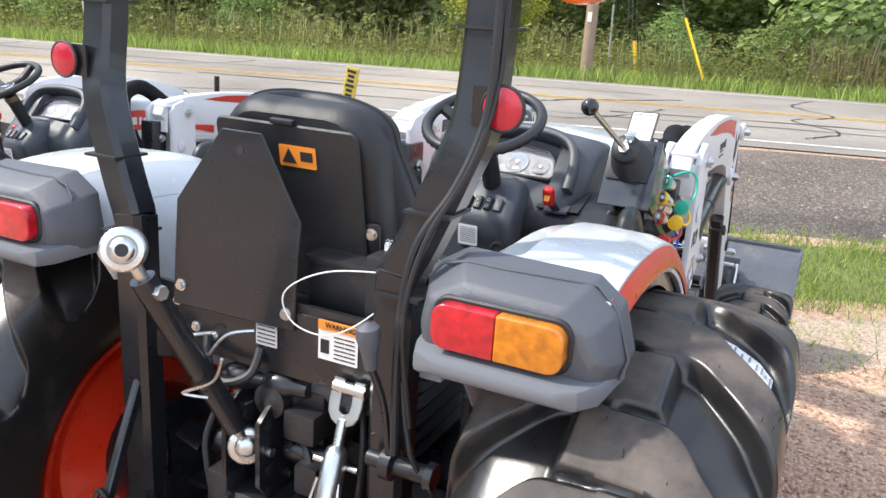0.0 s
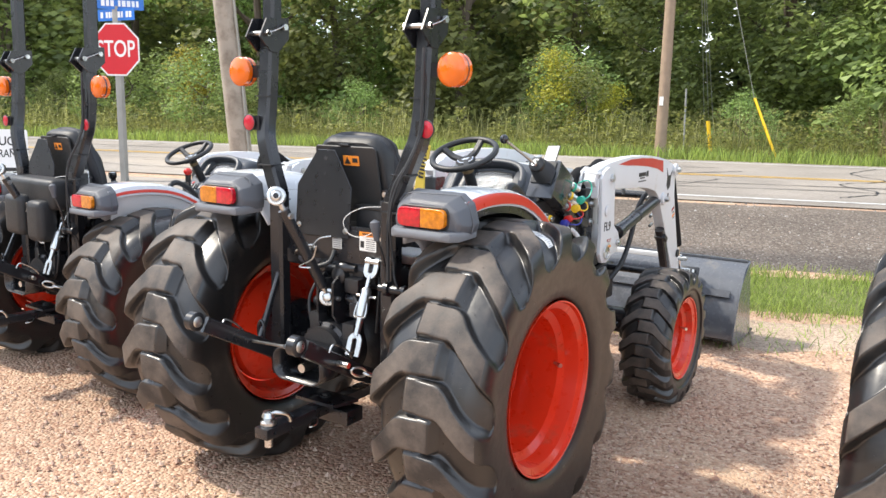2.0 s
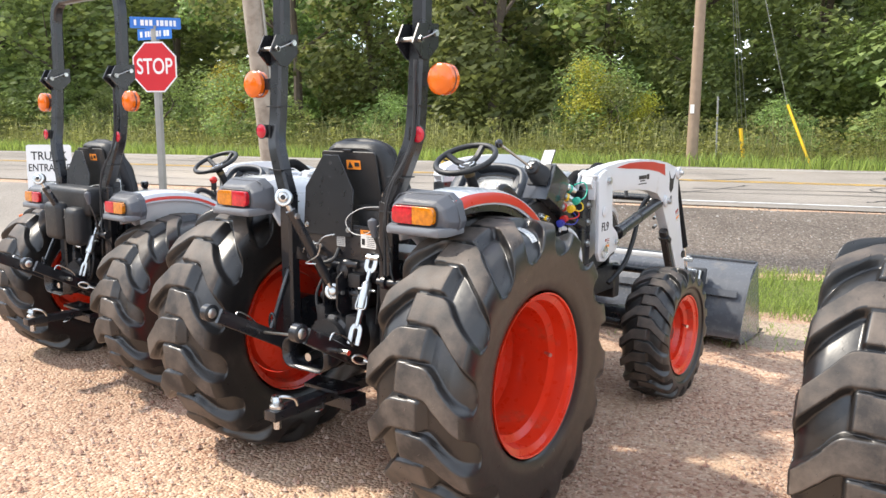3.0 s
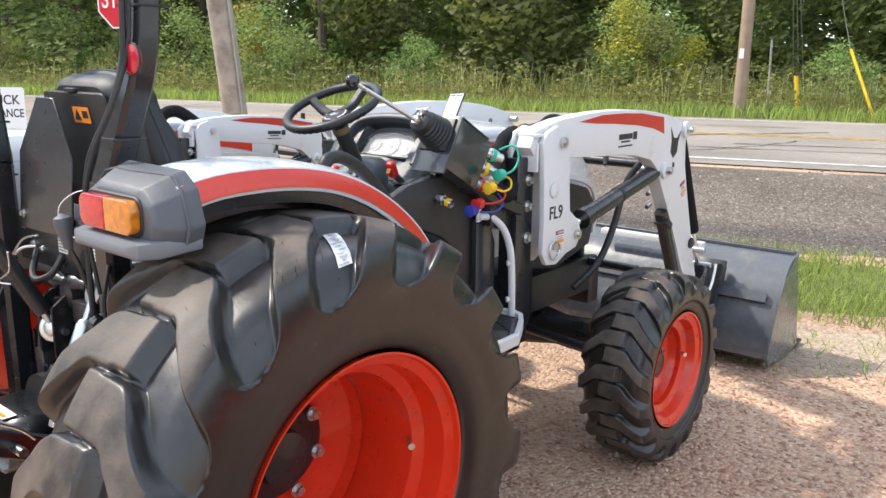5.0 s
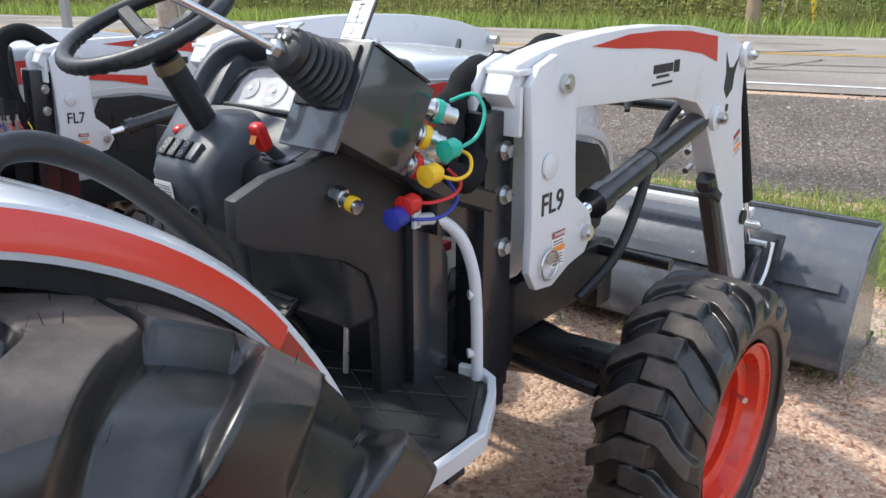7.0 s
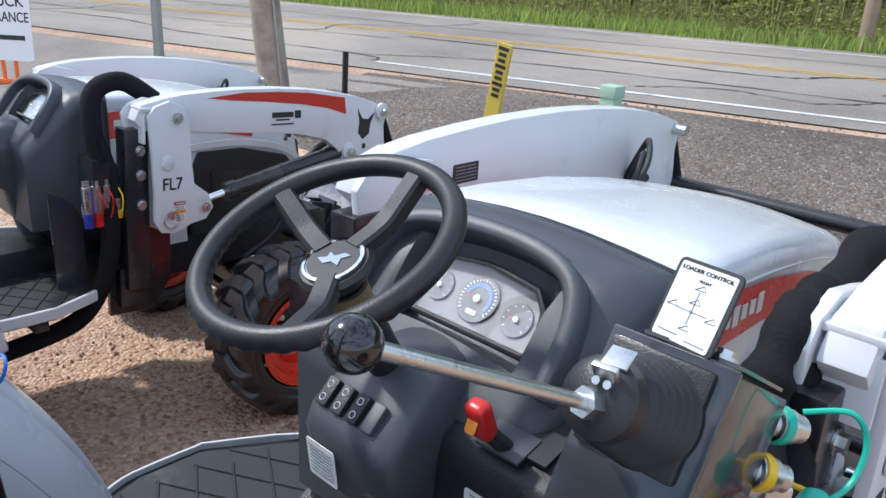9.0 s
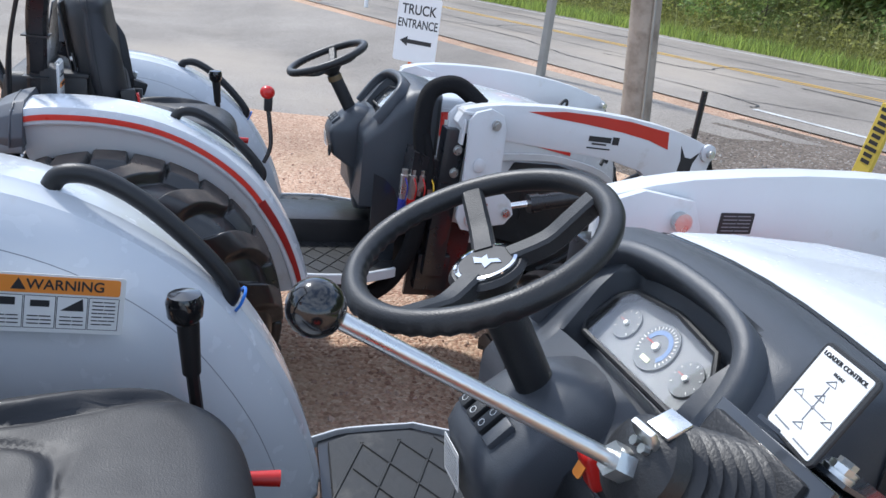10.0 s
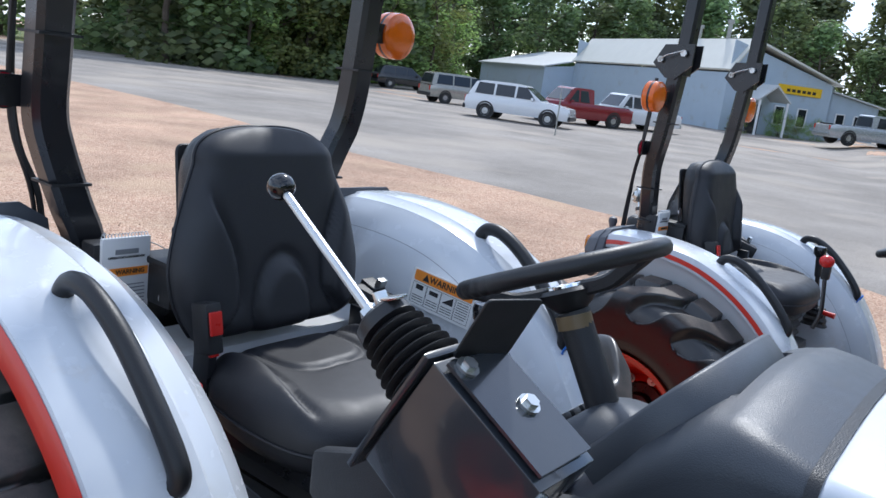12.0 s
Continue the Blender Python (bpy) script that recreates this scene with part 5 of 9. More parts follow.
def cowl(parent):
    """Dashboard cowl with a hooded gauge panel, side wings and light trim."""
    bm = bmesh.new()
    key = [(0.80, 0.235, 1.150, 0.05), (0.86, 0.25, 1.215, 0.06), (0.915, 0.262, 1.285, 0.07), (0.975, 0.268, 1.333, 0.07), (1.02, 0.270, 1.345, 0.06), (1.06, 0.271, 1.338, 0.045), (1.108, 0.270, 1.326, 0.036)]
    rows = []
    for y in (0.80, 0.83, 0.858, 0.866, 0.874, 0.895, 0.915, 0.935, 0.955, 0.972, 0.982, 0.990, 1.005, 1.02, 1.06, 1.108):
        k = max(i for i, q in enumerate(key[:-1]) if q[0] <= y)
        f = (y - key[k][0]) / (key[k + 1][0] - key[k][0])
        hw, zt, r = (a + (b - a) * f for a, b in zip(key[k][1:], key[k + 1][1:]))
        row = []
        for px, py, pz in arch_row(y, hw, zt, 0.86, r, m=40):
            edge = min(0.135 - 0.25 * max(0, y - 0.93) - abs(px - 0.028), (y - 0.862), (0.986 - y))
            t = min(1, max(0, edge / 0.010))
            row.append((px, py, pz - (0.085 * t * t * (3 - 2 * t) if pz > zt - 0.03 else 0)))
        rows.append(row)
    loft(bm, rows)
    c = part("dashboard", bm, DASH, parent, "charcoal plastic dashboard", sharp=50)
    # raised hood round the gauges
    bm = bmesh.new()
    tube(bm, [(-0.165, 0.860, 1.20), (-0.160, 0.920, 1.285), (-0.125, 0.958, 1.328), (-0.03, 0.972, 1.345), (0.10, 0.972, 1.345), (0.185, 0.955, 1.325), (0.218, 0.915, 1.275), (0.222, 0.855, 1.20)], 0.02, flat=(0.026, 0.070, (0, -0.75, 0.66)), step=5)
    part("gauge_hood", bm, DASH, c, "", sharp=60)
    n = Vector((0, -0.77, 0.64)).normalized()
    m = facing((0.028, 0.938, 1.255), n, (0, 0.6, 0.8)) @ Matrix.Diagonal((0.78, 0.78, 0.8, 1))
    pts = [(-0.165, -0.045), (-0.150, 0.020), (-0.12, 0.052), (0, 0.066), (0.12, 0.052), (0.150, 0.020), (0.165, -0.045), (0.15, -0.062), (-0.15, -0.062)]
    bm = bmesh.new()
    plate(bm, pts, "z", -0.030, 0.0)
    d = part("gauge_panel", bm, DIAL, c, "grey gauge panel", m)
    for x, y, r, b in ((-0.098, 0.0, 0.032, False), (0.0, 0.002, 0.048, True), (0.10, -0.006, 0.034, False)):
        gauge(d, pose(x, y, 0.002), r, b)
    bm = bmesh.new()
    plate(bm, [(x * 1.02, y * 1.04) for x, y in pts], "z", 0.020, 0.023)
    g = part("gauge_glass", bm, GLASS, d, "clear gauge cover")
    g.visible_shadow = False
    bm = bmesh.new()
    ring = [(x * 1.03, y * 1.06, 0.018) for x, y in pts]
    tube(bm, ring, 0.007, 8, smooth=False, closed=True)
    part("bezel", bm, PLASTIC, d)


def consoles(parent, joystick):
    """Right-hand console with slots and a red lever, side panel to the floor, pedals, rod."""
    if not joystick:
        bm = bmesh.new()
        rows = []
        for z, w, y0, y1 in ((0.80, 0.34, 0.90, 1.06), (0.95, 0.40, 0.85, 1.06), (1.10, 0.46, 0.82, 1.06), (1.22, 0.50, 0.84, 1.06)):
            rows.append([(px, (y0 + y1) / 2 + py, z) for px, py in rounded(w, y1 - y0, 0.06, 5)])
        loft(bm, rows)
        lc = part("lower_cowl", bm, PLASTIC, parent, "black rounded lower cowl")
        lb = decal("white_label", 0.06, 0.05, facing((0.222, 0.96, 1.11), (1, 0, -0.15)), LABEL, lc)
        bm = bmesh.new()
        lines_of(bm, 0.05, 5, 0.008, 0.002, 0, 0.016)
        part("small_print", bm, GREY_INK, lb)
        return
    bm = bmesh.new()
    plate(bm, [(0.775, 0.86), (0.762, 1.03), (0.762, 1.11), (0.772, 1.142), (0.83, 1.168), (0.95, 1.20), (0.95, 0.86)], "x", 0.115, 0.405, 0.014, 3)
    c = part("console", bm, PLASTIC, parent, "black lever console")
    n = Vector((0, -0.27, 0.96))
    bm = bmesh.new()
    box(bm, (0, 0, 0.001), (0.028, 0.13, 0.004), w=0.0)
    part("slot", bm, INK, c, "", facing((0.165, 0.855, 1.1775), n))
    bm = bmesh.new()
    box(bm, (0, 0, 0.001), (0.028, 0.13, 0.004), w=0.0)
    part("slot", bm, INK, c, "", facing((0.262, 0.855, 1.1775), n))
    bm = bmesh.new()
    box(bm, (0, 0, 0.004), (0.07, 0.05, 0.006), w=0.002)
    part("slot_plate", bm, DASH, c, "", facing((0.212, 0.80, 1.160), n))
    bm = bmesh.new()
    cyl(bm, (0.220, 0.80, 1.15), (0.202, 0.770, 1.185), 0.011)
    lv = part("lever", bm, PLASTIC, c)
    bm = bmesh.new()
    box(bm, (0.197, 0.760, 1.205), (0.034, 0.026, 0.058), pose(0, 0, 0, 22).to_3x3(), 0.011, 3)
    kb = part("lever_grip", bm, RED_PL, lv, "bright red lever grip")
    decal("lever_label", 0.016, 0.036, facing((0.197, 0.7455, 1.2105), (0, -0.93, 0.37)), WARN, kb)
    for k, (w, h, zz) in enumerate(((0.115, 0.032, 1.055), (0.090, 0.024, 1.016))):
        lb = decal("white_label", w, h, facing((0.235 - k * 0.01, 0.7615, zz + 0.025), (0, -1, 0)), LABEL, c)
        bm = bmesh.new()
        lines_of(bm, w * 0.85, 4 - k, 0.006, 0.002, 0, h * 0.3)
        part("small_print", bm, GREY_INK, lb)
    # side panel
    bm = bmesh.new()
    plate(bm, [(0.53, 1.165), (0.60, 1.190), (0.72, 1.205), (1.03, 1.205), (1.09, 1.10), (1.09, 1.0), (0.99, 0.985), (0.985, 0.70), (0.845, 0.70), (0.838, 0.90), (0.815, 0.965), (0.76, 1.005), (0.66, 1.045), (0.575, 1.075), (0.53, 1.10)], "x", 0.385, 0.415, 0.008, 2)
    part("side_panel", bm, PLASTIC, parent, "black side panel")
    bm = bmesh.new()
    box(bm, (0.20, 0.97, 0.86), (0.46, 0.10, 0.36), w=0.012)
    box(bm, (-0.05, 0.97, 0.86), (0.12, 0.10, 0.36), w=0.012)
    part("firewall", bm, PLASTIC, parent)
    bm = bmesh.new()
    cyl(bm, (0.33, 0.83, 0.73), (0.33, 0.85, 1.0), 0.007)
    part("linkage_rod", bm, STEEL, parent)
    for x, y, z in ((0.30, 0.62, 0.83), (0.22, 0.74, 0.86), (-0.192, 0.83, 0.84), (-0.100, 0.855, 0.825)):
        bm = bmesh.new()
        box(bm, (0, 0, 0), (0.085, 0.10, 0.016), w=0.005)
        if x > 0:
            for k in range(5):
                box(bm, (0, -0.036 + k * 0.018, 0.009), (0.072, 0.007, 0.006))
        else:
            for k in range(12):
                turned(bm, (-0.027 + 0.018 * (k % 4), -0.030 + 0.030 * (k // 4), 0.007), (0, 0, 1), [(0, 0.007), (0.004, 0.006), (0.004, 0.003), (0.0, 0.002)], 8)
        pd = part("pedal", bm, GRIP, parent, "black pedal with a ribbed or studded pad", facing((x, y, z), (0, -0.55, 0.83)))
        bm = bmesh.new()
        tube(bm, [(0, 0, -0.008), (0, 0.03, -0.05), (0, 0.03, -0.13)], 0.010, 8)
        part("pedal_arm", bm, BLACK, pd)


def platform(parent, small):
    """Floor with ribbed rubber mats, white rim and guard tubes."""
    out = [(0.20, 0.02), (0.60, 0.50), (0.655, 0.68), (0.655, 0.84), (0.545, 1.03), (0.20, 1.03)]
    for s in (-1, 1):
        bm = bmesh.new()
        plate(bm, [(s * x, y) for x, y in ([(0.0, 0.05), (0.29, 0.05), (0.29, 0.58), (0.63, 0.62)] + out[2:5] + [(0.0, 1.03)])], "z", 0.665, 0.692)
        fl = part("floor_plate", bm, BLACK, parent)
        bm = bmesh.new()
        inner = [(0.02, 0.45), (0.30, 0.45), (0.30, 0.60), (0.615, 0.64), (0.637, 0.69), (0.637, 0.83), (0.53, 1.01), (0.02, 1.01)]
        plate(bm, [(s * x, y) for x, y in inner], "z", 0.693, 0.701, 0.002)
        ribs = []
        for k in range(-2, 9):
            for sg in (-1, 1):
                p0, p1 = Vector((0.06, 0.5 + k * 0.085, 0)), Vector((0.60, 0.5 + k * 0.085 + sg * 0.30, 0))
                pts = []
                for i in range(13):
                    q = p0.lerp(p1, i / 12)
                    lim = 1.0 - max(0, q.x - 0.53) * 1.7
                    if 0.66 < q.y < lim and q.x < 0.62 or (q.x < 0.29 and 0.47 < q.y < lim):
                        pts.append((s * q.x, q.y, 0.702))
                if len(pts) > 2:
                    ribs.append((pts[0], pts[-1]))
        part("floor_mat", bm, MAT_RUBBER, fl, "black rubber mat with a diamond rib pattern")
        for q0, q1 in ribs:
            bm = bmesh.new()
            tube(bm, [q0, q1], 0.0028, 6, smooth=False)
            part("mat_rib", bm, MAT_RUBBER, fl)
        bm = bmesh.new()
        tube(bm, [(s * x, y, 0.690) for x, y in ((0.615, 0.56), (0.64, 0.63), (0.657, 0.69), (0.657, 0.83), (0.648, 0.865), (0.545, 1.035), (0.46, 1.04))], 0.014, flat=(0.018, 0.040, (0, 0, 1)) if s > 0 or small else (0.006, 0.030, (0, 0, 1)), step=3)
        part("floor_rim", bm, WHITE_DULL, fl, "white-painted steel rim")
        if not small and s > 0:
            bm = bmesh.new()
            tube(bm, [(s * 0.440, 0.925, 1.052), (s * 0.462, 0.965, 1.047), (s * 0.488, 1.002, 1.005), (s * 0.503, 1.022, 0.935), (s * 0.508, 1.028, 0.86), (s * 0.510, 1.030, 0.78), (s * 0.512, 1.030, 0.695)], 0.0125, 12)
            gr = part("guard_tube", bm, WHITE_DULL, parent, "bent white guard tube")
            bm = bmesh.new()
            for z in (0.755, 0.885):
                cyl(bm, (s * 0.498, 1.014, z), (s * 0.509, 1.028, z), 0.010)
            box(bm, (s * 0.440, 0.923, 1.065), (0.008, 0.022, 0.06), w=0.003)
            part("tab", bm, WHITE_DULL, gr)
        if s < 0:
            continue
        bm = bmesh.new()
        plate(bm, [(0.915, 0.70), (1.022, 0.70), (1.022, 0.95), (1.0, 1.0), (0.96, 1.04), (0.915, 1.06)], "x", s * 0.4335, s * 0.438)
        part("splash_panel", bm, mat_once("gloss_black_steel", (0.030, 0.034, 0.040), 0.20, coat=0.6, var=0.2), parent)
        bm = bmesh.new()
        box(bm, (s * 0.47, 0.80, 0.645), (0.34, 0.05, 0.04), w=0.005)
        for k in range(3):
            bolt(bm, (s * (0.36 + k * 0.12), 0.774, 0.645), (0, -1, 0), 0.008)
        part("step_bracket", bm, BLACK, parent)


def hood(parent):
    """White bonnet with rounded shoulders and a crease, red band, black side grilles, dark nose."""
    bm = bmesh.new()
    rows = [arch_row(y, hw, zt, zb, r) for y, hw, zt, zb, r in ((1.116, 0.270, 1.322, 0.93, 0.036), (1.13, 0.273, 1.328, 0.93, 0.036), (1.25, 0.274, 1.325, 0.93, 0.038), (1.45, 0.270, 1.310, 0.92, 0.042), (1.65, 0.264, 1.280, 0.92, 0.048), (1.83, 0.254, 1.235, 0.92, 0.055), (1.95, 0.243, 1.192, 0.92, 0.06), (2.03, 0.228, 1.140, 0.92, 0.065), (2.065, 0.205, 1.08, 0.92, 0.08))]
    loft(bm, rows)
    h = part("bonnet", bm, WHITE, parent, "glossy white bonnet with a red side band", sharp=50)
    for s in (-1, 1):
        bm = bmesh.new()
        tube(bm, [(s * 0.272, 1.125, 1.282), (s * 0.274, 1.25, 1.274), (s * 0.270, 1.45, 1.256), (s * 0.260, 1.7, 1.215), (s * 0.245, 1.92, 1.148)], 0.003, 6)
        part("crease", bm, WHITE, h)
        bm = bmesh.new()
        x = 0.2765
        loft(bm, [[(s * x1, y, z0), (s * (x1 + 0.001), y, (z0 + z1) / 2), (s * x1, y, z1)] for y, z0, z1, x1 in ((1.122, 1.172, 1.268, 0.2745), (1.2, 1.176, 1.272, 0.2765), (1.4, 1.175, 1.252, 0.275), (1.6, 1.150, 1.215, 0.270), (1.78, 1.115, 1.165, 0.262))], ring=False)
        b = part("side_band", bm, BAND, h, "red band with a white maker's mark as plain bars")
        bm = bmesh.new()
        box(bm, (s * 0.2785, 1.165, 1.222), (0.002, 0.05, 0.035))
        part("mark", bm, LABEL, h)
        for k in range(6):
            bm = bmesh.new()
            box(bm, (s * 0.2785, 1.215 + k * 0.030, 1.220), (0.002, 0.020, 0.036 if k in (0, 2, 5) else 0.026))
            part("mark", bm, LABEL, h)
        bm = bmesh.new()
        plate(bm, [(1.42, 0.95), (1.50, 1.08), (1.72, 1.075), (1.95, 1.02), (2.03, 0.93), (1.98, 0.76), (1.70, 0.70), (1.45, 0.74)], "x", s * 0.262, s * 0.280, 0.006)
        g = part("side_grille", bm, PLASTIC, h, "black side grille panel")
        bm = bmesh.new()
        plate(bm, [(1.55, 1.00), (1.72, 0.985), (1.90, 0.94), (1.95, 0.86), (1.70, 0.80), (1.56, 0.84)], "x", s * 0.2805, s * 0.284)
        part("mesh_insert", bm, IRON, g)
        bm = bmesh.new()
        tube(bm, [(s * 0.283, 1.40, 1.10), (s * 0.284, 1.68, 1.105), (s * 0.275, 1.95, 1.045), (s * 0.262, 2.05, 0.94), (s * 0.262, 2.04, 0.80)], 0.010, flat=(0.012, 0.030, (0, 0, 1)), step=4)
        part("grille_trim", bm, WHITE_DULL, g)
        bm = bmesh.new()
        box(bm, (s * 0.265, 1.28, 0.83), (0.012, 0.30, 0.22), w=0.005)
        part("lower_cover", bm, WHITE_DULL, h)
    bm = bmesh.new()
    plate(bm, [(-0.20, 0.62), (0.20, 0.62), (0.215, 0.92), (0.19, 1.06), (-0.19, 1.06), (-0.215, 0.92)], "y", 2.04, 2.085, 0.01)
    for k in range(9):
        box(bm, (0, 2.088, 0.66 + k * 0.035), (0.34, 0.012, 0.010))
    part("nose_grille", bm, PLASTIC, h)
    for s in (-1, 1):
        bm = bmesh.new()
        turned(bm, (s * 0.12, 2.085, 1.0), (0, 1, 0), [(0, 0.05), (0.01, 0.048), (0.018, 0.03), (0.02, 0)], 18)
        part("headlamp", bm, LABEL, h)
    bm = bmesh.new()
    rows = [arch_row(y, hw + e, zt + e, 1.05, 0.036 + e) for y, hw, zt, e in ((1.106, 0.270, 1.3245, 0.004), (1.120, 0.271, 1.3225, 0.004))]
    loft(bm, rows, ring=False)
    part("bonnet_seal", bm, PLASTIC, h, "black rubber bonnet seal")


def chassis(parent):
    """Transmission, axles, engine block, drawbar, linkage: the cast and black-painted underparts."""
    bm = bmesh.new()
    box(bm, (0, 0.14, 0.65), (0.28, 0.52, 0.36), w=0.03)
    turned(bm, (0, -0.06, 0.66), (0, -1, 0), [(0, 0.17), (0.08, 0.165), (0.13, 0.145), (0.15, 0.12), (0.26, 0.115), (0.27, 0.10), (0.30, 0.10)], 28)
    box(bm, (0.02, -0.14, 0.86), (0.17, 0.14, 0.13), w=0.02)
    cyl(bm, (-0.10, -0.17, 0.95), (0.16, -0.17, 0.945), 0.042, seg=20)
    turned(bm, (0.03, -0.20, 0.965), (0, -1, 0), [(0, 0.045), (0.05, 0.045), (0.055, 0.034), (0.085, 0.034), (0.09, 0.02), (0.10, 0.0)], 20)
    cyl(bm, (0.10, -0.20, 0.94), (0.10, -0.20, 1.0), 0.026, seg=16)
    box(bm, (0, 0.65, 0.60), (0.28, 0.70, 0.22), w=0.03)
    for s in (-1, 1):
        turned(bm, (s * 0.15, 0, 0.60), (s, 0, 0), [(-0.06, 0.13), (0.0, 0.12), (0.05, 0.085), (0.26, 0.08), (0.32, 0.11), (0.38, 0.12), (0.40, 0.09)], 24)
    tc = part("transmission", bm, IRON, parent, "black cast transmission housing")
    bm = bmesh.new()
    bolt(bm, (0, 0, 0), (0, -1, 0), 0.009, 0.011)
    bolt_mesh = finish("housing_bolt", bm, BLACK)
    for k in range(10):
        a = 2 * math.pi * k / 10
        share("housing_bolt", bolt_mesh, tc, pose(0.108 * math.cos(a), -0.324, 0.66 + 0.108 * math.sin(a)))
    for x, y, z, a, b, c in ((-0.045, -0.25, 0.92, 0.06, 0.09, 0.06), (0.10, -0.25, 0.93, 0.07, 0.08, 0.06), (0.04, -0.19, 0.965, 0.18, 0.12, 0.05), (-0.06, -0.30, 0.76, 0.05, 0.06, 0.10), (0.12, -0.30, 0.74, 0.06, 0.07, 0.10), (0.13, -0.28, 0.84, 0.05, 0.06, 0.06)):
        bm = bmesh.new()
        box(bm, (x, y, z), (a, b, c), w=0.008)
        part("valve_block", bm, IRON, tc)
    for x, z in ((-0.05, 0.985), (0.05, 0.995), (0.10, 0.87), (-0.07, 0.84)):
        bm = bmesh.new()
        turned(bm, (x - 0.04, -0.265, z), (1, 0.1, 0), [(0, 0.018), (0.01, 0.024), (0.05, 0.024), (0.06, 0.018), (0.09, 0.016)], 14)
        part("spool_cap", bm, BLACK, tc)
    bm = bmesh.new()
    cyl(bm, (-0.25, -0.22, 1.005), (0.26, -0.22, 0.990), 0.028, seg=20)
    part("cross_pipe", bm, CAP_GREY, tc, "grey cross pipe")
    bm = bmesh.new()
    tube(bm, [(-0.12, -0.28, 1.06), (-0.09, -0.31, 1.01), (-0.04, -0.32, 1.0), (0.0, -0.30, 1.02), (0.0, -0.27, 1.06)], 0.009, 8)
    tube(bm, [(0.10, -0.27, 0.9), (0.16, -0.31, 0.8), (0.15, -0.32, 0.70), (0.1, -0.32, 0.64)], 0.009, 8)
    tube(bm, [(-0.10, -0.24, 0.95), (-0.12, -0.29, 0.85), (-0.09, -0.31, 0.75)], 0.007, 8)
    tube(bm, [(0.22, -0.26, 1.0), (0.24, -0.29, 0.9), (0.22, -0.28, 0.76)], 0.006, 8)
    tube(bm, [(0.33, -0.32, 1.1), (0.37, -0.36, 1.0), (0.40, -0.33, 0.92), (0.38, -0.30, 0.85)], 0.005, 8)
    part("hose", bm, PLASTIC, tc)
    # power take-off shield
    bm = bmesh.new()
    loft(bm, [[(px, y, 0.635 + pz) for px, pz in rounded(0.25, 0.13, 0.05, 5)] for y in (-0.36, -0.50)], cap=False)
    sh = part("shaft_shield", bm, BLACK, tc)
    so = sh.modifiers.new("thick", "SOLIDIFY")
    so.thickness = 0.006
    bm = bmesh.new()
    cyl(bm, (0, -0.36, 0.62), (0, -0.47, 0.62), 0.018, seg=12)
    part("shaft", bm, STEEL, tc)
    lb = decal("warning_label", 0.15, 0.035, facing((0.0, -0.47, 0.7045), (0, 0, 1), (0, 1, 0)), LABEL, sh)
    decal("orange_strip", 0.10, 0.010, pose(0.015, -0.008, 0.0014), WARN, lb, 0.002)
    # top-link bracket
    bm = bmesh.new()
    for x in (-0.042, 0.038):
        plate(bm, [(-0.16, 0.77), (-0.30, 0.77), (-0.33, 0.81), (-0.33, 0.94), (-0.29, 0.97), (-0.16, 0.97)], "x", x - 0.004, x + 0.006)
    for k in range(4):
        bolt(bm, (0.044, -0.24, 0.795 + k * 0.05), (1, 0, 0), 0.009)
    tb = part("toplink_bracket", bm, BLACK, parent)
    for k in range(4):
        bm = bmesh.new()
        cyl(bm, (0.0442, -0.305, 0.790 + k * 0.046), (0.0448, -0.305, 0.790 + k * 0.046), 0.010, seg=14)
        part("hole", bm, INK, tb)
    bm = bmesh.new()
    cyl(bm, (-0.06, -0.305, 0.875), (0.055, -0.305, 0.875), 0.009, seg=12)
    part("link_pin", bm, STEEL, tb)
    # engine and front frame
    bm = bmesh.new()
    box(bm, (0, 1.45, 0.72), (0.42, 0.90, 0.36), w=0.03)
    for s in (-1, 1):
        box(bm, (s * 0.23, 1.55, 0.60), (0.035, 1.15, 0.16), w=0.008)
    box(bm, (0, 2.10, 0.56), (0.50, 0.10, 0.22), w=0.015)
    turned(bm, (0.22, 1.15, 0.84), (1, 0, 0), [(0, 0.06), (0.05, 0.06), (0.06, 0.035), (0.10, 0.03)], 18)
    cyl(bm, (0.27, 1.00, 0.78), (0.27, 1.28, 0.78), 0.045)
    eng = part("engine", bm, IRON, parent, "black engine block and side rails")
    bm = bmesh.new()
    cyl(bm, (0.30, 1.05, 0.86), (0.30, 1.16, 0.86), 0.035)
    part("oil_filter", bm, LABEL, eng)
    bm = bmesh.new()
    box(bm, (0.32, 1.12, 0.915), (0.02, 0.10, 0.02))
    part("red_lead", bm, RED_PL, eng)
    bm = bmesh.new()
    rows = []
    for x, hy, hz in ((-0.60, 0.07, 0.08), (-0.48, 0.06, 0.07), (-0.30, 0.06, 0.06), (-0.10, 0.08, 0.09), (0.10, 0.08, 0.09), (0.30, 0.06, 0.06), (0.48, 0.06, 0.07), (0.60, 0.07, 0.08)):
        rows.append([(x, 1.733 + py, 0.42 + pz) for py, pz in rounded(2 * hy, 2 * hz, 0.03, 4)])
    loft(bm, rows)
    for s in (-1, 1):
        turned(bm, (s * 0.56, 1.733, 0.40), (s, 0, 0), [(-0.06, 0.09), (0, 0.11), (0.05, 0.10), (0.08, 0.08)], 20)
        cyl(bm, (s * 0.53, 1.733, 0.34), (s * 0.53, 1.733, 0.50), 0.05)
        cyl(bm, (s * 0.12, 1.60, 0.44), (s * 0.50, 1.60, 0.42), 0.018)
    part("front_axle", bm, BLACK, parent, "black front axle housing")
    bm = bmesh.new()
    box(bm, (0, 1.1, 0.50), (0.14, 0.9, 0.05))
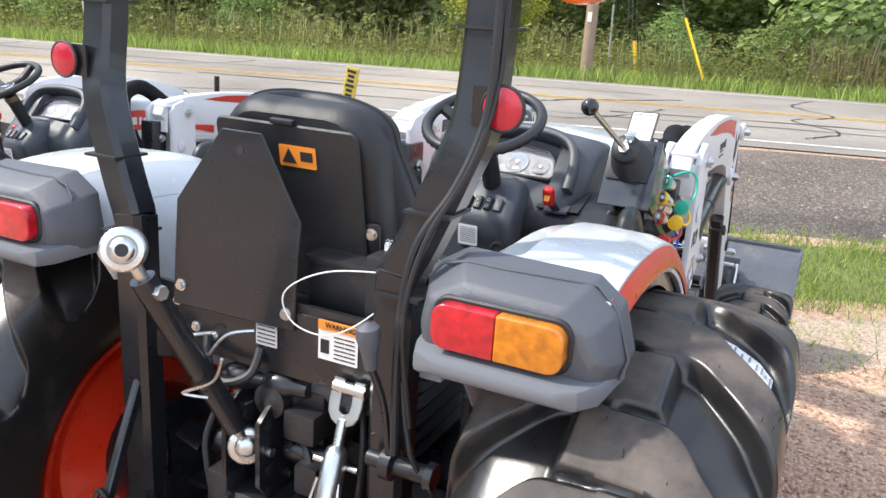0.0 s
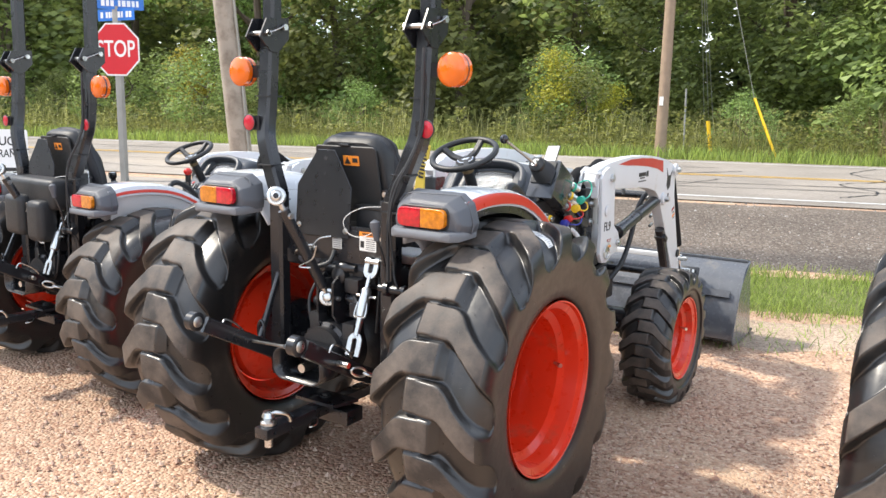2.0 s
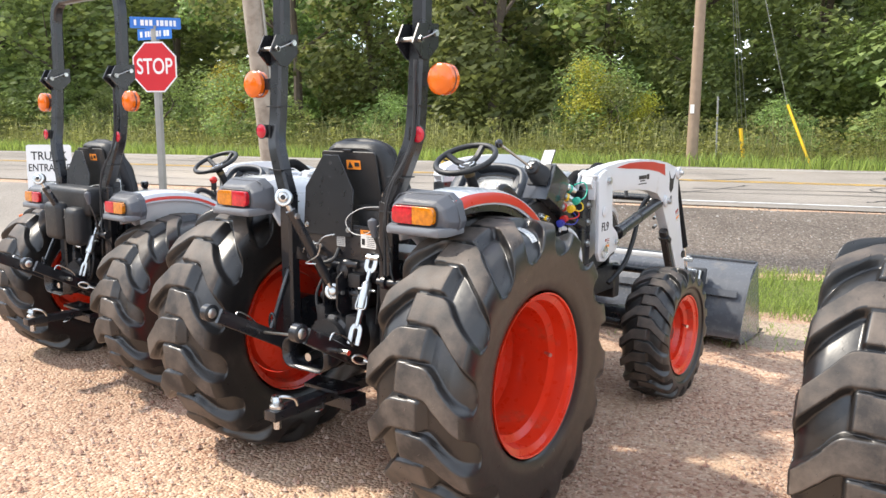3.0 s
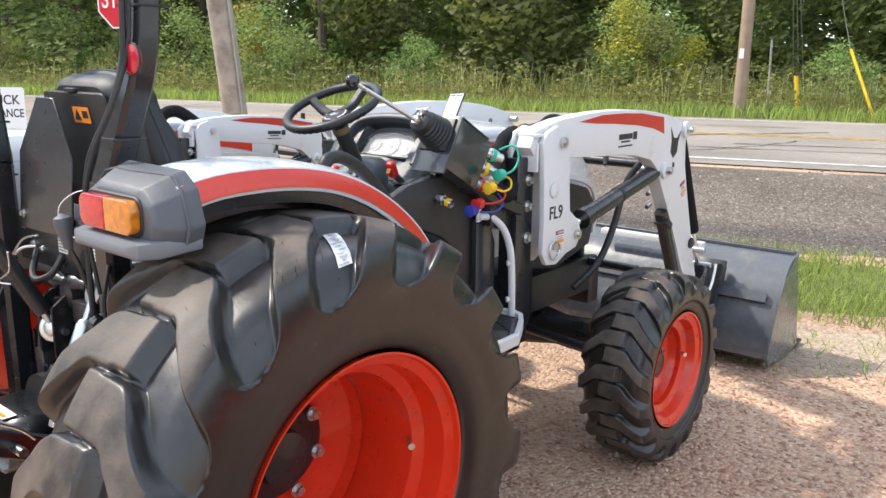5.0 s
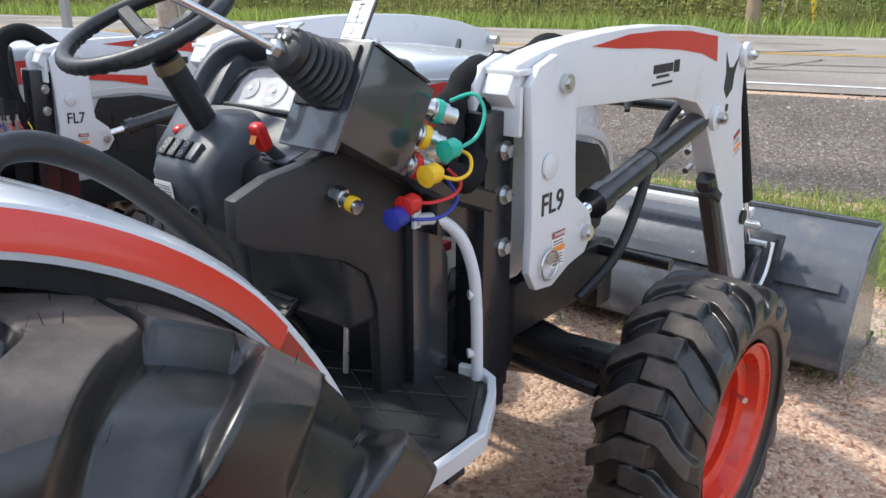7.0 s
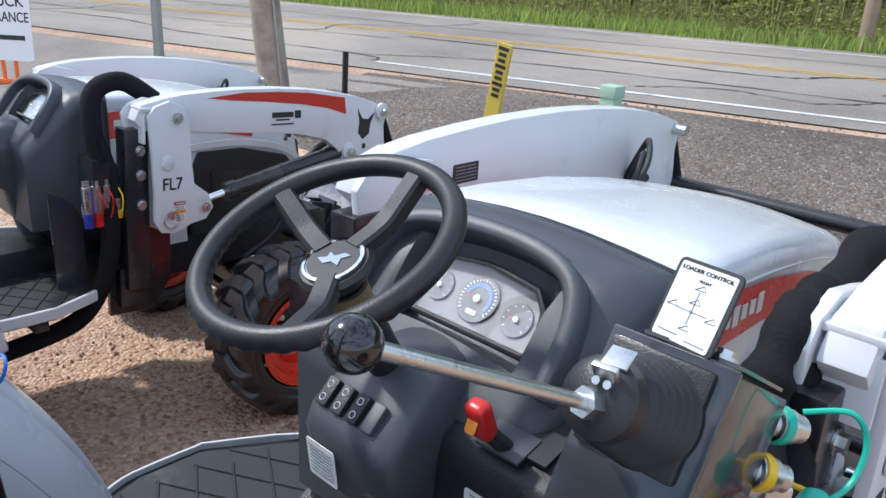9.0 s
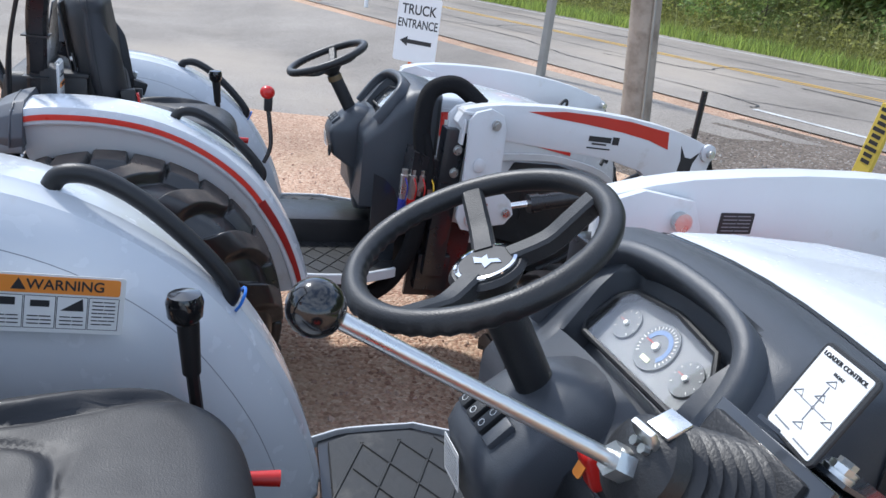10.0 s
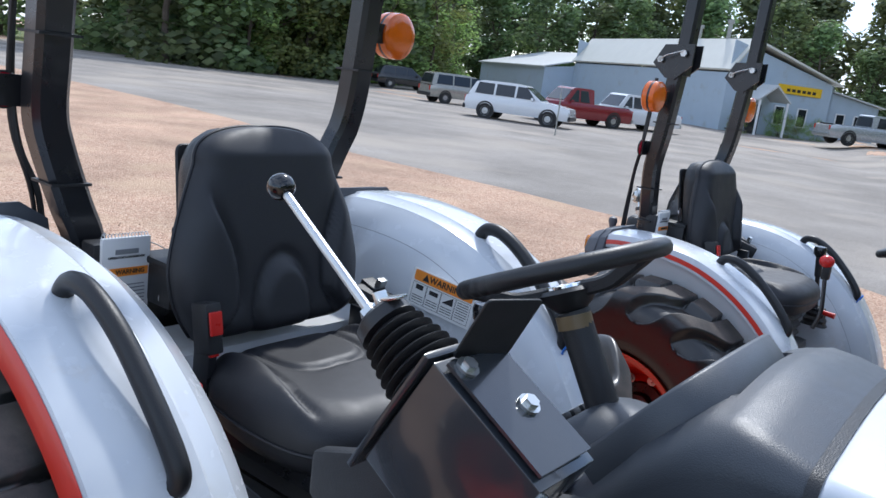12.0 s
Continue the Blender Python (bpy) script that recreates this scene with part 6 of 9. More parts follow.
    cyl(bm, (0.0, 0.4, 0.48), (0.0, 1.6, 0.44), 0.025)
    part("driveshaft", bm, BLACK, parent)


def hitch(parent):
    """Rear panels, three-point linkage, drawbar, small levers and labels."""
    bm = bmesh.new()
    box(bm, (0.0, -0.266, 1.085), (0.58, 0.012, 0.13), w=0.003)
    box(bm, (0.16, -0.263, 1.152), (0.22, 0.012, 0.03), w=0.003)
    rp = part("rear_plate", bm, BLACK, parent, "black rear cross plate")
    for x, z in ((-0.262, 1.12), (-0.20, 1.115), (-0.155, 1.07), (-0.11, 1.06), (0.24, 1.13), (0.27, 1.14)):
        bm = bmesh.new()
        bolt(bm, (x, -0.272, z), (0, -1, 0), 0.007, 0.007)
        part("zinc_bolt", bm, STEEL, rp)
    bm = bmesh.new()
    plate(bm, [(-0.205, -0.005), (-0.205, 0.20), (-0.105, 0.345), (-0.015, 0.345), (0.080, 0.20), (0.082, 0.0)], "y", 0.0, -0.006, 0.002)
    tp = part("mount_plate", bm, BLACK, parent, "flat black six-sided mounting plate", pose(0, -0.274, 1.115, -5))
    bm = bmesh.new()
    for x, z, r in ((-0.06, 0.310, 0.009), (-0.06, 0.25, 0.004), (-0.06, 0.18, 0.004), (-0.06, 0.11, 0.004)):
        bm = bmesh.new()
        cyl(bm, (x, -0.0062, z), (x, -0.0068, z), r, seg=12)
        part("hole", bm, INK, tp)
    for x, z in ((-0.185, 0.035), (0.062, 0.03)):
        bm = bmesh.new()
        bolt(bm, (x, -0.006, z), (0, -1, 0), 0.008)
        part("zinc_bolt", bm, STEEL, tp)
    # storage box and manual
    bm = bmesh.new()
    box(bm, (0.140, -0.165, 1.190), (0.150, 0.11, 0.09), w=0.012)
    box(bm, (0.140, -0.165, 1.238), (0.160, 0.12, 0.016), w=0.006)
    part("tool_box", bm, PLASTIC, parent, "black plastic tool box")
    bm = bmesh.new()
    box(bm, (0.267, -0.220, 1.190), (0.125, 0.05, 0.17), w=0.006)
    mp = part("manual_pocket", bm, PLASTIC, parent)
    bm = bmesh.new()
    box(bm, (0.265, -0.191, 1.195), (0.105, 0.010, 0.185), w=0.002)
    mb = part("manual", bm, PAPER, mp, "white operator's booklet with a warning band")
    bm = bmesh.new()
    for k in range(14):
        tube(bm, [(0.218 + k * 0.0072, -0.195 + 0.007 * math.cos(a), 1.288 + 0.007 * math.sin(a)) for a in (i * 1.05 for i in range(6))], 0.0009, 4, smooth=False, closed=True)
    part("wire_binding", bm, STEEL, mb)
    lb = decal("warning_band", 0.095, 0.017, facing((0.265, -0.1855, 1.217), (0, 1, 0)), WARN, mb, 0.002)
    words("lettering", "WARNING", 0.013, pose(0.008, 0, 0.0016), INK, lb)
    words("lettering", "OPERATOR'S HANDBOOK", 0.0068, facing((0.265, -0.1855, 1.247), (0, 1, 0)), INK, mb)
    bm = bmesh.new()
    box(bm, (0, 0.064, 0.001), (0.05, 0.010, 0.001))
    lines_of(bm, 0.085, 12, 0.0075, 0.002, 0, -0.005)
    part("small_print", bm, GREY_INK, mb, "", facing((0.265, -0.1855, 1.195), (0, 1, 0)))
    # labels on the plate
    w = decal("warning_label", 0.082, 0.075, facing((0.172, -0.2732, 1.114), (0, -1, 0)), LABEL, rp, 0.002, "white label with an orange warning band")
    o = decal("warning_band", 0.082, 0.018, pose(0, 0.029, 0.0014), WARN, w, 0.002)
    words("lettering", "WARNING", 0.013, pose(0.006, 0, 0.0014), INK, o)
    bm = bmesh.new()
    box(bm, (-0.027, -0.012, 0.0016), (0.018, 0.026, 0.0008))
    lines_of(bm, 0.045, 6, 0.008, 0.0022, 0.014, 0.010)
    part("small_print", bm, INK, w)
    w = decal("data_label", 0.048, 0.046, facing((0.016, -0.2732, 1.094), (0, -1, 0)), mat_once("silver_label", (0.45, 0.46, 0.46)), rp, 0.002)
    bm = bmesh.new()
    lines_of(bm, 0.042, 5, 0.008, 0.002, 0, 0.016)
    part("small_print", bm, INK, w)
    bm = bmesh.new()
    box(bm, (0.295, -0.2872, 1.115), (0.024, 0.002, 0.065))
    part("post_label", bm, LABEL, rp)
    # lift arms
    for s in (-1, 1):
        bm = bmesh.new()
        tube(bm, [(s * 0.20, -0.10, 0.52), (s * 0.205, -0.30, 0.585), (s * 0.225, -0.50, 0.69), (s * 0.255, -0.72, 0.81)], 0.02, flat=(0.020, 0.062, (0, 0, 1)), step=3)
        a = part("lower_link", bm, BLACK, parent, "black lower lift arm")
        bm = bmesh.new()
        turned(bm, (s * 0.258 - 0.020, -0.765, 0.832), (1, 0, 0), [(0, 0.030), (0.004, 0.036), (0.036, 0.036), (0.040, 0.030)], 22)
        e = part("eye", bm, BLACK, a)
        bm = bmesh.new()
        turned(bm, (s * 0.258 - 0.024, -0.765, 0.832), (1, 0, 0), [(0, 0.012), (0.004, 0.021), (0.044, 0.021), (0.048, 0.012)], 18)
        part("ball_bush", bm, STEEL, e)
        bm = bmesh.new()
        tube(bm, [(s * 0.275, -0.62, 0.775), (s * 0.28, -0.60, 0.80), (s * 0.285, -0.55, 0.775), (s * 0.285, -0.52, 0.75), (s * 0.28, -0.50, 0.725)], 0.0035, 6)
        cyl(bm, (s * 0.22, -0.53, 0.705), (s * 0.29, -0.53, 0.705), 0.011)
        part("spring_pin", bm, STEEL, a)
        # rock-shaft arm
        bm = bmesh.new()
        tube(bm, [(s * 0.17, -0.08, 0.95), (s * 0.20, -0.19, 0.99), (s * 0.215 if s > 0 else -0.262, -0.285, 1.02)], 0.02, flat=(0.024, 0.06, (0, 0, 1)), step=3)
        cyl(bm, (s * 0.10, -0.08, 0.95), (s * 0.20, -0.08, 0.95), 0.045, seg=20)
        part("lift_arm", bm, BLACK, parent)
        # hanging link
        if s < 0:
            bm = bmesh.new()
            tube(bm, [(-0.277, -0.275, 1.0), (-0.258, -0.37, 0.84), (-0.245, -0.445, 0.70)], 0.011, flat=(0.018, 0.022, (0, 1, 0)), step=2)
            for x, y, z in ((-0.247, -0.44, 0.725), (-0.278, -0.268, 1.0)):
                tube(bm, [(x + 0.018 * math.cos(t), y, z + 0.042 * math.sin(t)) for t in (2 * math.pi * i / 12 for i in range(12))], 0.006, 6, smooth=False, closed=True)
            part("lift_rod", bm, BLACK, parent)
        else:
            bm = bmesh.new()
            turned(bm, (0.225, -0.445, 0.965), (0.008, -0.02, -0.23), [(0, 0.010), (0.045, 0.010), (0.05, 0.017), (0.06, 0.021), (0.13, 0.023), (0.16, 0.021), (0.165, 0.014), (0.20, 0.012), (0.235, 0.012)], 16)
            for dx in (-0.021, 0.021):
                tube(bm, [(0.225, -0.446, 0.962), (0.225 + dx, -0.446, 0.978), (0.225 + dx, -0.445, 1.035)], 0.006, flat=(0.022, 0.008, (0, 1, 0)), step=3)
                tube(bm, [(0.233, -0.465, 0.735), (0.233 + dx, -0.467, 0.718), (0.235 + dx, -0.470, 0.655)], 0.006, flat=(0.022, 0.008, (0, 1, 0)), step=3)
            tube(bm, [(0.205, -0.46, 0.86), (0.200, -0.462, 0.81), (0.222, -0.47, 0.80), (0.252, -0.462, 0.81), (0.248, -0.46, 0.86)], 0.0035, 6)
            cyl(bm, (0.18, -0.44, 0.885), (0.27, -0.44, 0.885), 0.006)
            cyl(bm, (0.195, -0.445, 1.02), (0.26, -0.445, 1.02), 0.011)
            part("turnbuckle", bm, STEEL, parent, "zinc-plated lifting turnbuckle", Matrix.Translation((0.208, -0.289, 1.042)) @ Matrix.Rotation(radians(-18), 4, "X") @ Matrix.Translation((-0.225, 0.445, -1.02)))
        # stabiliser chain
        bm = bmesh.new()
        p0, p1 = Vector((s * 0.25, -0.46, 0.66)), Vector((s * 0.36, -0.22, 0.56))
        for k in range(5):
            c = p0.lerp(p1, (k + 0.5) / 5)
            d, u, v = frame_of(p1 - p0)
            w = u if k % 2 else v
            tube(bm, [c + d * 0.034 * math.cos(t) + w * 0.017 * math.sin(t) for t in (2 * math.pi * i / 10 for i in range(10))], 0.0055, 6, smooth=False, closed=True)
        part("check_chain", bm, STEEL, parent)
    bm = bmesh.new()
    cyl(bm, (-0.21, -0.52, 0.705), (0.10, -0.66, 0.775), 0.006)
    part("cross_rod", bm, STEEL, parent)
    # stowed top link
    bm = bmesh.new()
    a, b = Vector((-0.005, -0.305, 0.875)), Vector((-0.093, -0.495, 1.290))
    d = (b - a).normalized()
    cyl(bm, a + d * 0.05, b - d * 0.06, 0.022, seg=16)
    tl = part("top_link", bm, BLACK, parent, "black top link with zinc ball ends")
    for q, k in ((a, 1), (b, -1)):
        bm = bmesh.new()
        cyl(bm, q + d * 0.02 * k, q + d * 0.075 * k, 0.011, seg=12)
        w = Vector((0.62, -0.76, 0.20)).normalized()
        turned(bm, q - w * 0.020, w, [(0, 0.022), (0.002, 0.033), (0.005, 0.036), (0.033, 0.036), (0.036, 0.033), (0.037, 0.024), (0.034, 0.022), (0.042, 0.017), (0.044, 0.012)], 24)
        part("ball_end", bm, STEEL, tl)
    bm = bmesh.new()
    cyl(bm, b - d * 0.085 - Vector((0.015, 0, 0)), b - d * 0.085 + Vector((0.03, 0, 0)), 0.013, seg=6)
    part("lock_nut", bm, STEEL, tl)
    bm = bmesh.new()
    w = Vector((0.62, -0.76, 0.20)).normalized()
    cyl(bm, b + w * 0.015, b + w * 0.0250, 0.0105, seg=18)
    part("bore", bm, INK, tl)
    bm = bmesh.new()
    tube(bm, [a + d * 0.16 + Vector((0.02, -0.025, -0.01)), a + d * 0.16 + Vector((-0.03, -0.035, -0.01)), a + d * 0.17 + Vector((0.04, -0.03, 0.02)), a + d * 0.22 + Vector((0.08, -0.02, 0.03))], 0.003, 6)
    tube(bm, [a + d * 0.23 + Vector((0.02, 0.02, 0)), a + d * 0.24 + Vector((0.05, 0.04, 0.03)), a + d * 0.25 + Vector((0.10, 0.06, 0.035))], 0.003, 6)
    part("retaining_clip", bm, STEEL, tl)
    # control lever by the post
    bm = bmesh.new()
    tube(bm, [(0.328, -0.352, 0.965), (0.326, -0.375, 1.08), (0.312, -0.40, 1.16)], 0.006, 8)
    lv = part("hand_lever", bm, BLACK, parent)
    bm = bmesh.new()
    turned(bm, (0.313, -0.398, 1.150), (-0.06, -0.1, 1), [(0, 0.010), (0.03, 0.014), (0.055, 0.020), (0.070, 0.018), (0.080, 0.0)], 16)
    part("knob", bm, CAP_GREY, lv)
    bm = bmesh.new()
    turned(bm, (0.285, -0.345, 0.962), (1, 0, 0), [(0, 0.014), (0.03, 0.014), (0.031, 0.028), (0.05, 0.028), (0.055, 0.016), (0.11, 0.016), (0.112, 0.024), (0.125, 0.022)], 18)
    part("pivot", bm, BLACK, lv)
    bm = bmesh.new()
    tube(bm, [(0.28, -0.245, 1.255), (0.17, -0.285, 1.250), (0.10, -0.30, 1.22), (0.075, -0.305, 1.185), (0.10, -0.305, 1.145), (0.16, -0.30, 1.135), (0.22, -0.29, 1.165), (0.28, -0.25, 1.225)], 0.0015, 6)
    part("cable_loop", bm, LABEL, parent, "thin white cable loop")
    bm = bmesh.new()
    tube(bm, [(-0.10, -0.29, 1.075), (-0.13, -0.31, 1.07), (-0.16, -0.32, 1.05), (-0.18, -0.31, 1.03)], 0.004, 6)
    part("spring_wire", bm, STEEL, parent)
    # drawbar
    bm = bmesh.new()
    box(bm, (0.0, -0.38, 0.425), (0.065, 0.62, 0.042), w=0.004)
    box(bm, (0.03, -0.30, 0.40), (0.20, 0.10, 0.06), w=0.006)
    plate(bm, [(-0.10, -0.40), (0.10, -0.40), (0.13, -0.28), (-0.13, -0.28)], "z", 0.455, 0.468)
    db = part("drawbar", bm, BLACK, parent, "black steel drawbar")
    bm = bmesh.new()
    cyl(bm, (-0.005, -0.645, 0.36), (-0.005, -0.645, 0.47), 0.016)
    turned(bm, (-0.005, -0.645, 0.448), (0, 0, 1), [(0, 0.03), (0.012, 0.030), (0.02, 0.016), (0.032, 0.026), (0.05, 0.020), (0.055, 0)], 16)
    tube(bm, [(-0.005, -0.645, 0.49), (0.03, -0.635, 0.50), (0.05, -0.60, 0.485), (0.045, -0.58, 0.452)], 0.007, 8)
    part("hitch_pin", bm, STEEL, db, "zinc hitch pin")
    bm = bmesh.new()
    tube(bm, [(0.035, -0.42, 0.41), (0.06, -0.45, 0.40), (0.05, -0.48, 0.395), (0.035, -0.46, 0.40)], 0.003, 6)
    part("hitch_clip", bm, STEEL, db, "wire clip")
    bm = bmesh.new()
    for k in range(3):
        cyl(bm, (0, -0.52 + k * 0.06, 0.4462), (0, -0.52 + k * 0.06, 0.4472), 0.010, seg=14)
    bolt(bm, (0.0, -0.33, 0.468), (0, 0, 1), 0.016, 0.014)
    part("hole", bm, INK, db)
    # post feet and gussets
    for s in (-1, 1):
        bm = bmesh.new()
        box(bm, (s * 0.30, -0.27, 0.60), (0.11, 0.02, 0.22), w=0.003)
        plate(bm, [(-0.25, 0.55), (-0.25, 0.80), (-0.12, 0.66), (-0.12, 0.55)], "x", s * 0.255, s * 0.265)
        box(bm, (s * 0.27, -0.14, 0.655), (0.13, 0.12, 0.012))
        for k in range(3):
            bolt(bm, (s * 0.30, -0.281, 0.54 + k * 0.06), (0, -1, 0), 0.011)
        part("post_foot", bm, BLACK, parent)


ARM = [(1.14, 1.235), (1.10, 1.275), (1.13, 1.33), (1.22, 1.350), (1.305, 1.363), (1.45, 1.374), (1.587, 1.380), (1.77, 1.380), (1.943, 1.372), (2.09, 1.358), (2.222, 1.338), (2.33, 1.312), (2.405, 1.288), (2.425, 1.262), (2.412, 1.20), (2.425, 1.10), (2.467, 0.981), (2.58, 0.70), (2.70, 0.43), (2.67, 0.395), (2.60, 0.41), (2.461, 0.61), (2.30, 0.86), (2.175, 1.03), (2.12, 1.11), (2.05, 1.155), (1.903, 1.185), (1.75, 1.20), (1.612, 1.206), (1.343, 1.222)]
TOWER = [(1.145, 1.29), (1.175, 1.325), (1.24, 1.345), (1.30, 1.325), (1.325, 1.27), (1.335, 1.12), (1.345, 1.03), (1.41, 0.985), (1.435, 0.93), (1.40, 0.885), (1.33, 0.872), (1.26, 0.842), (1.195, 0.85), (1.165, 0.895), (1.168, 1.0), (1.16, 1.15)]


def loader_side(parent, s, tag):
    """One arm of the front loader with its tower, cylinders, pins and labels."""
    X = 0.488
    bm = bmesh.new()
    plate(bm, ARM, "x", s * (X - 0.032), s * (X + 0.032), 0.006, 2)
    a = part("loader_arm", bm, WHITE_DULL, parent, "white loader arm with a red decal")
    bm = bmesh.new()
    top = [(1.42, 1.348), (1.6, 1.366), (1.78, 1.366), (1.95, 1.358), (2.08, 1.342), (2.15, 1.335)]
    low = [(2.165, 1.262), (2.05, 1.292), (1.9, 1.312), (1.7, 1.328), (1.55, 1.336)]
    plate(bm, top + low, "x", s * (X + 0.0322), s * (X + 0.0335))
    part("arm_stripe", bm, mat_once("deep_red_decal", (0.50, 0.030, 0.018), 0.32), a, "red swoosh decal")
    if s > 0:
        bm = bmesh.new()
        for k, (w, h, dz) in enumerate(((0.115, 0.022, 0.0), (0.075, 0.007, -0.020), (0.12, 0.006, -0.038))):
            box(bm, (s * (X + 0.0332), 1.80, 1.272 + dz), (0.0012, w, h))
        box(bm, (s * (X + 0.0332), 1.882, 1.272), (0.0012, 0.034, 0.032))
        part("dealer_mark", bm, INK, a, "dealer's mark as plain bars")
        bm = bmesh.new()
        plate(bm, [(2.235, 1.285), (2.25, 1.225), (2.245, 1.175), (2.275, 1.145), (2.315, 1.17), (2.32, 1.215), (2.345, 1.265), (2.305, 1.235), (2.27, 1.238)], "x", s * (X + 0.0322), s * (X + 0.0335))
        box(bm, (s * (X + 0.033), 2.285, 1.115), (0.0012, 0.02, 0.022))
        part("emblem", bm, INK, a, "small black emblem")
        w = decal("warning_label", 0.05, 0.085, facing((X + 0.0325, 2.415, 0.985), (1, 0, 0), (0, -0.38, 0.92)), LABEL, a, 0.003)
        decal("label_band", 0.05, 0.016, pose(0, 0.034, 0.0012), STRIPE_DK, w, 0.002)
        decal("label_band", 0.05, 0.014, pose(0, -0.012, 0.0012), WARN, w, 0.002)
        bm = bmesh.new()
        lines_of(bm, 0.04, 3, 0.007, 0.002, 0, 0.018)
        lines_of(bm, 0.04, 2, 0.007, 0.002, 0, -0.026)
        part("small_print", bm, INK, w)
    else:
        w = decal("data_plate", 0.085, 0.046, facing((s * X + 0.0325, 1.43, 1.272), (1, 0, 0)), INK, a, 0.003, "black data plate")
        bm = bmesh.new()
        lines_of(bm, 0.072, 5, 0.008, 0.002, 0, 0.016)
        part("small_print", bm, GREY_INK, w)
    # tower: two plates
    for x0, nm in ((X + 0.036, "outer"), (X - 0.058, "inner")):
        bm = bmesh.new()
        plate(bm, TOWER if nm == "outer" else [(y - 0.06 if y < 1.25 else y, z) for y, z in TOWER], "x", s * x0, s * (x0 + 0.020), 0.004, 2)
        t = part("tower_plate", bm, WHITE_DULL, parent, "white tower side plate")
        if nm == "outer":
            words("lettering", tag, 0.066, facing((s * (x0 + 0.0208), 1.245, 1.035), (s, 0, 0)), INK, t, squeeze=0.95)
            w = decal("danger_label", 0.052, 0.085, facing((s * (x0 + 0.0206), 1.275, 0.925), (s, 0, 0)), LABEL, t, 0.003)
            b = decal("label_band", 0.052, 0.015, pose(0, 0.035, 0.0012), STRIPE_DK, w, 0.002)
            words("lettering", "DANGER", 0.0105, pose(0.003, 0, 0.0014), LABEL, b)
            decal("label_band", 0.052, 0.013, pose(0, 0.002, 0.0012), WARN, w, 0.002)
            bm = bmesh.new()
            lines_of(bm, 0.042, 2, 0.007, 0.002, 0, 0.020)
            lines_of(bm, 0.042, 4, 0.007, 0.002, 0, -0.012)
            part("small_print", bm, INK, w)
            bm = bmesh.new()
            tube(bm, [(s * (x0 + 0.028), 1.235 + 0.034 * math.cos(k), 0.90 + 0.034 * math.sin(k)) for k in (2 * math.pi * i / 14 for i in range(14))], 0.003, 6, smooth=False, closed=True)
            cyl(bm, (s * (x0 + 0.015), 1.235, 0.915), (s * (x0 + 0.032), 1.235, 0.915), 0.013, seg=14)
            part("lynch_pin", bm, STEEL, t)
    bm = bmesh.new()
    box(bm, (s * X, 1.19, 1.315), (0.085, 0.14, 0.012), w=0.003)
    box(bm, (s * X, 1.135, 1.24), (0.085, 0.012, 0.10), w=0.003)
    part("tower_bridge", bm, WHITE_DULL, parent)
    # pins
    bm = bmesh.new()
    for y, z, r in ((1.270, 1.285, 0.020), (2.385, 1.268, 0.016), (2.186, 1.097, 0.018), (1.395, 0.935, 0.018), (2.655, 0.655, 0.016)):
        bm = bmesh.new()
        cyl(bm, (s * (X - 0.075), y, z), (s * (X + 0.070), y, z), r, seg=18)
        cyl(bm, (s * (X + 0.055), y, z), (s * (X + 0.075), y, z), r * 0.6, seg=6)
        part("pivot_pin", bm, STEEL, parent)
    bm = bmesh.new()
    turned(bm, (s * (X + 0.058), 1.225, 1.12), (s, 0, 0), [(0, 0.028), (0.004, 0.028), (0.007, 0.02), (0.008, 0)], 18)
    part("boss", bm, WHITE_DULL, parent)
    for y, z in ((2.186, 1.097), (2.385, 1.268), (1.270, 1.285)):
        bm = bmesh.new()
        turned(bm, (s * (X + 0.033), y, z), (s, 0, 0), [(0, 0.038), (0.014, 0.038), (0.016, 0.034), (0.016, 0)], 20)
        part("boss", bm, WHITE_DULL, parent)
    # lift cylinder
    bm = bmesh.new()
    p0, p1 = Vector((s * X, 1.405, 0.94)), Vector((s * X, 2.180, 1.095))
    d = (p1 - p0).normalized()
    cyl(bm, p0 + d * 0.13, p1 - d * 0.03, 0.034, seg=20)
    cyl(bm, p0 + d * 0.125, p0 + d * 0.175, 0.040, seg=20)
    lc = part("lift_cylinder", bm, BLACK, parent, "black hydraulic lift cylinder")
    bm = bmesh.new()
    cyl(bm, p0, p0 + d * 0.14, 0.017, seg=14)
    cyl(bm, p0 - Vector((0.03, 0, 0)), p0 + Vector((0.03, 0, 0)), 0.030, seg=16)
    part("rod", bm, CHROME, lc)
    bm = bmesh.new()
    cyl(bm, p0 + d * 0.42 + Vector((0, 0, 0)), p0 + d * 0.44, 0.036, seg=20)
    part("band", bm, PLASTIC, lc)
    # bucket cylinder down the front
    bm = bmesh.new()
    p0, p1 = Vector((s * X, 2.395, 1.262)), Vector((s * X, 2.755, 0.56))
    d = (p1 - p0).normalized()
    cyl(bm, p0, p0 + d * 0.58, 0.030, seg=18)
    bc = part("bucket_cylinder", bm, CLOTH, parent, "black sleeved bucket cylinder")
    bm = bmesh.new()
    cyl(bm, p0 + d * 0.56, p1, 0.014, seg=14)
    part("rod", bm, CHROME, bc)
    # stop leg strapped to the arm's back, hoses
    bm = bmesh.new()
    q0, q1 = Vector((s * (X + 0.01), 2.235, 0.90)), Vector((s * (X + 0.01), 2.49, 0.46))
    tube(bm, [q0, q1], 0.03, smooth=False, flat=(0.052, 0.050, (0, 0.87, 0.5)))
    sl = part("stop_leg", bm, BLACK, parent)
    bm = bmesh.new()
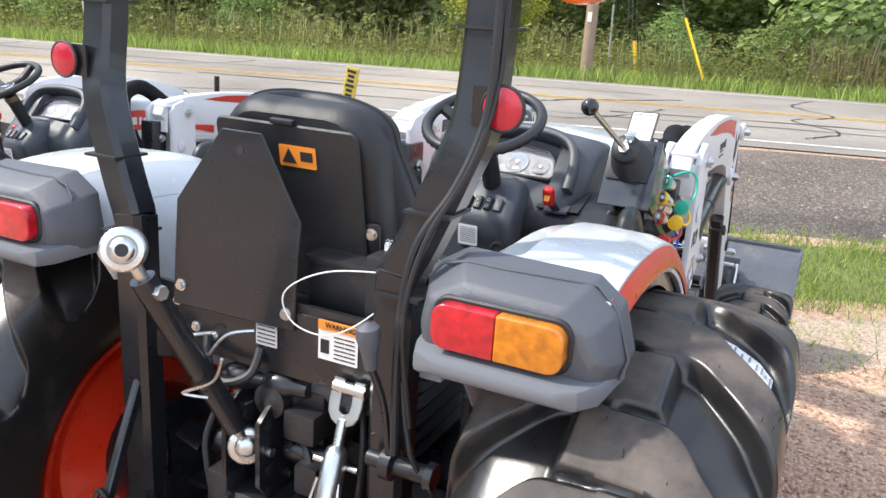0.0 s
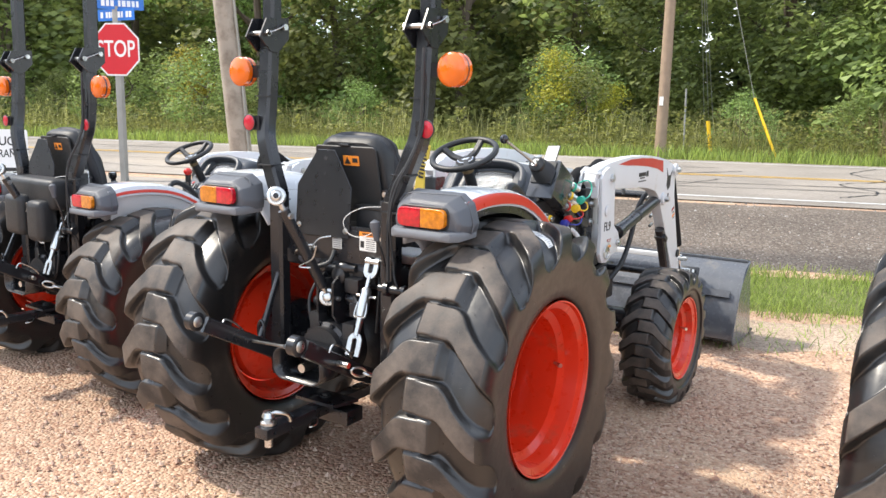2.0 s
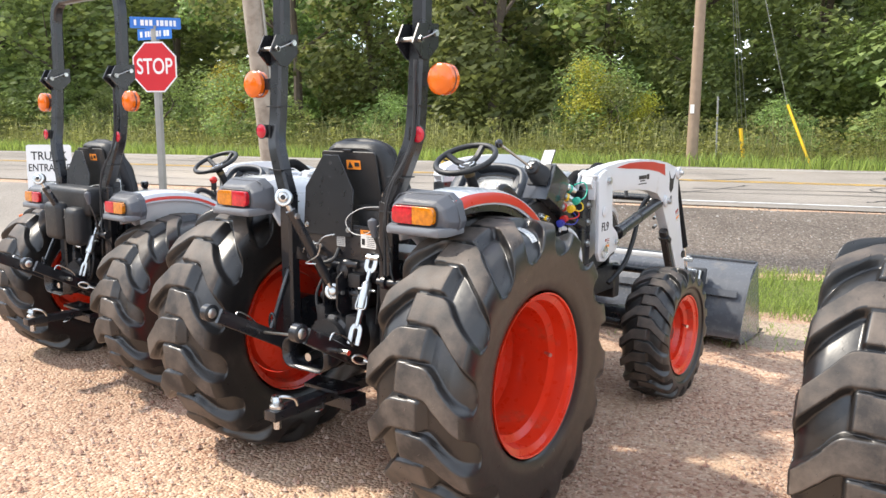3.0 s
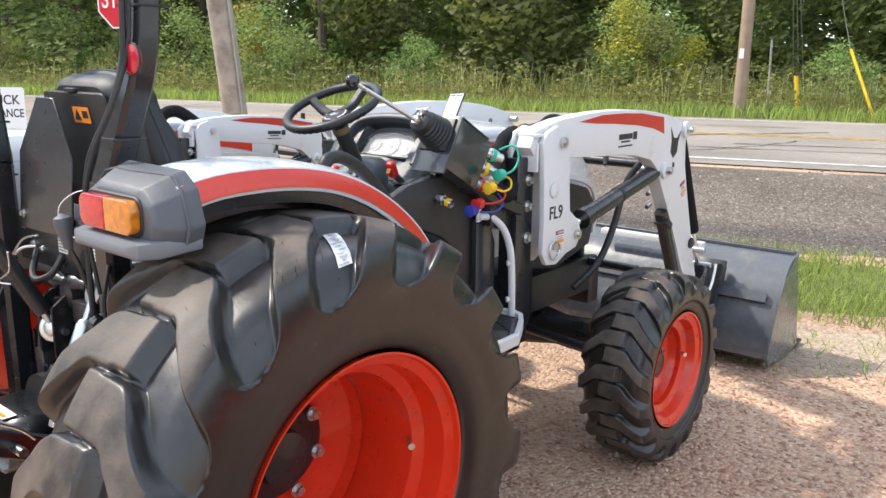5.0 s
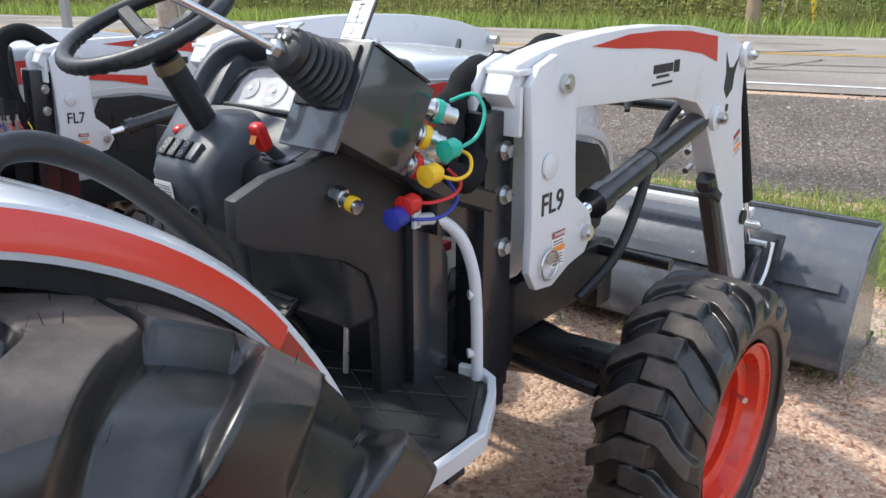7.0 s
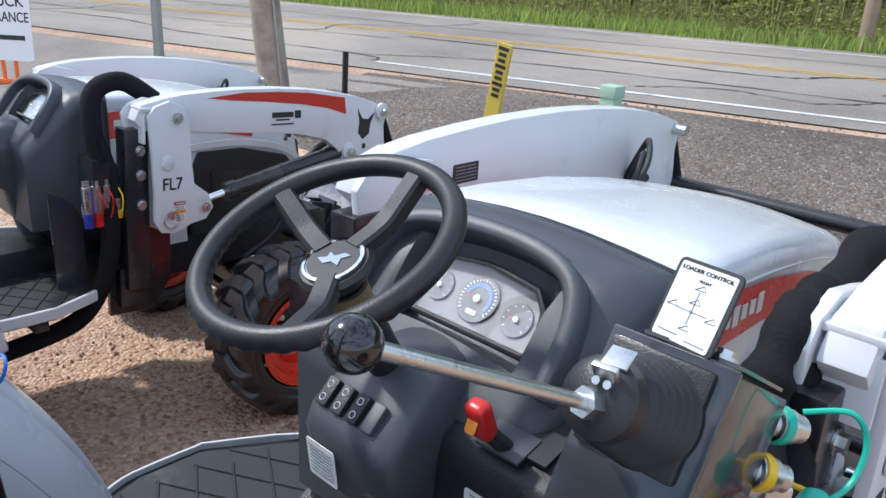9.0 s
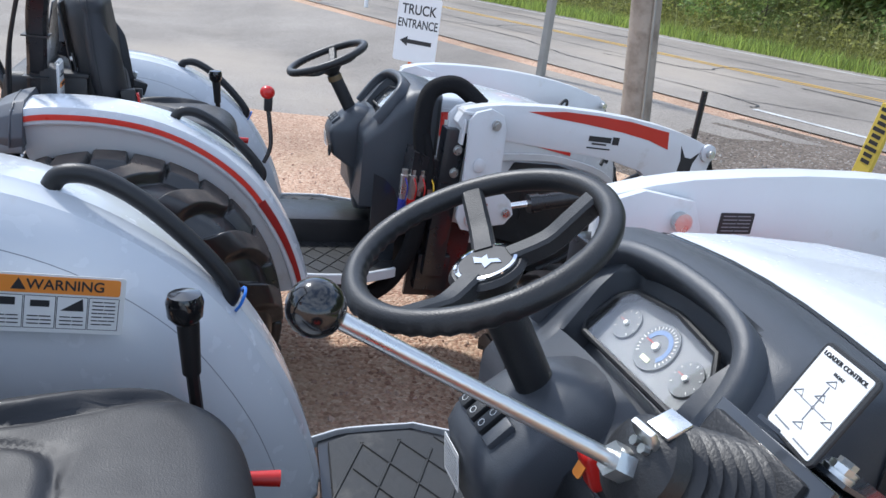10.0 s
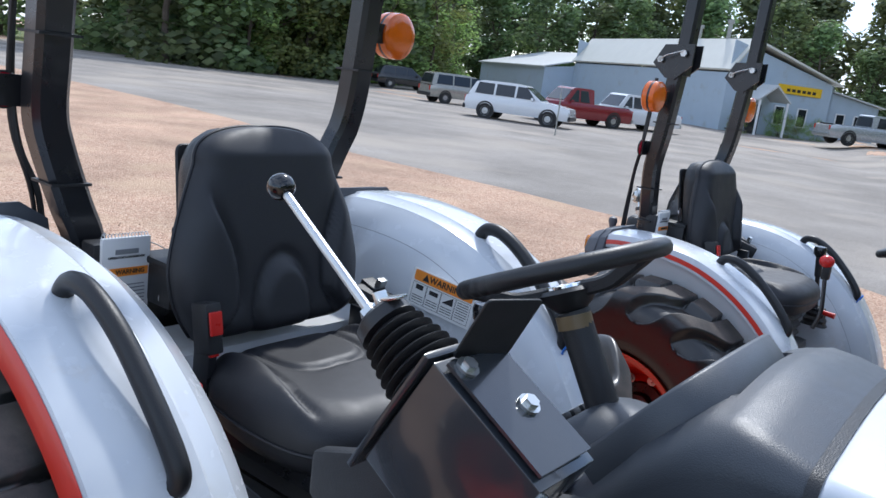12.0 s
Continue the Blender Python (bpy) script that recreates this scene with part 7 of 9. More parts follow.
    box(bm, (s * (X + 0.014), 2.262, 0.845), (0.070, 0.062, 0.030), pose(0, 0, 0, -30).to_3x3(), 0.004)
    part("strap", bm, PLASTIC, sl)
    bm = bmesh.new()
    tube(bm, [(s * 0.43, 2.20, 1.15), (s * 0.43, 2.02, 1.06), (s * 0.42, 1.93, 0.86), (s * 0.40, 1.85, 0.72), (s * 0.36, 1.72, 0.62)], 0.015, 10)
    tube(bm, [(s * 0.45, 2.13, 1.13), (s * 0.40, 2.10, 1.22), (s * 0.36, 2.05, 1.25), (s * 0.34, 1.98, 1.19), (s * 0.36, 1.94, 1.13)], 0.009, 8)
    tube(bm, [(s * 0.46, 2.13, 1.14), (s * 0.41, 2.13, 1.25), (s * 0.37, 2.09, 1.28), (s * 0.33, 2.02, 1.23), (s * 0.35, 1.97, 1.14)], 0.009, 8)
    part("hose", bm, PLASTIC, parent)
    bm = bmesh.new()
    for z in (0.92, 0.98, 1.03):
        cyl(bm, (s * 0.445, 2.20, z), (s * 0.445, 2.24, z + 0.01), 0.010, seg=8)
    part("fitting", bm, STEEL, parent)
    bm = bmesh.new()
    cyl(bm, (s * (X + 0.033), 2.555, 0.705), (s * (X + 0.042), 2.555, 0.705), 0.026, seg=18)
    part("pivot_cap", bm, PLASTIC, parent)
    # mount: upright and foot to the frame
    bm = bmesh.new()
    box(bm, (s * (X - 0.032), 1.12, 0.93), (0.075, 0.10, 0.62), w=0.006)
    plate(bm, [(1.02, 0.50), (1.22, 0.50), (1.30, 0.62), (1.30, 0.80), (1.16, 0.86), (1.02, 0.80)], "x", s * 0.40, s * 0.42)
    box(bm, (s * 0.33, 1.13, 0.62), (0.26, 0.16, 0.16), w=0.01)
    plate(bm, [(0.95, 1.02), (1.08, 0.98), (1.08, 1.10), (0.95, 1.13)], "x", s * 0.34, s * 0.47)
    mt = part("loader_mount", bm, BLACK, parent, "black loader mounting bracket")
    for z in (1.16, 1.068, 0.955):
        bm = bmesh.new()
        bolt(bm, (s * (X + 0.006), 1.135, z), (s, 0, 0), 0.014, 0.016)
        part("zinc_bolt", bm, STEEL, mt)
        bm = bmesh.new()
        bolt(bm, (s * (X - 0.07), 1.135, z), (-s, 0, 0), 0.014, 0.016)
        part("zinc_bolt", bm, STEEL, mt)
    # quick-attach plate
    bm = bmesh.new()
    for e in (-0.06, 0.05):
        plate(bm, [(2.60, 0.30), (2.72, 0.28), (2.86, 0.17), (2.90, 0.20), (3.02, 0.50), (2.96, 0.53), (2.76, 0.56), (2.62, 0.45)], "x", s * (X + e), s * (X + e + 0.012))
    box(bm, (s * X, 2.86, 0.36), (0.16, 0.025, 0.42), pose(0, 0, 0, -28).to_3x3(), 0.003)
    part("quick_hitch", bm, BLACK, parent)
    bm = bmesh.new()
    tube(bm, [(s * (X + 0.075), 2.70, 0.40), (s * (X + 0.08), 2.76, 0.46), (s * (X + 0.08), 2.80, 0.56)], 0.009, 8)
    cyl(bm, (s * (X - 0.07), 2.66, 0.34), (s * (X + 0.075), 2.66, 0.34), 0.013)
    cyl(bm, (s * (X - 0.07), 2.755, 0.56), (s * (X + 0.07), 2.755, 0.56), 0.013)
    part("link_pin", bm, STEEL, parent)


def bucket(parent):
    """Dark steel bucket lying flat: curved back, floor, side plates with a rim, cutting edge."""
    hw = 0.84
    out = [(3.38, 0.030), (3.10, 0.032), (2.93, 0.045), (2.865, 0.085), (2.86, 0.14), (2.93, 0.30), (3.02, 0.45), (3.10, 0.535), (3.215, 0.585)]
    ins = [(3.215, 0.575), (3.108, 0.525), (3.03, 0.442), (2.94, 0.295), (2.872, 0.14), (2.877, 0.09), (2.937, 0.057), (3.10, 0.044), (3.38, 0.040)]
    bm = bmesh.new()
    loft(bm, [[(x, y, z) for y, z in out + ins] for x in (-hw, hw)])
    b = part("bucket", bm, GUNMETAL, parent, "dark grey painted steel loader bucket lying on the gravel", sharp=30)
    for s in (-1, 1):
        bm = bmesh.new()
        plate(bm, [(3.39, 0.028), (3.10, 0.028), (2.93, 0.042), (2.86, 0.085), (2.855, 0.14), (2.925, 0.305), (3.015, 0.46), (3.095, 0.545), (3.225, 0.592)], "x", s * hw, s * (hw + 0.010))
        tube(bm, [(s * (hw + 0.010), 2.90, 0.055), (s * (hw + 0.010), 2.872, 0.11), (s * (hw + 0.010), 2.94, 0.30), (s * (hw + 0.010), 3.03, 0.455), (s * (hw + 0.010), 3.215, 0.575)], 0.012, flat=(0.012, 0.03, (0, 1, 0)), step=3)
        part("side_plate", bm, GUNMETAL, b)
    bm = bmesh.new()
    box(bm, (0, 3.42, 0.030), (2 * hw + 0.02, 0.14, 0.016), w=0.004)
    part("cutting_edge", bm, IRON, b)
    bm = bmesh.new()
    tube(bm, [(-hw, 3.21, 0.588), (hw, 3.21, 0.588)], 0.014, smooth=False, flat=(0.030, 0.020, (0, 0, 1)))
    box(bm, (0, 2.955, 0.385), (2 * hw - 0.1, 0.020, 0.05), pose(0, 0, 0, -28).to_3x3())
    part("top_rail", bm, GUNMETAL, b)
    bm = bmesh.new()
    box(bm, (0.10, 3.03, 0.595), (0.62, 0.05, 0.035), w=0.006)
    part("level_bar", bm, WHITE_DULL, b, "white level indicator bar")


def joystick(parent):
    """Loader control: steel box on a bracket, ribbed boot, chrome rod with a black ball, instruction plate, colour-capped couplers."""
    a = Vector((0.03, 0.87, -0.49)).normalized()       # along the top edge, forward and down
    x = Vector((1, 0, 0))
    b = a.cross(x).normalized()
    if b.z > 0:
        b = -b
    o = Vector((0.432, 0.728, 1.367))
    m = Matrix(((x.x, a.x, -b.x, o.x), (x.y, a.y, -b.y, o.y), (x.z, a.z, -b.z, o.z), (0, 0, 0, 1)))
    bm = bmesh.new()
    box(bm, (0.0, 0.112, -0.045), (0.112, 0.172, 0.165), w=0.003)
    box(bm, (-0.005, 0.018, -0.055), (0.135, 0.008, 0.19), w=0.002)
    box(bm, (0.0, 0.112, 0.045), (0.10, 0.15, 0.004))
    bx = part("control_box", bm, mat_once("gloss_black_steel", (0.030, 0.034, 0.040), 0.20, coat=0.6, var=0.2), parent, "black folded-steel loader control box", m)
    for xx, yy in ((0.030, 0.050), (-0.012, 0.115)):
        bm = bmesh.new()
        turned(bm, (xx, yy, 0.0465), (0, 0, 1), [(0, 0.013), (0.003, 0.013), (0.003, 0.009), (0.004, 0.0)], 20)
        bolt(bm, (xx, yy, 0.049), (0, 0, 1), 0.009, 0.008)
        part("zinc_bolt", bm, STEEL, bx)
    # boot
    bm = bmesh.new()
    prof = [(-0.004, 0.046)]
    for k in range(6):
        q = 0.056 - k * 0.0026
        prof += [(0.002 + k * 0.0135, q - 0.013), (0.0045 + k * 0.0135, q - 0.003), (0.007 + k * 0.0135, q), (0.0095 + k * 0.0135, q - 0.003)]
    prof += [(0.085, 0.028), (0.087, 0.039), (0.103, 0.037), (0.110, 0.028), (0.112, 0.0)]
    turned(bm, (-0.005, 0.014, -0.028), (0, -1, 0), prof, 28)
    box(bm, (-0.01, 0.012, -0.025), (0.112, 0.012, 0.112), w=0.006)
    part("boot", bm, GRIP, bx, "ribbed black rubber boot")
    bm = bmesh.new()
    base, tip = Vector((0.426, 0.622, 1.386)), Vector((0.389, 0.394, 1.502))
    d = (tip - base).normalized()
    cyl(bm, base - d * 0.03, tip, 0.0065, seg=14)
    cyl(bm, base - d * 0.008, base + d * 0.010, 0.014, seg=6)
    cyl(bm, base - d * 0.02, base - d * 0.008, 0.018, seg=16)
    st = part("lever_rod", bm, STEEL, parent, "zinc-plated loader lever with a black ball")
    bm = bmesh.new()
    ball(bm, tip, 0.0200, 24, 16)
    part("ball_knob", bm, mat_once("gloss_black", (0.008, 0.008, 0.009), 0.12, coat=0.5, bump=0.0), st, "glossy black ball knob")
    bm = bmesh.new()
    box(bm, (0.430, 0.640, 1.405), (0.024, 0.006, 0.036), pose(0, 0, 0, 30, 0, 8).to_3x3(), 0.002)
    box(bm, (0.430, 0.655, 1.419), (0.024, 0.024, 0.004), pose(0, 0, 0, 20, 0, 8).to_3x3(), 0.0015)
    for dx in (-0.007, 0.007):
        cyl(bm, (0.430 + dx * 0.8, 0.636, 1.402), (0.430 + dx * 0.8, 0.630, 1.405), 0.004, seg=8)
    part("lock_bracket", bm, STEEL, st)
    # instruction plate
    n = Vector((-0.26, -0.85, 0.45)).normalized()
    pm = facing((0.423, 0.799, 1.424), n, (0.06, 0.43, 0.90)) @ Matrix.Scale(0.86, 4)
    bm = bmesh.new()
    plate(bm, rounded(0.094, 0.102, 0.008, 4), "z", -0.004, 0.0, 0.001)
    pl = part("instruction_plate", bm, PLASTIC, parent, "loader instruction plate", pm)
    sh = decal("white_face", 0.084, 0.122, Matrix.Diagonal((0.97, 0.76, 1, 1)), LABEL, pl, 0.004)
    words("lettering", "LOADER CONTROL", 0.0086, pose(0, 0.052, 0.0014), INK, sh)
    words("lettering", "FLOAT", 0.0058, pose(0.002, 0.038, 0.0014), INK, sh)
    bm = bmesh.new()
    for p, q in (((0, -0.030), (0, 0.022)), ((-0.024, -0.010), (0.024, -0.010))):
        tube(bm, [(*p, 0.0016), (*q, 0.0016)], 0.0007, 4, smooth=False)
    for ax, ay in ((0, 0.028), (0, 0.006), (-0.030, -0.006), (0.030, -0.012), (0, -0.036)):
        tube(bm, [(ax - 0.008, ay - 0.004, 0.0016), (ax + 0.008, ay - 0.003, 0.0016), (ax + 0.003, ay + 0.005, 0.0016), (ax - 0.008, ay - 0.004, 0.0016)], 0.0007, 4, smooth=False)
    ball(bm, (0, -0.010, 0.0014), 0.003, 8, 4, (1, 1, 0.2))
    box(bm, (-0.02, -0.050, 0.0014), (0.03, 0.002, 0.0006))
    box(bm, (0.022, -0.054, 0.0014), (0.03, 0.002, 0.0006))
    part("diagram", bm, GREY_INK, sh)
    # bracket to the upright
    bm = bmesh.new()
    tube(bm, [(0.43, 0.82, 1.20), (0.44, 0.95, 1.12), (0.45, 1.10, 1.06)], 0.03, flat=(0.10, 0.05, (0, 0, 1)), step=3)
    part("bracket", bm, BLACK, parent)
    # elbow fitting
    bm = bmesh.new()
    tube(bm, [(0.395, 0.745, 1.185), (0.39, 0.738, 1.155), (0.41, 0.735, 1.14), (0.455, 0.735, 1.128), (0.475, 0.735, 1.122)], 0.013, 12)
    cyl(bm, (0.39, 0.738, 1.175), (0.39, 0.738, 1.195), 0.018, seg=6)
    cyl(bm, (0.42, 0.735, 1.137), (0.44, 0.735, 1.133), 0.017, seg=6)
    part("elbow_fitting", bm, STEEL, parent)
    bm = bmesh.new()
    cyl(bm, (0.455, 0.735, 1.128), (0.468, 0.735, 1.125), 0.0145, seg=14)
    part("band", bm, YELLOW_PL, parent)
    # couplers in a fan, each with its cap on a strap
    caps = ((GREEN_PL, (0.475, 0.925, 1.265), (0.500, 0.985, 1.240)), (YELLOW_PL, (0.478, 0.885, 1.225), (0.510, 0.945, 1.195)), (STEEL, (0.478, 0.90, 1.195), (0.505, 0.965, 1.170)), (RED_PL, (0.478, 0.86, 1.175), (0.505, 0.93, 1.150)))
    for mt, p, q in caps:
        bm = bmesh.new()
        p, q = Vector(p), Vector(q)
        dd = (q - p).normalized()
        turned(bm, p - dd * 0.03, dd, [(0, 0.014), (0.03, 0.016), (0.031, 0.021), (0.06, 0.021), (0.062, 0.017), (0.08, 0.017), (0.085, 0.0)], 16)
        c = part("coupler", bm, STEEL, parent, "zinc hydraulic coupler")
        if mt is not STEEL:
            bm = bmesh.new()
            cyl(bm, p + dd * 0.005, p + dd * 0.018, 0.023, seg=16)
            part("colour_ring", bm, mt, c)
    for mt, p, loop in ((GREEN_PL, (0.545, 0.895, 1.205), [(0.50, 0.95, 1.28), (0.545, 0.96, 1.295), (0.565, 0.965, 1.265), (0.565, 0.945, 1.225), (0.55, 0.91, 1.205)]),
                        (YELLOW_PL, (0.54, 0.850, 1.168), [(0.51, 0.93, 1.20), (0.55, 0.94, 1.19), (0.565, 0.925, 1.165), (0.56, 0.895, 1.155), (0.545, 0.865, 1.165)]),
                        (RED_PL, (0.52, 0.815, 1.118), [(0.51, 0.93, 1.16), (0.54, 0.93, 1.14), (0.55, 0.90, 1.125), (0.54, 0.86, 1.118), (0.525, 0.83, 1.12)]),
                        (DKBLUE_PL, (0.515, 0.790, 1.100), [(0.51, 0.93, 1.14), (0.54, 0.92, 1.11), (0.545, 0.87, 1.09), (0.53, 0.81, 1.095)])):
        bm = bmesh.new()
        turned(bm, Vector(p) + Vector((0, 0.022, 0.004)), (0, -1, -0.1), [(0, 0.010), (0.008, 0.013), (0.012, 0.018), (0.036, 0.018), (0.040, 0.020), (0.044, 0.0)], 16)
        tube(bm, loop, 0.0035, 8)
        part("dust_cap", bm, mt, parent, "bright plastic dust cap on its strap")
    bm = bmesh.new()
    tube(bm, [(0.46, 0.96, 1.16), (0.435, 1.03, 1.205), (0.418, 1.055, 1.255), (0.415, 1.12, 1.302), (0.408, 1.20, 1.310), (0.410, 1.28, 1.312), (0.405, 1.42, 1.335), (0.415, 1.6, 1.325)], lambda t: 0.031 + 0.004 * math.sin(t * 31) + 0.003 * math.sin(t * 53), 14)
    tube(bm, [(0.47, 0.95, 1.15), (0.48, 1.02, 1.12), (0.46, 1.08, 1.16), (0.43, 1.13, 1.25)], 0.030, 12)
    part("hose_sleeve", bm, CLOTH, parent, "black fabric hose sleeve")


def coupler_block(parent):
    """The smaller machine's hose sleeve and colour-capped couplers beside the cowl."""
    bm = bmesh.new()
    tube(bm, [(0.36, 1.20, 1.33), (0.33, 1.10, 1.40), (0.33, 1.0, 1.37), (0.36, 0.97, 1.25), (0.40, 0.98, 1.10), (0.42, 0.98, 0.90), (0.40, 0.95, 0.72), (0.36, 0.85, 0.56), (0.34, 0.6, 0.50)], 0.034, 12)
    tube(bm, [(0.40, 0.98, 1.22), (0.43, 1.0, 1.12), (0.44, 1.0, 1.02)], 0.016, 10)
    part("hose_sleeve", bm, CLOTH, parent, "black fabric hose sleeve")
    for k, mt in enumerate((DKBLUE_PL, RED_PL, RED_PL, YELLOW_PL)):
        bm = bmesh.new()
        y = 0.905 + k * 0.034
        turned(bm, (0.43, y, 1.09), (0, 0, -1), [(0, 0.012), (0.02, 0.012), (0.021, 0.016), (0.10, 0.016), (0.101, 0.013), (0.13, 0.013)], 14)
        c = part("coupler", bm, STEEL, parent, "zinc hydraulic coupler")
        bm = bmesh.new()
        cyl(bm, (0.43, y, 0.975), (0.43, y, 0.925 + 0.02 * (k == 3)), 0.016, seg=14)
        tube(bm, [(0.448, y, 1.06), (0.468, y + 0.006, 1.03), (0.462, y + 0.004, 0.98), (0.445, y, 0.95)], 0.003, 6)
        part("dust_cap", bm, mt, c, "bright plastic dust cap")


def shifted(root, m, make, *args):
    """Build parts and move them as one."""
    old = set(root.children)
    make(root, *args)
    for c in root.children:
        if c not in old:
            c.matrix_basis = m @ c.matrix_basis


def tractor(m, tag, label, small, meshes):
    root = thing("tractor", m, label, "tractor", "row of parked tractors")
    # the smaller machine's loader is shorter and lower
    boom = pose(0, 1.339, 1.244, -2.9) @ Matrix.Diagonal((1, 0.8415, 0.95, 1)) @ pose(0, -1.305, -1.308) if small else Matrix()
    for s in (-1, 1):
        nm = "rear_wheel"
        if small:
            make_wheel(nm, root, s * 0.69, 0, 0.535, 0.55, 0.44, 0.265, 15, 0.036, -0.5, s < 0, meshes)
            make_wheel("front_wheel", root, s * 0.635, 1.71, 0.335, 0.345, 0.27, 0.180, 17, 0.020, -0.10, s < 0, meshes)
        else:
            rw = make_wheel(nm, root, s * 0.680, -0.048, 0.602, 0.622, 0.44, 0.308, 15, 0.040, -0.62, s < 0, meshes)
            if s > 0:
                rw.matrix_local = pose(0.680, -0.048, 0.602, -4.0)
                bm = bmesh.new()
                q = [(0.066, -0.036, 0.585), (0.098, -0.065, 0.582), (0.125, -0.092, 0.578), (0.166, -0.135, 0.567), (0.190, -0.165, 0.550)]
                loft(bm, [[(x, r * math.sin(a + e), r * math.cos(a + e)) for e in (-0.036, 0.036)] for x, a, r in q], ring=False)
                st = part("tyre_sticker", bm, LABEL, rw, "white paper tyre sticker")
                bm = bmesh.new()
                for i in range(13):
                    f = 0.15 + 3.7 * i / 12
                    j = min(3, int(f))
                    x, a, r = (q[j][c] + (q[j + 1][c] - q[j][c]) * (f - j) for c in range(3))
                    loft(bm, [[(x + w, (r + 0.002) * math.sin(a + e), (r + 0.002) * math.cos(a + e)) for e in (-0.03 + 0.01 * (i % 3), 0.022 - 0.012 * (i % 2))] for w in (-0.0016, 0.0016)], ring=False)
                part("small_print", bm, GREY_INK, st, "", None)
            make_wheel("front_wheel", root, s * 0.728, 1.733, 0.372, 0.385, 0.27, 0.207, 18, 0.024, -0.10, s < 0, meshes)
        guard = fender(root, s, small)
        if small:
            guard.matrix_local = pose(0, 0.06, -0.115)
        shifted(root, boom, loader_side, s, tag)
    shifted(root, Matrix() if small else pose(0.008, -0.035, 0), rops)
    seat(root)
    shifted(root, pose(-0.03, 0.10, -0.065) if small else Matrix(), steering)
    shifted(root, pose(0, 0.085, -0.06) if small else Matrix(), cowl)
    shifted(root, pose(0, 0.085, -0.09) if small else Matrix(), consoles, not small)
    shifted(root, pose(0, 0, -0.095) @ Matrix.Diagonal((0.78, 1, 1, 1)) if small else Matrix(), platform, small)
    shifted(root, pose(0, 0.165, -0.06) @ Matrix.Diagonal((1, 0.90, 1, 1)) if small else Matrix(), hood)
    chassis(root)
    hitch(root)
    shifted(root, pose(0, 0, -0.02 if small else 0) @ boom if small else boom, bucket)
    bm = bmesh.new()
    cyl(bm, (-0.49, 2.44, 1.085), (0.49, 2.44, 1.085), 0.024, seg=18)
    ct = part("cross_tube", bm, BLACK, root, "black loader cross tube")
    ct.matrix_basis = boom @ ct.matrix_basis
    bm = bmesh.new()
    cyl(bm, (-0.49, 2.05, 0.66), (0.49, 2.05, 0.66), 0.02, seg=14)
    ct = part("cross_tube", bm, BLACK, root)
    ct.matrix_basis = boom @ ct.matrix_basis
    # warning label and range lever by the left mudguard
    if not small:
        w = decal("warning_label", 0.190, 0.092, facing((-0.3525, 0.149, 1.166), (1, 0.04, 0.08), (0, 0.10, 1)), LABEL, root, 0.004, "white label with an orange warning band")
        o = decal("warning_band", 0.175, 0.026, pose(0, 0.0295, 0.0014), WARN, w, 0.004)
        words("lettering", "WARNING", 0.022, pose(0.012, 0, 0.0014), INK, o)
        bm = bmesh.new()
        plate(bm, [(-0.062, -0.008), (-0.042, -0.008), (-0.052, 0.010)], "z", 0.0014, 0.002)
        part("warning_triangle", bm, INK, o)
        bm = bmesh.new()
        for k in range(4):
            x = -0.066 + k * 0.044
            for p, q in (((-0.021, 0.012), (0.021, 0.012)), ((-0.021, -0.039), (0.021, -0.039)), ((-0.021, -0.039), (-0.021, 0.012)), ((0.021, -0.039), (0.021, 0.012))):
                tube(bm, [(x + p[0], p[1], 0.0014), (x + q[0], q[1], 0.0014)], 0.0005, 4, smooth=False)
            lines_of(bm, 0.034, 3 if k < 3 else 7, 0.006, 0.0016, x, -0.020 if k < 3 else 0.006, 0.0015)
        box(bm, (-0.066, 0.002, 0.0015), (0.022, 0.012, 0.0006))
        box(bm, (-0.022, 0.0, 0.0015), (0.026, 0.010, 0.0006))
        plate(bm, [(0.006, -0.010), (0.038, -0.010), (0.036, 0.010)], "z", 0.0014, 0.002)
        part("pictogram", bm, INK, w)
    bm = bmesh.new()
    tube(bm, [(-0.30, 0.36, 0.93), (-0.28, 0.345, 1.06), (-0.274, 0.335, 1.14)], 0.010, 8)
    cyl(bm, (-0.278, 0.342, 1.08), (-0.273, 0.335, 1.17), 0.014, 0.017, 14)
    lv = part("range_lever", bm, GRIP, root, "black range lever with a domed knob")
    bm = bmesh.new()
    turned(bm, (-0.272, 0.332, 1.168), (0, -0.05, 1), [(0, 0.016), (0.012, 0.026), (0.035, 0.028), (0.046, 0.024), (0.050, 0.0)], 18)
    part("knob", bm, mat_once("gloss_black", (0.008, 0.008, 0.009), 0.12, coat=0.5, bump=0.0), lv)
    bm = bmesh.new()
    rows = []
    for k in range(7):
        o2 = 0.0 if k % 2 else 0.010
        rows.append([(-0.285 + px, 0.37 + py, 0.86 + k * 0.014) for px, py in rounded(0.07 - k * 0.005 + o2, 0.10 - k * 0.006 + o2, 0.02, 3)])
    loft(bm, rows)
    part("lever_boot", bm, GRIP, lv)
    # red-tipped side lever and buttons round the seat
    bm = bmesh.new()
    cyl(bm, (-0.190, 0.32, 0.952), (-0.183, 0.41, 0.948), 0.007)
    hl = part("seat_lever", bm, BLACK, root)
    bm = bmesh.new()
    cyl(bm, (-0.183, 0.405, 0.948), (-0.179, 0.470, 0.944), 0.010, 0.013, 12)
    part("lever_tip", bm, RED_PL, hl, "red lever tip")
    bm = bmesh.new()
    cyl(bm, (0.30, 0.10, 0.93), (0.302, 0.10, 1.055), 0.008)
    hl = part("hand_lever", bm, BLACK, root)
    bm = bmesh.new()
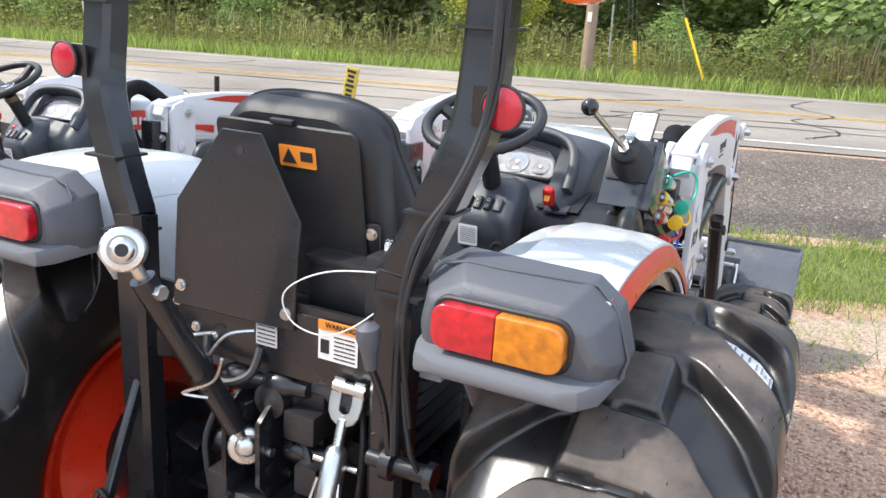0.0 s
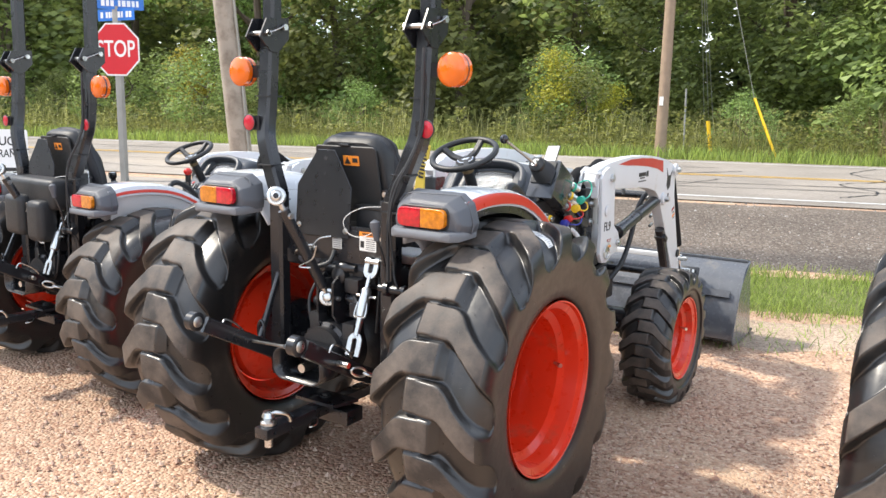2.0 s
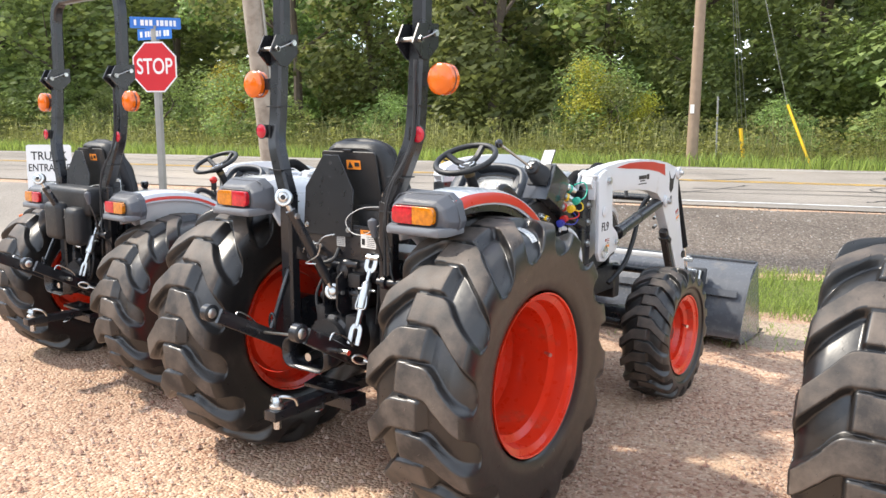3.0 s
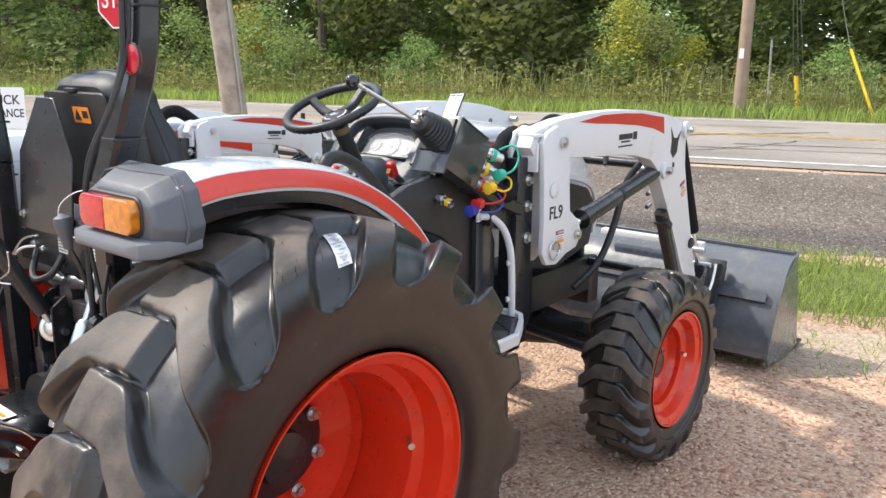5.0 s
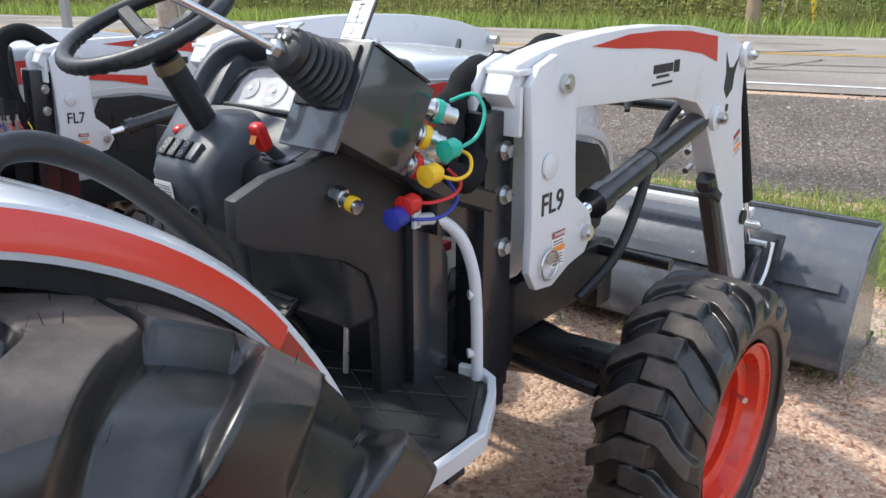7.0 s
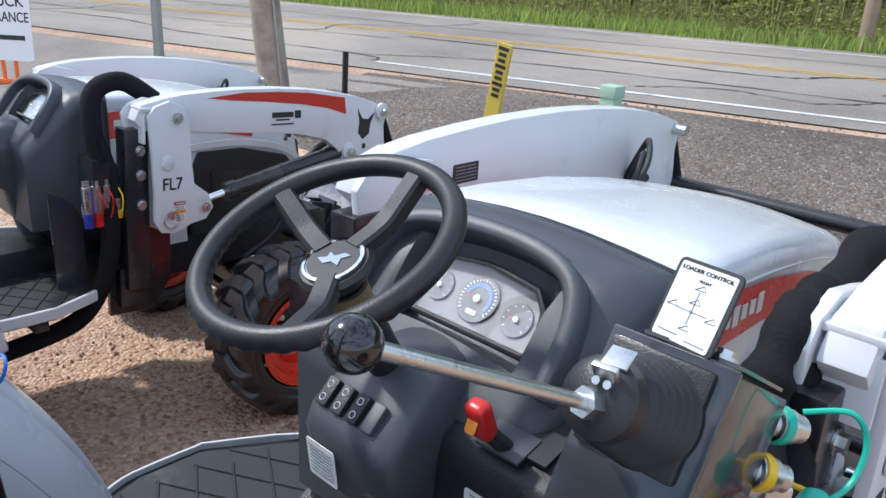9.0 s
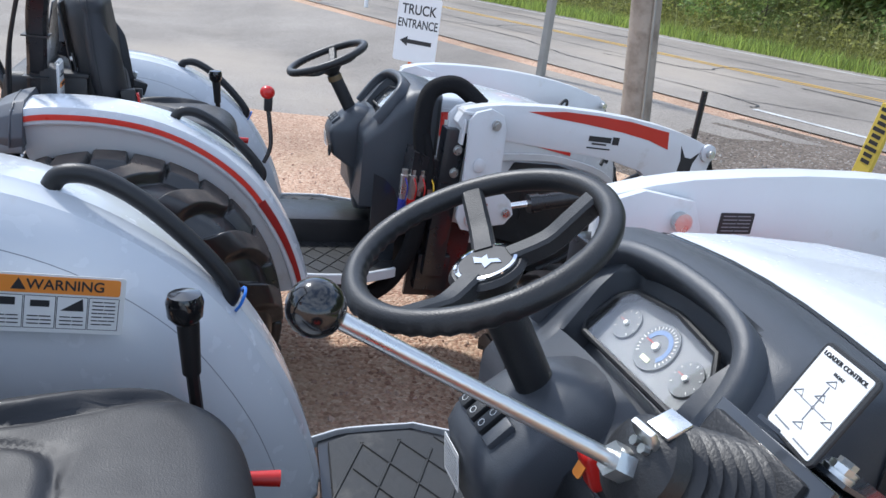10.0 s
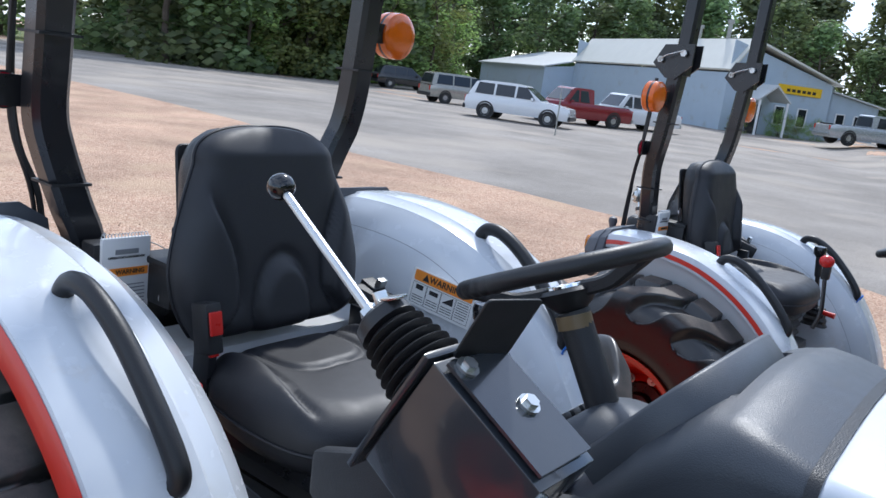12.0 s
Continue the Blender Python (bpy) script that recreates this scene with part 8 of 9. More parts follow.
    box(bm, (0.302, 0.105, 1.075), (0.024, 0.040, 0.034), w=0.010, seg=3)
    part("lever_tip", bm, RED_PL, hl, "red lever tip")
    bm = bmesh.new()
    box(bm, (0.36 - 0.055, 0.25, 0.93), (0.055, 0.30, 0.02), pose(0, 0, 0, -8).to_3x3(), 0.008)
    box(bm, (0.30, 0.22, 0.80), (0.02, 0.40, 0.24), w=0.006)
    part("side_console", bm, DASH, root)
    bm = bmesh.new()
    for y in (0.19, 0.31):
        box(bm, (0.305, y, 0.942), (0.016, 0.085, 0.004), pose(0, 0, 0, -8).to_3x3())
    part("lever_slot", bm, INK, root)
    if small:
        shifted(root, pose(0.03, 0.10, -0.07), coupler_block)
        bm = bmesh.new()
        tube(bm, [(0.30, 0.50, 0.98), (0.32, 0.52, 1.06), (0.315, 0.50, 1.22)], 0.008, 8)
        lv = part("loader_lever", bm, BLACK, root)
        bm = bmesh.new()
        ball(bm, (0.315, 0.50, 1.245), 0.027, 14, 10, (1, 1, 0.9))
        part("knob", bm, RED_PL, lv, "red knob")
        bm = bmesh.new()
        box(bm, (0.31, 0.505, 1.205), (0.03, 0.03, 0.06), w=0.008)
        part("lever_grip", bm, GRIP, lv)
        bm = bmesh.new()
        box(bm, (0.0, -0.30, 1.15), (0.50, 0.16, 0.18), w=0.04, seg=3)
        box(bm, (-0.10, -0.38, 1.02), (0.20, 0.12, 0.24), w=0.04, seg=3)
        box(bm, (0.13, -0.38, 1.00), (0.16, 0.12, 0.24), w=0.04, seg=3)
        part("fuel_tank", bm, PLASTIC, root, "black moulded fuel tank")
    else:
        joystick(root)
    return root


WHEELS = {}
tractor(pose(0.055, 0, 0), "FL9", "white compact tractor with orange-red wheels and front loader, on gravel", False, WHEELS)
B = pose(-2.26, 0.17, 0, 0, 0, -2.0) @ Matrix.Diagonal((0.95, 0.965, 0.965, 1))
tractor(B, "FL7", "smaller white compact tractor with a front loader, parked on gravel", True, WHEELS)
# the next machine along shows only its rear wheel; the rest isn't built
w3 = thing("next_tractor_wheel", pose(2.15, 0.28, 0), "large orange-red wheel with a dusty black lugged tyre, on gravel", "wheel", "row of parked tractors")
make_wheel("rear_wheel", w3, 0, 0, 0.602, 0.622, 0.44, 0.308, 15, 0.040, -0.62, True, WHEELS)

# ---- signs, poles and posts ----
def at(x, y, turn=0.0):
    return pose(x, y, rise(x, y), 0, 0, turn)


stop = thing("stop_sign", at(-8.65, 4.89, 22), "red stop sign with blue street plates on a grey post", "sign")
bm = bmesh.new()
box(bm, (0, 0, 1.28), (0.09, 0.09, 2.6), w=0.006)
part("post", bm, POSTWOOD, stop, "grey weathered square post")
zc = 2.36 - rise(-8.65, 4.89)
oct_ = [(0.381 / math.cos(math.pi / 8) * math.cos(radians(22.5 + 45 * k)), 0.381 / math.cos(math.pi / 8) * math.sin(radians(22.5 + 45 * k))) for k in range(8)]
bm = bmesh.new()
plate(bm, oct_, "z", 0, 0.004)
sm = facing((0, -0.052, zc), (0, -1, 0))
face_ = part("plate", bm, SIGNWHITE, stop, "white-bordered octagon", sm)
bm = bmesh.new()
plate(bm, [(x * 0.94, y * 0.94) for x, y in oct_], "z", 0.004, 0.0055)
part("red_field", bm, SIGNRED, face_)
words("lettering", "STOP", 0.335, pose(0, 0, 0.0065), SIGNWHITE, face_, squeeze=0.78)
for k, (turn, z, w) in enumerate(((-16, 0.50, 0.76), (28, 0.66, 0.74))):
    mm = pose(0.02, 0, zc + z, 0, 0, turn) @ facing((0, -0.03, 0), (0, -1, 0))
    bm = bmesh.new()
    plate(bm, rounded(w, 0.17, 0.01, 3), "z", 0, 0.004)
    b = part("street_plate", bm, SIGNBLUE, stop, "blue street name plate", mm)
    bm = bmesh.new()
    r = random.Random(k)
    x = -w / 2 + 0.06
    while x < w / 2 - 0.08:
        d = r.uniform(0.03, 0.055)
        box(bm, (x + d / 2, 0, 0.005), (d, 0.085, 0.002))
        x += d + (0.018 if r.random() < 0.75 else 0.06)
    part("plain_bars", bm, SIGNWHITE, b)

truck = thing("entrance_sign", at(-9.04, 3.29, 42) @ Matrix.Diagonal((1.36, 1.36, 1.0, 1)), "white sign board with black letters on an orange stand", "sign")
z0 = 0.40 - rise(-9.04, 3.29)
bm = bmesh.new()
plate(bm, rounded(0.46, 0.80, 0.03, 4), "z", -0.004, 0.0)
bd = part("board", bm, SIGNWHITE, truck, "", facing((0, 0, z0 + 0.40), (0, -1, 0.03)))
words("lettering", "TRUCK", 0.17, pose(0, 0.235, 0.001), INK, bd, squeeze=0.66)
words("lettering", "ENTRANCE", 0.15, pose(0, 0.065, 0.001), INK, bd, squeeze=0.56)
bm = bmesh.new()
plate(bm, [(-0.17, -0.15), (-0.09, -0.09), (-0.09, -0.125), (0.17, -0.125), (0.17, -0.175), (-0.09, -0.175), (-0.09, -0.21)], "z", 0.001, 0.003)
part("arrow", bm, INK, bd)
bm = bmesh.new()
for s in (-1, 1):
    tube(bm, [(s * 0.06, 0.02, z0 + 0.2), (s * 0.05, 0.02, 0)], 0.02, smooth=False, flat=(0.03, 0.02, (0, 1, 0)))
box(bm, (0, 0.02, 0.03), (0.7, 0.06, 0.06), w=0.01)
part("stand", bm, ORANGE_PL, truck, "orange stand")

pole = thing("utility_pole", at(-5.49, 4.44, 0), "grey weathered wooden utility pole, leaning", "pole")
bm = bmesh.new()
tube(bm, [(0, 0.03, -0.3), (0.017, -0.13, 1.0), (0.07, -0.52, 4.0), (0.165, -1.23, 9.5)], lambda t: 0.145 - 0.03 * t, 18, step=5)
part("shaft", bm, POLEWOOD, pole)
bm = bmesh.new()
tube(bm, [(0.15, -0.05, 0.2), (0.19, -0.28, 2.2), (0.23, -0.58, 4.5)], 0.012, 8, step=4)
part("ground_wire", bm, GALV, pole)

pole = thing("utility_pole", at(-4.62, 16.65 + 1.1, 0), "tall brown wooden utility pole beyond the road", "pole")
bm = bmesh.new()
tube(bm, [(0, 0, -0.3), (0.02, 0, 4.0), (0.06, 0, 10.5)], lambda t: 0.15 - 0.04 * t, 16, step=5)
part("shaft", bm, mat_once("brown_pole_wood", (0.30, 0.215, 0.15), 0.8, var=0.3, bump=0.6, bscale=30), pole)
bm = bmesh.new()
box(bm, (0, -0.145, 1.5), (0.10, 0.01, 0.22))
part("tag", bm, LABEL, pole)
wire = thing("overhead_wires", pose(0, 0, 0), "thin dark overhead wires and guy wires", "wires")
for k, (p, q, sag) in enumerate((((-60, 1, 9.3), (-4.6, 17.7, 9.6), 1.2), ((-60, 1.5, 7.9), (-4.6, 17.7, 8.2), 1.2), ((-4.6, 17.7, 8.2), (30, 27, 8.4), 0.8), ((-4.3, 17.8, 9.2), (-4.9, 22.8, 0.6), 0.0), ((-4.3, 17.8, 9.0), (-4.75, 22.8, 0.6), 0.0), ((-4.3, 17.8, 8.6), (-4.6, 22.8, 0.6), 0.0), ((-4.4, 17.8, 9.4), (along(3.6, 18.6)[0] - 0.85, along(3.6, 18.6)[1] + 0.45, along(3.6, 18.6, 1.6)[2]), 0.0))):
    bm = bmesh.new()
    p, q = Vector(p), Vector(q)
    tube(bm, [p.lerp(q, t / 10) - Vector((0, 0, sag * 4 * (t / 10) * (1 - t / 10))) for t in range(11)], 0.008, 5, smooth=False)
    part("wire", bm, GALV, wire)
guy = thing("guy_guard", pose(0, 0, 0), "bright yellow guy wire guard among the weeds", "guard")
bm = bmesh.new()
p = along(3.6, 18.6)
cyl(bm, (p[0], p[1], p[2] - 0.1), (p[0] - 0.85, p[1] + 0.45, p[2] + 1.65), 0.035)
part("tube", bm, YELLOW_PL, guy)
guy = thing("marker_post", pose(0, 0, 0), "short yellow cable marker post among the weeds", "post")
bm = bmesh.new()
p = along(2.0, 20.0)
cyl(bm, (p[0], p[1], p[2]), (p[0] - 0.18, p[1], p[2] + 1.15), 0.05)
part("tube", bm, YELLOW_PL, guy)
guy = thing("marker_post", pose(0, 0, 0), "thin pale marker stake among the weeds", "post")
bm = bmesh.new()
p = along(1.25, 20.0)
cyl(bm, (p[0], p[1], p[2]), (p[0] - 0.05, p[1], p[2] + 2.0), 0.025)
part("stake", bm, POSTWOOD, guy)

yp = thing("marker_post", at(-2.515, 4.09, 10), "faded yellow flat marker post with black print, leaning", "post")
bm = bmesh.new()
zt = 1.24 - rise(-2.42, 4.12)
tube(bm, [(-0.20, 0, -0.1), (0.0, 0, zt)], 0.04, smooth=False, flat=(0.105, 0.03, (0, 1, 0)))
part("blade", bm, YELLOWPOST, yp)
for k in range(9):
    bm = bmesh.new()
    t = 0.03 + k * 0.037
    box(bm, (-0.20 * t / zt * 0.9, -0.017, zt - t), (0.055 if k % 3 else 0.075, 0.002, 0.022), pose(0, 0, 0, 0, 11).to_3x3())
    part("plain_bar", bm, INK, yp)
gp = thing("pedestal_post", at(-2.68, 5.64), "pale green plastic cable pedestal", "post")
bm = bmesh.new()
box(bm, (0, 0, (0.83 - rise(-2.68, 5.64)) / 2 - 0.02), (0.13, 0.13, 0.86 - rise(-2.68, 5.64)), w=0.01)
box(bm, (0, 0, 0.80 - rise(-2.68, 5.64)), (0.15, 0.15, 0.10), w=0.012)
part("cover", bm, PALEGREEN, gp)
bp = thing("marker_post", at(-3.4, 3.5, 0), "thin dark steel post", "post")
bm = bmesh.new()
cyl(bm, (0, 0, -0.1), (0.03, 0, 1.12 - rise(-3.4, 3.5)), 0.02)
part("tube", bm, BLACK, bp)
for x, y, h in ((-16.7, 4.4, 1.25), (-32, 3, 1.2)):
    p = thing("delineator", at(x, y), "white plastic road edge post", "post")
    bm = bmesh.new()
    cyl(bm, (0, 0, -0.1), (0, 0, h), 0.045, 0.04)
    part("tube", bm, SIGNWHITE, p)

ns = thing("no_trucks_sign", at(-17.6, 3.15, 62), "round white sign with a red ring on an orange stand", "sign")
bm = bmesh.new()
turned(bm, (0, 0, 1.45), (0, -1, 0), [(0, 0.0), (0, 0.30), (0.01, 0.30), (0.01, 0.0)], 28)
bd = part("disc", bm, SIGNWHITE, ns)
bm = bmesh.new()
tube(bm, [(0.27 * math.cos(a), -0.012, 1.45 + 0.27 * math.sin(a)) for a in (2 * math.pi * k / 28 for k in range(28))], 0.012, 6, smooth=False, closed=True)
part("ring", bm, SIGNRED, bd)
words("lettering", "NO", 0.17, facing((0, -0.013, 1.54), (0, -1, 0)), INK, bd)
words("lettering", "TRUCKS", 0.13, facing((0, -0.013, 1.38), (0, -1, 0)), INK, bd, squeeze=0.85)
bm = bmesh.new()
tube(bm, [(0.0, 0.03, 1.3), (-0.03, 0.03, 0.05)], 0.03, smooth=False, flat=(0.05, 0.03, (0, 1, 0)))
box(bm, (0, 0.03, 0.05), (0.85, 0.12, 0.10), w=0.02)
part("stand", bm, ORANGE_PL, ns)

# ---- sealed cracks in the road ----
def crack(name, pts, w=0.03):
    bm = bmesh.new()
    r = random.Random(len(pts))
    p = curve_pts([Vector(along(u, s, 0)) for u, s in pts], 10)
    rows = []
    for i, q in enumerate(p):
        d = (p[min(i + 1, len(p) - 1)] - p[max(i - 1, 0)]).normalized()
        n = Vector((-d.y, d.x, 0)) * w * r.uniform(0.4, 1.3)
        q = q + Vector((r.uniform(-0.03, 0.03), r.uniform(-0.03, 0.03), 0))
        z = rise(q.x, q.y) + 0.024
        rows.append([(q.x + n.x, q.y + n.y, z), (q.x - n.x, q.y - n.y, z)])
    loft(bm, rows, ring=False)
    return part(name, bm, SEAL, road)


crack("sealed_crack", [(-16, 9.6), (-11, 9.9), (-8.5, 9.2), (-5.2, 9.0), (-4.7, 8.6)], 0.02)
crack("sealed_crack", [(-5.2, 9.0), (-3.5, 9.9), (-1, 10.0), (1, 9.9), (4, 10.1), (9, 9.9), (16, 10.2)], 0.025)
crack("sealed_crack", [(-6, 11.7), (-2, 11.5), (-0.2, 11.4), (0.4, 12.0), (1.6, 12.9), (2.4, 13.6)], 0.035)
crack("sealed_crack", [(-30, 11.0), (-20, 11.1), (-12, 10.8), (-6, 11.2)], 0.02)
crack("sealed_crack", [(1, 10.6), (4, 10.9), (9, 10.7), (14, 11.0), (24, 10.8)], 0.03)
crack("sealed_crack", [(6, 13.9), (9, 14.4), (12, 14.2), (20, 14.5)], 0.03)
crack("sealed_crack", [(-1.5, 9.0), (-0.6, 9.6), (0.4, 9.3), (1.2, 10.2), (1.9, 11.6)], 0.018)
crack("sealed_crack", [(-9, 10.4), (-7.6, 11.3), (-7.9, 12.6), (-6.8, 13.8), (-6.5, 15.6)], 0.02)
crack("sealed_crack", [(3.4, 9.1), (4.1, 10.1), (3.8, 11.4), (4.7, 12.5), (4.4, 14.0), (5.2, 15.8)], 0.02)
crack("sealed_crack", [(-13.5, 9.0), (-12.6, 10.6), (-13.1, 12.2), (-12.2, 14.2), (-12.4, 15.9)], 0.02)
crack("sealed_crack", [(-22, 14.0), (-14, 14.3), (-6, 14.0), (2, 14.4)], 0.025)


# ---- parked cars far off ----
CARGLASS = mat("car_glass", (0.02, 0.024, 0.03), 0.08, var=0.1, coat=0.3)
CARTYRE = mat("car_tyre", (0.02, 0.02, 0.02), 0.8)
CARLAMP = mat("car_lamp", (0.45, 0.04, 0.03), 0.2)
ALLOY = mat("alloy", (0.45, 0.46, 0.47), 0.3, metal=0.8)


def car(x, y, turn, kind, paint, label):
    """Car along +y: body with arches, glasshouse, panes, wheels, lamps, bumpers."""
    root = thing("car", at(x, y, turn), label, "car", "cars parked by the building")
    pick = kind == "pickup"
    L, W = (5.7, 1.98) if pick else (4.75, 1.86)
    bh, rh = (1.12, 1.88) if pick else ((1.02, 1.68) if kind == "suv" else (1.05, 1.76))
    bm = bmesh.new()
    rows = []
    n = 18
    for i in range(n + 1):
        y0 = -L / 2 + L * i / n
        t = i / n
        z1 = bh - (0.16 * max(0, (t - 0.72) / 0.28) ** 1.6 if not pick else 0.06 * max(0, (t - 0.75) / 0.25)) - 0.10 * max(0, (0.04 - t) / 0.04)
        w = W / 2 * (1 - 0.10 * max(0, (t - 0.85) / 0.15) ** 2 - 0.06 * max(0, (0.1 - t) / 0.1) ** 2)
        z0 = 0.34
        rows.append([(-w * 0.94, y0, z0), (-w, y0, z0 + 0.22), (-w, y0, z1 - 0.16), (-w * 0.93, y0, z1), (w * 0.93, y0, z1), (w, y0, z1 - 0.16), (w, y0, z0 + 0.22), (w * 0.94, y0, z0)])
    loft(bm, rows)
    body = part("body", bm, paint, root, "", sharp=50)
    if pick:
        prof = [(-0.35, bh - 0.02), (-0.30, rh - 0.06), (-0.15, rh), (0.75, rh), (0.95, rh - 0.04), (1.55, bh - 0.02)]
    elif kind == "suv":
        prof = [(-2.25, bh - 0.02), (-1.95, rh - 0.10), (-1.6, rh - 0.02), (-0.4, rh), (0.25, rh - 0.05), (1.15, bh - 0.02)]
    else:
        prof = [(-2.3, bh - 0.02), (-2.15, rh - 0.08), (-1.9, rh - 0.01), (-0.2, rh), (0.45, rh - 0.06), (1.65, bh - 0.12)]
    bm = bmesh.new()
    rows = []
    for y0, z in prof:
        k = (z - bh) / (rh - bh)
        rows.append((y0, z, W / 2 * (0.93 - 0.15 * max(0, k))))
    loft(bm, [[(s * w, y0, z) for y0, z, w in rows] for s in (-1, 1)])
    cab = part("cabin", bm, paint, root, "", sharp=50)
    lo = [(y0, z) for y0, z in prof]
    cy = sum(p[0] for p in lo) / len(lo)
    for s in (-1, 1):
        k = 2 if pick else 3
        y0, y1 = prof[0][0] + 0.25, prof[-1][0] - 0.30
        for j in range(k):
            a, b = y0 + (y1 - y0) * j / k + 0.05, y0 + (y1 - y0) * (j + 1) / k - 0.05
            za, zb = bh + 0.05, rh - 0.12
            ta = a + (0.12 if j == 0 else 0)
            tb = b - (0.42 if j == k - 1 else 0)
            bm = bmesh.new()
            loft(bm, [[(s * W / 2 * 0.94, a, za), (s * W / 2 * 0.94, b, za), (s * W / 2 * 0.815, tb, zb), (s * W / 2 * 0.815, ta, zb)], [(s * W / 2 * 0.90, a, za), (s * W / 2 * 0.90, b, za), (s * W / 2 * 0.78, tb, zb), (s * W / 2 * 0.78, ta, zb)]])
            part("side_window", bm, CARGLASS, cab)
    for (ya, za), (yb, zb), nm in ((prof[-1], prof[-2], "windscreen"), (prof[0], prof[1], "rear_window")):
        bm = bmesh.new()
        o = 0.02 if nm == "windscreen" else -0.02
        p = [(ya + (yb - ya) * t, za + (zb - za) * t + 0.01) for t in (0.12, 0.9)]
        loft(bm, [[(-W / 2 * 0.84, p[0][0] + o, p[0][1]), (W / 2 * 0.84, p[0][0] + o, p[0][1]), (W / 2 * 0.72, p[1][0] + o, p[1][1]), (-W / 2 * 0.72, p[1][0] + o, p[1][1])], [(-W / 2 * 0.84, p[0][0] - o, p[0][1]), (W / 2 * 0.84, p[0][0] - o, p[0][1]), (W / 2 * 0.72, p[1][0] - o, p[1][1]), (-W / 2 * 0.72, p[1][0] - o, p[1][1])]])
        part(nm, bm, CARGLASS, cab)
    if pick:
        bm = bmesh.new()
        box(bm, (0, -1.62, bh + 0.005), (W * 0.78, 2.2, 0.02))
        part("bed", bm, PLASTIC, body)
    r = 0.39 if pick else 0.345
    for s in (-1, 1):
        for y0 in (L * 0.31, -L * 0.29):
            bm = bmesh.new()
            turned(bm, (s * (W / 2 - 0.22), y0, r), (s, 0, 0), [(0, r * 0.7), (0.0, r), (0.21, r), (0.235, r * 0.93), (0.225, r * 0.66), (0.20, 0.0)], 24)
            w = part("wheel", bm, CARTYRE, root)
            bm = bmesh.new()
            turned(bm, (s * (W / 2 - 0.01), y0, r), (s, 0, 0), [(0, r * 0.64), (0.015, r * 0.62), (0.0, r * 0.5), (0.02, r * 0.15), (0.025, 0)], 20)
            part("wheel_disc", bm, ALLOY, w)
            bm = bmesh.new()
            turned(bm, (s * (W / 2 - 0.10), y0, r + 0.02), (s, 0, 0), [(0, 0), (0.0, r * 1.18), (0.104, r * 1.18), (0.104, r * 1.02), (0.02, 0)], 24)
            part("wheel_arch", bm, PLASTIC, body)
        bm = bmesh.new()
        box(bm, (s * W * 0.42, -L / 2 - 0.005, bh - 0.22), (0.14, 0.05, 0.26), w=0.01)
        part("tail_lamp", bm, CARLAMP, body)
        bm = bmesh.new()
        box(bm, (s * W * 0.38, L / 2 - 0.01, bh - 0.36), (0.28, 0.08, 0.14), w=0.01)
        part("headlamp", bm, ALLOY, body)
        bm = bmesh.new()
        box(bm, (s * (W / 2 + 0.08), prof[-1][0] - 0.45, bh + 0.06), (0.18, 0.10, 0.14), w=0.03)
        part("mirror", bm, paint, body)
    for e in (-1, 1):
        bm = bmesh.new()
        box(bm, (0, e * (L / 2 + 0.02), 0.46), (W * 0.95, 0.12, 0.20), w=0.03)
        part("bumper", bm, ALLOY if pick else PLASTIC, body)
    return root


P_GOLD = mat("car_paint_champagne", (0.42, 0.40, 0.35), 0.25, metal=0.4, coat=0.6, var=0.03)
P_WHITE = mat("car_paint_white", (0.74, 0.75, 0.76), 0.25, coat=0.6, var=0.03)
P_RED = mat("car_paint_dark_red", (0.22, 0.018, 0.025), 0.25, coat=0.6, var=0.05)
P_SILVER = mat("car_paint_silver", (0.46, 0.48, 0.50), 0.25, metal=0.4, coat=0.6, var=0.03)
P_BLACK = mat("car_paint_black", (0.02, 0.02, 0.022), 0.25, coat=0.6)
car(-38.1, -28.2, 63, "van", P_GOLD, "champagne minivan parked on the asphalt yard")
car(-29.9, -18.6, 20, "suv", P_WHITE, "white sport utility car parked on the asphalt yard")
car(-37.1, -19.6, 242, "pickup", P_RED, "dark red pickup truck parked on the asphalt yard")
car(-40.7, -18.3, 242, "pickup", P_WHITE, "white pickup truck parked on the asphalt yard")
car(-52.4, -8.5, 42, "pickup", P_SILVER, "silver pickup truck parked before the building")
car(-46.5, -40.0, 60, "suv", P_BLACK, "black car parked at the yard's edge")
car(-62, 26, 200, "pickup", P_WHITE, "white pickup truck far along the side road")
car(-58, 6, 150, "suv", P_SILVER, "silver car parked far across the yard")

rs = thing("yard_sign", at(-25.0, -13.8, 30), "back of a pale traffic sign on a thin post", "sign")
bm = bmesh.new()
cyl(bm, (0, 0, -0.1), (0, 0, 1.5), 0.025)
part("post", bm, GALV, rs)
bm = bmesh.new()
box(bm, (0, 0, 1.55), (0.46, 0.01, 0.70), w=0.004)
part("plate", bm, mat_once("sign_back", (0.50, 0.48, 0.42), 0.5), rs)

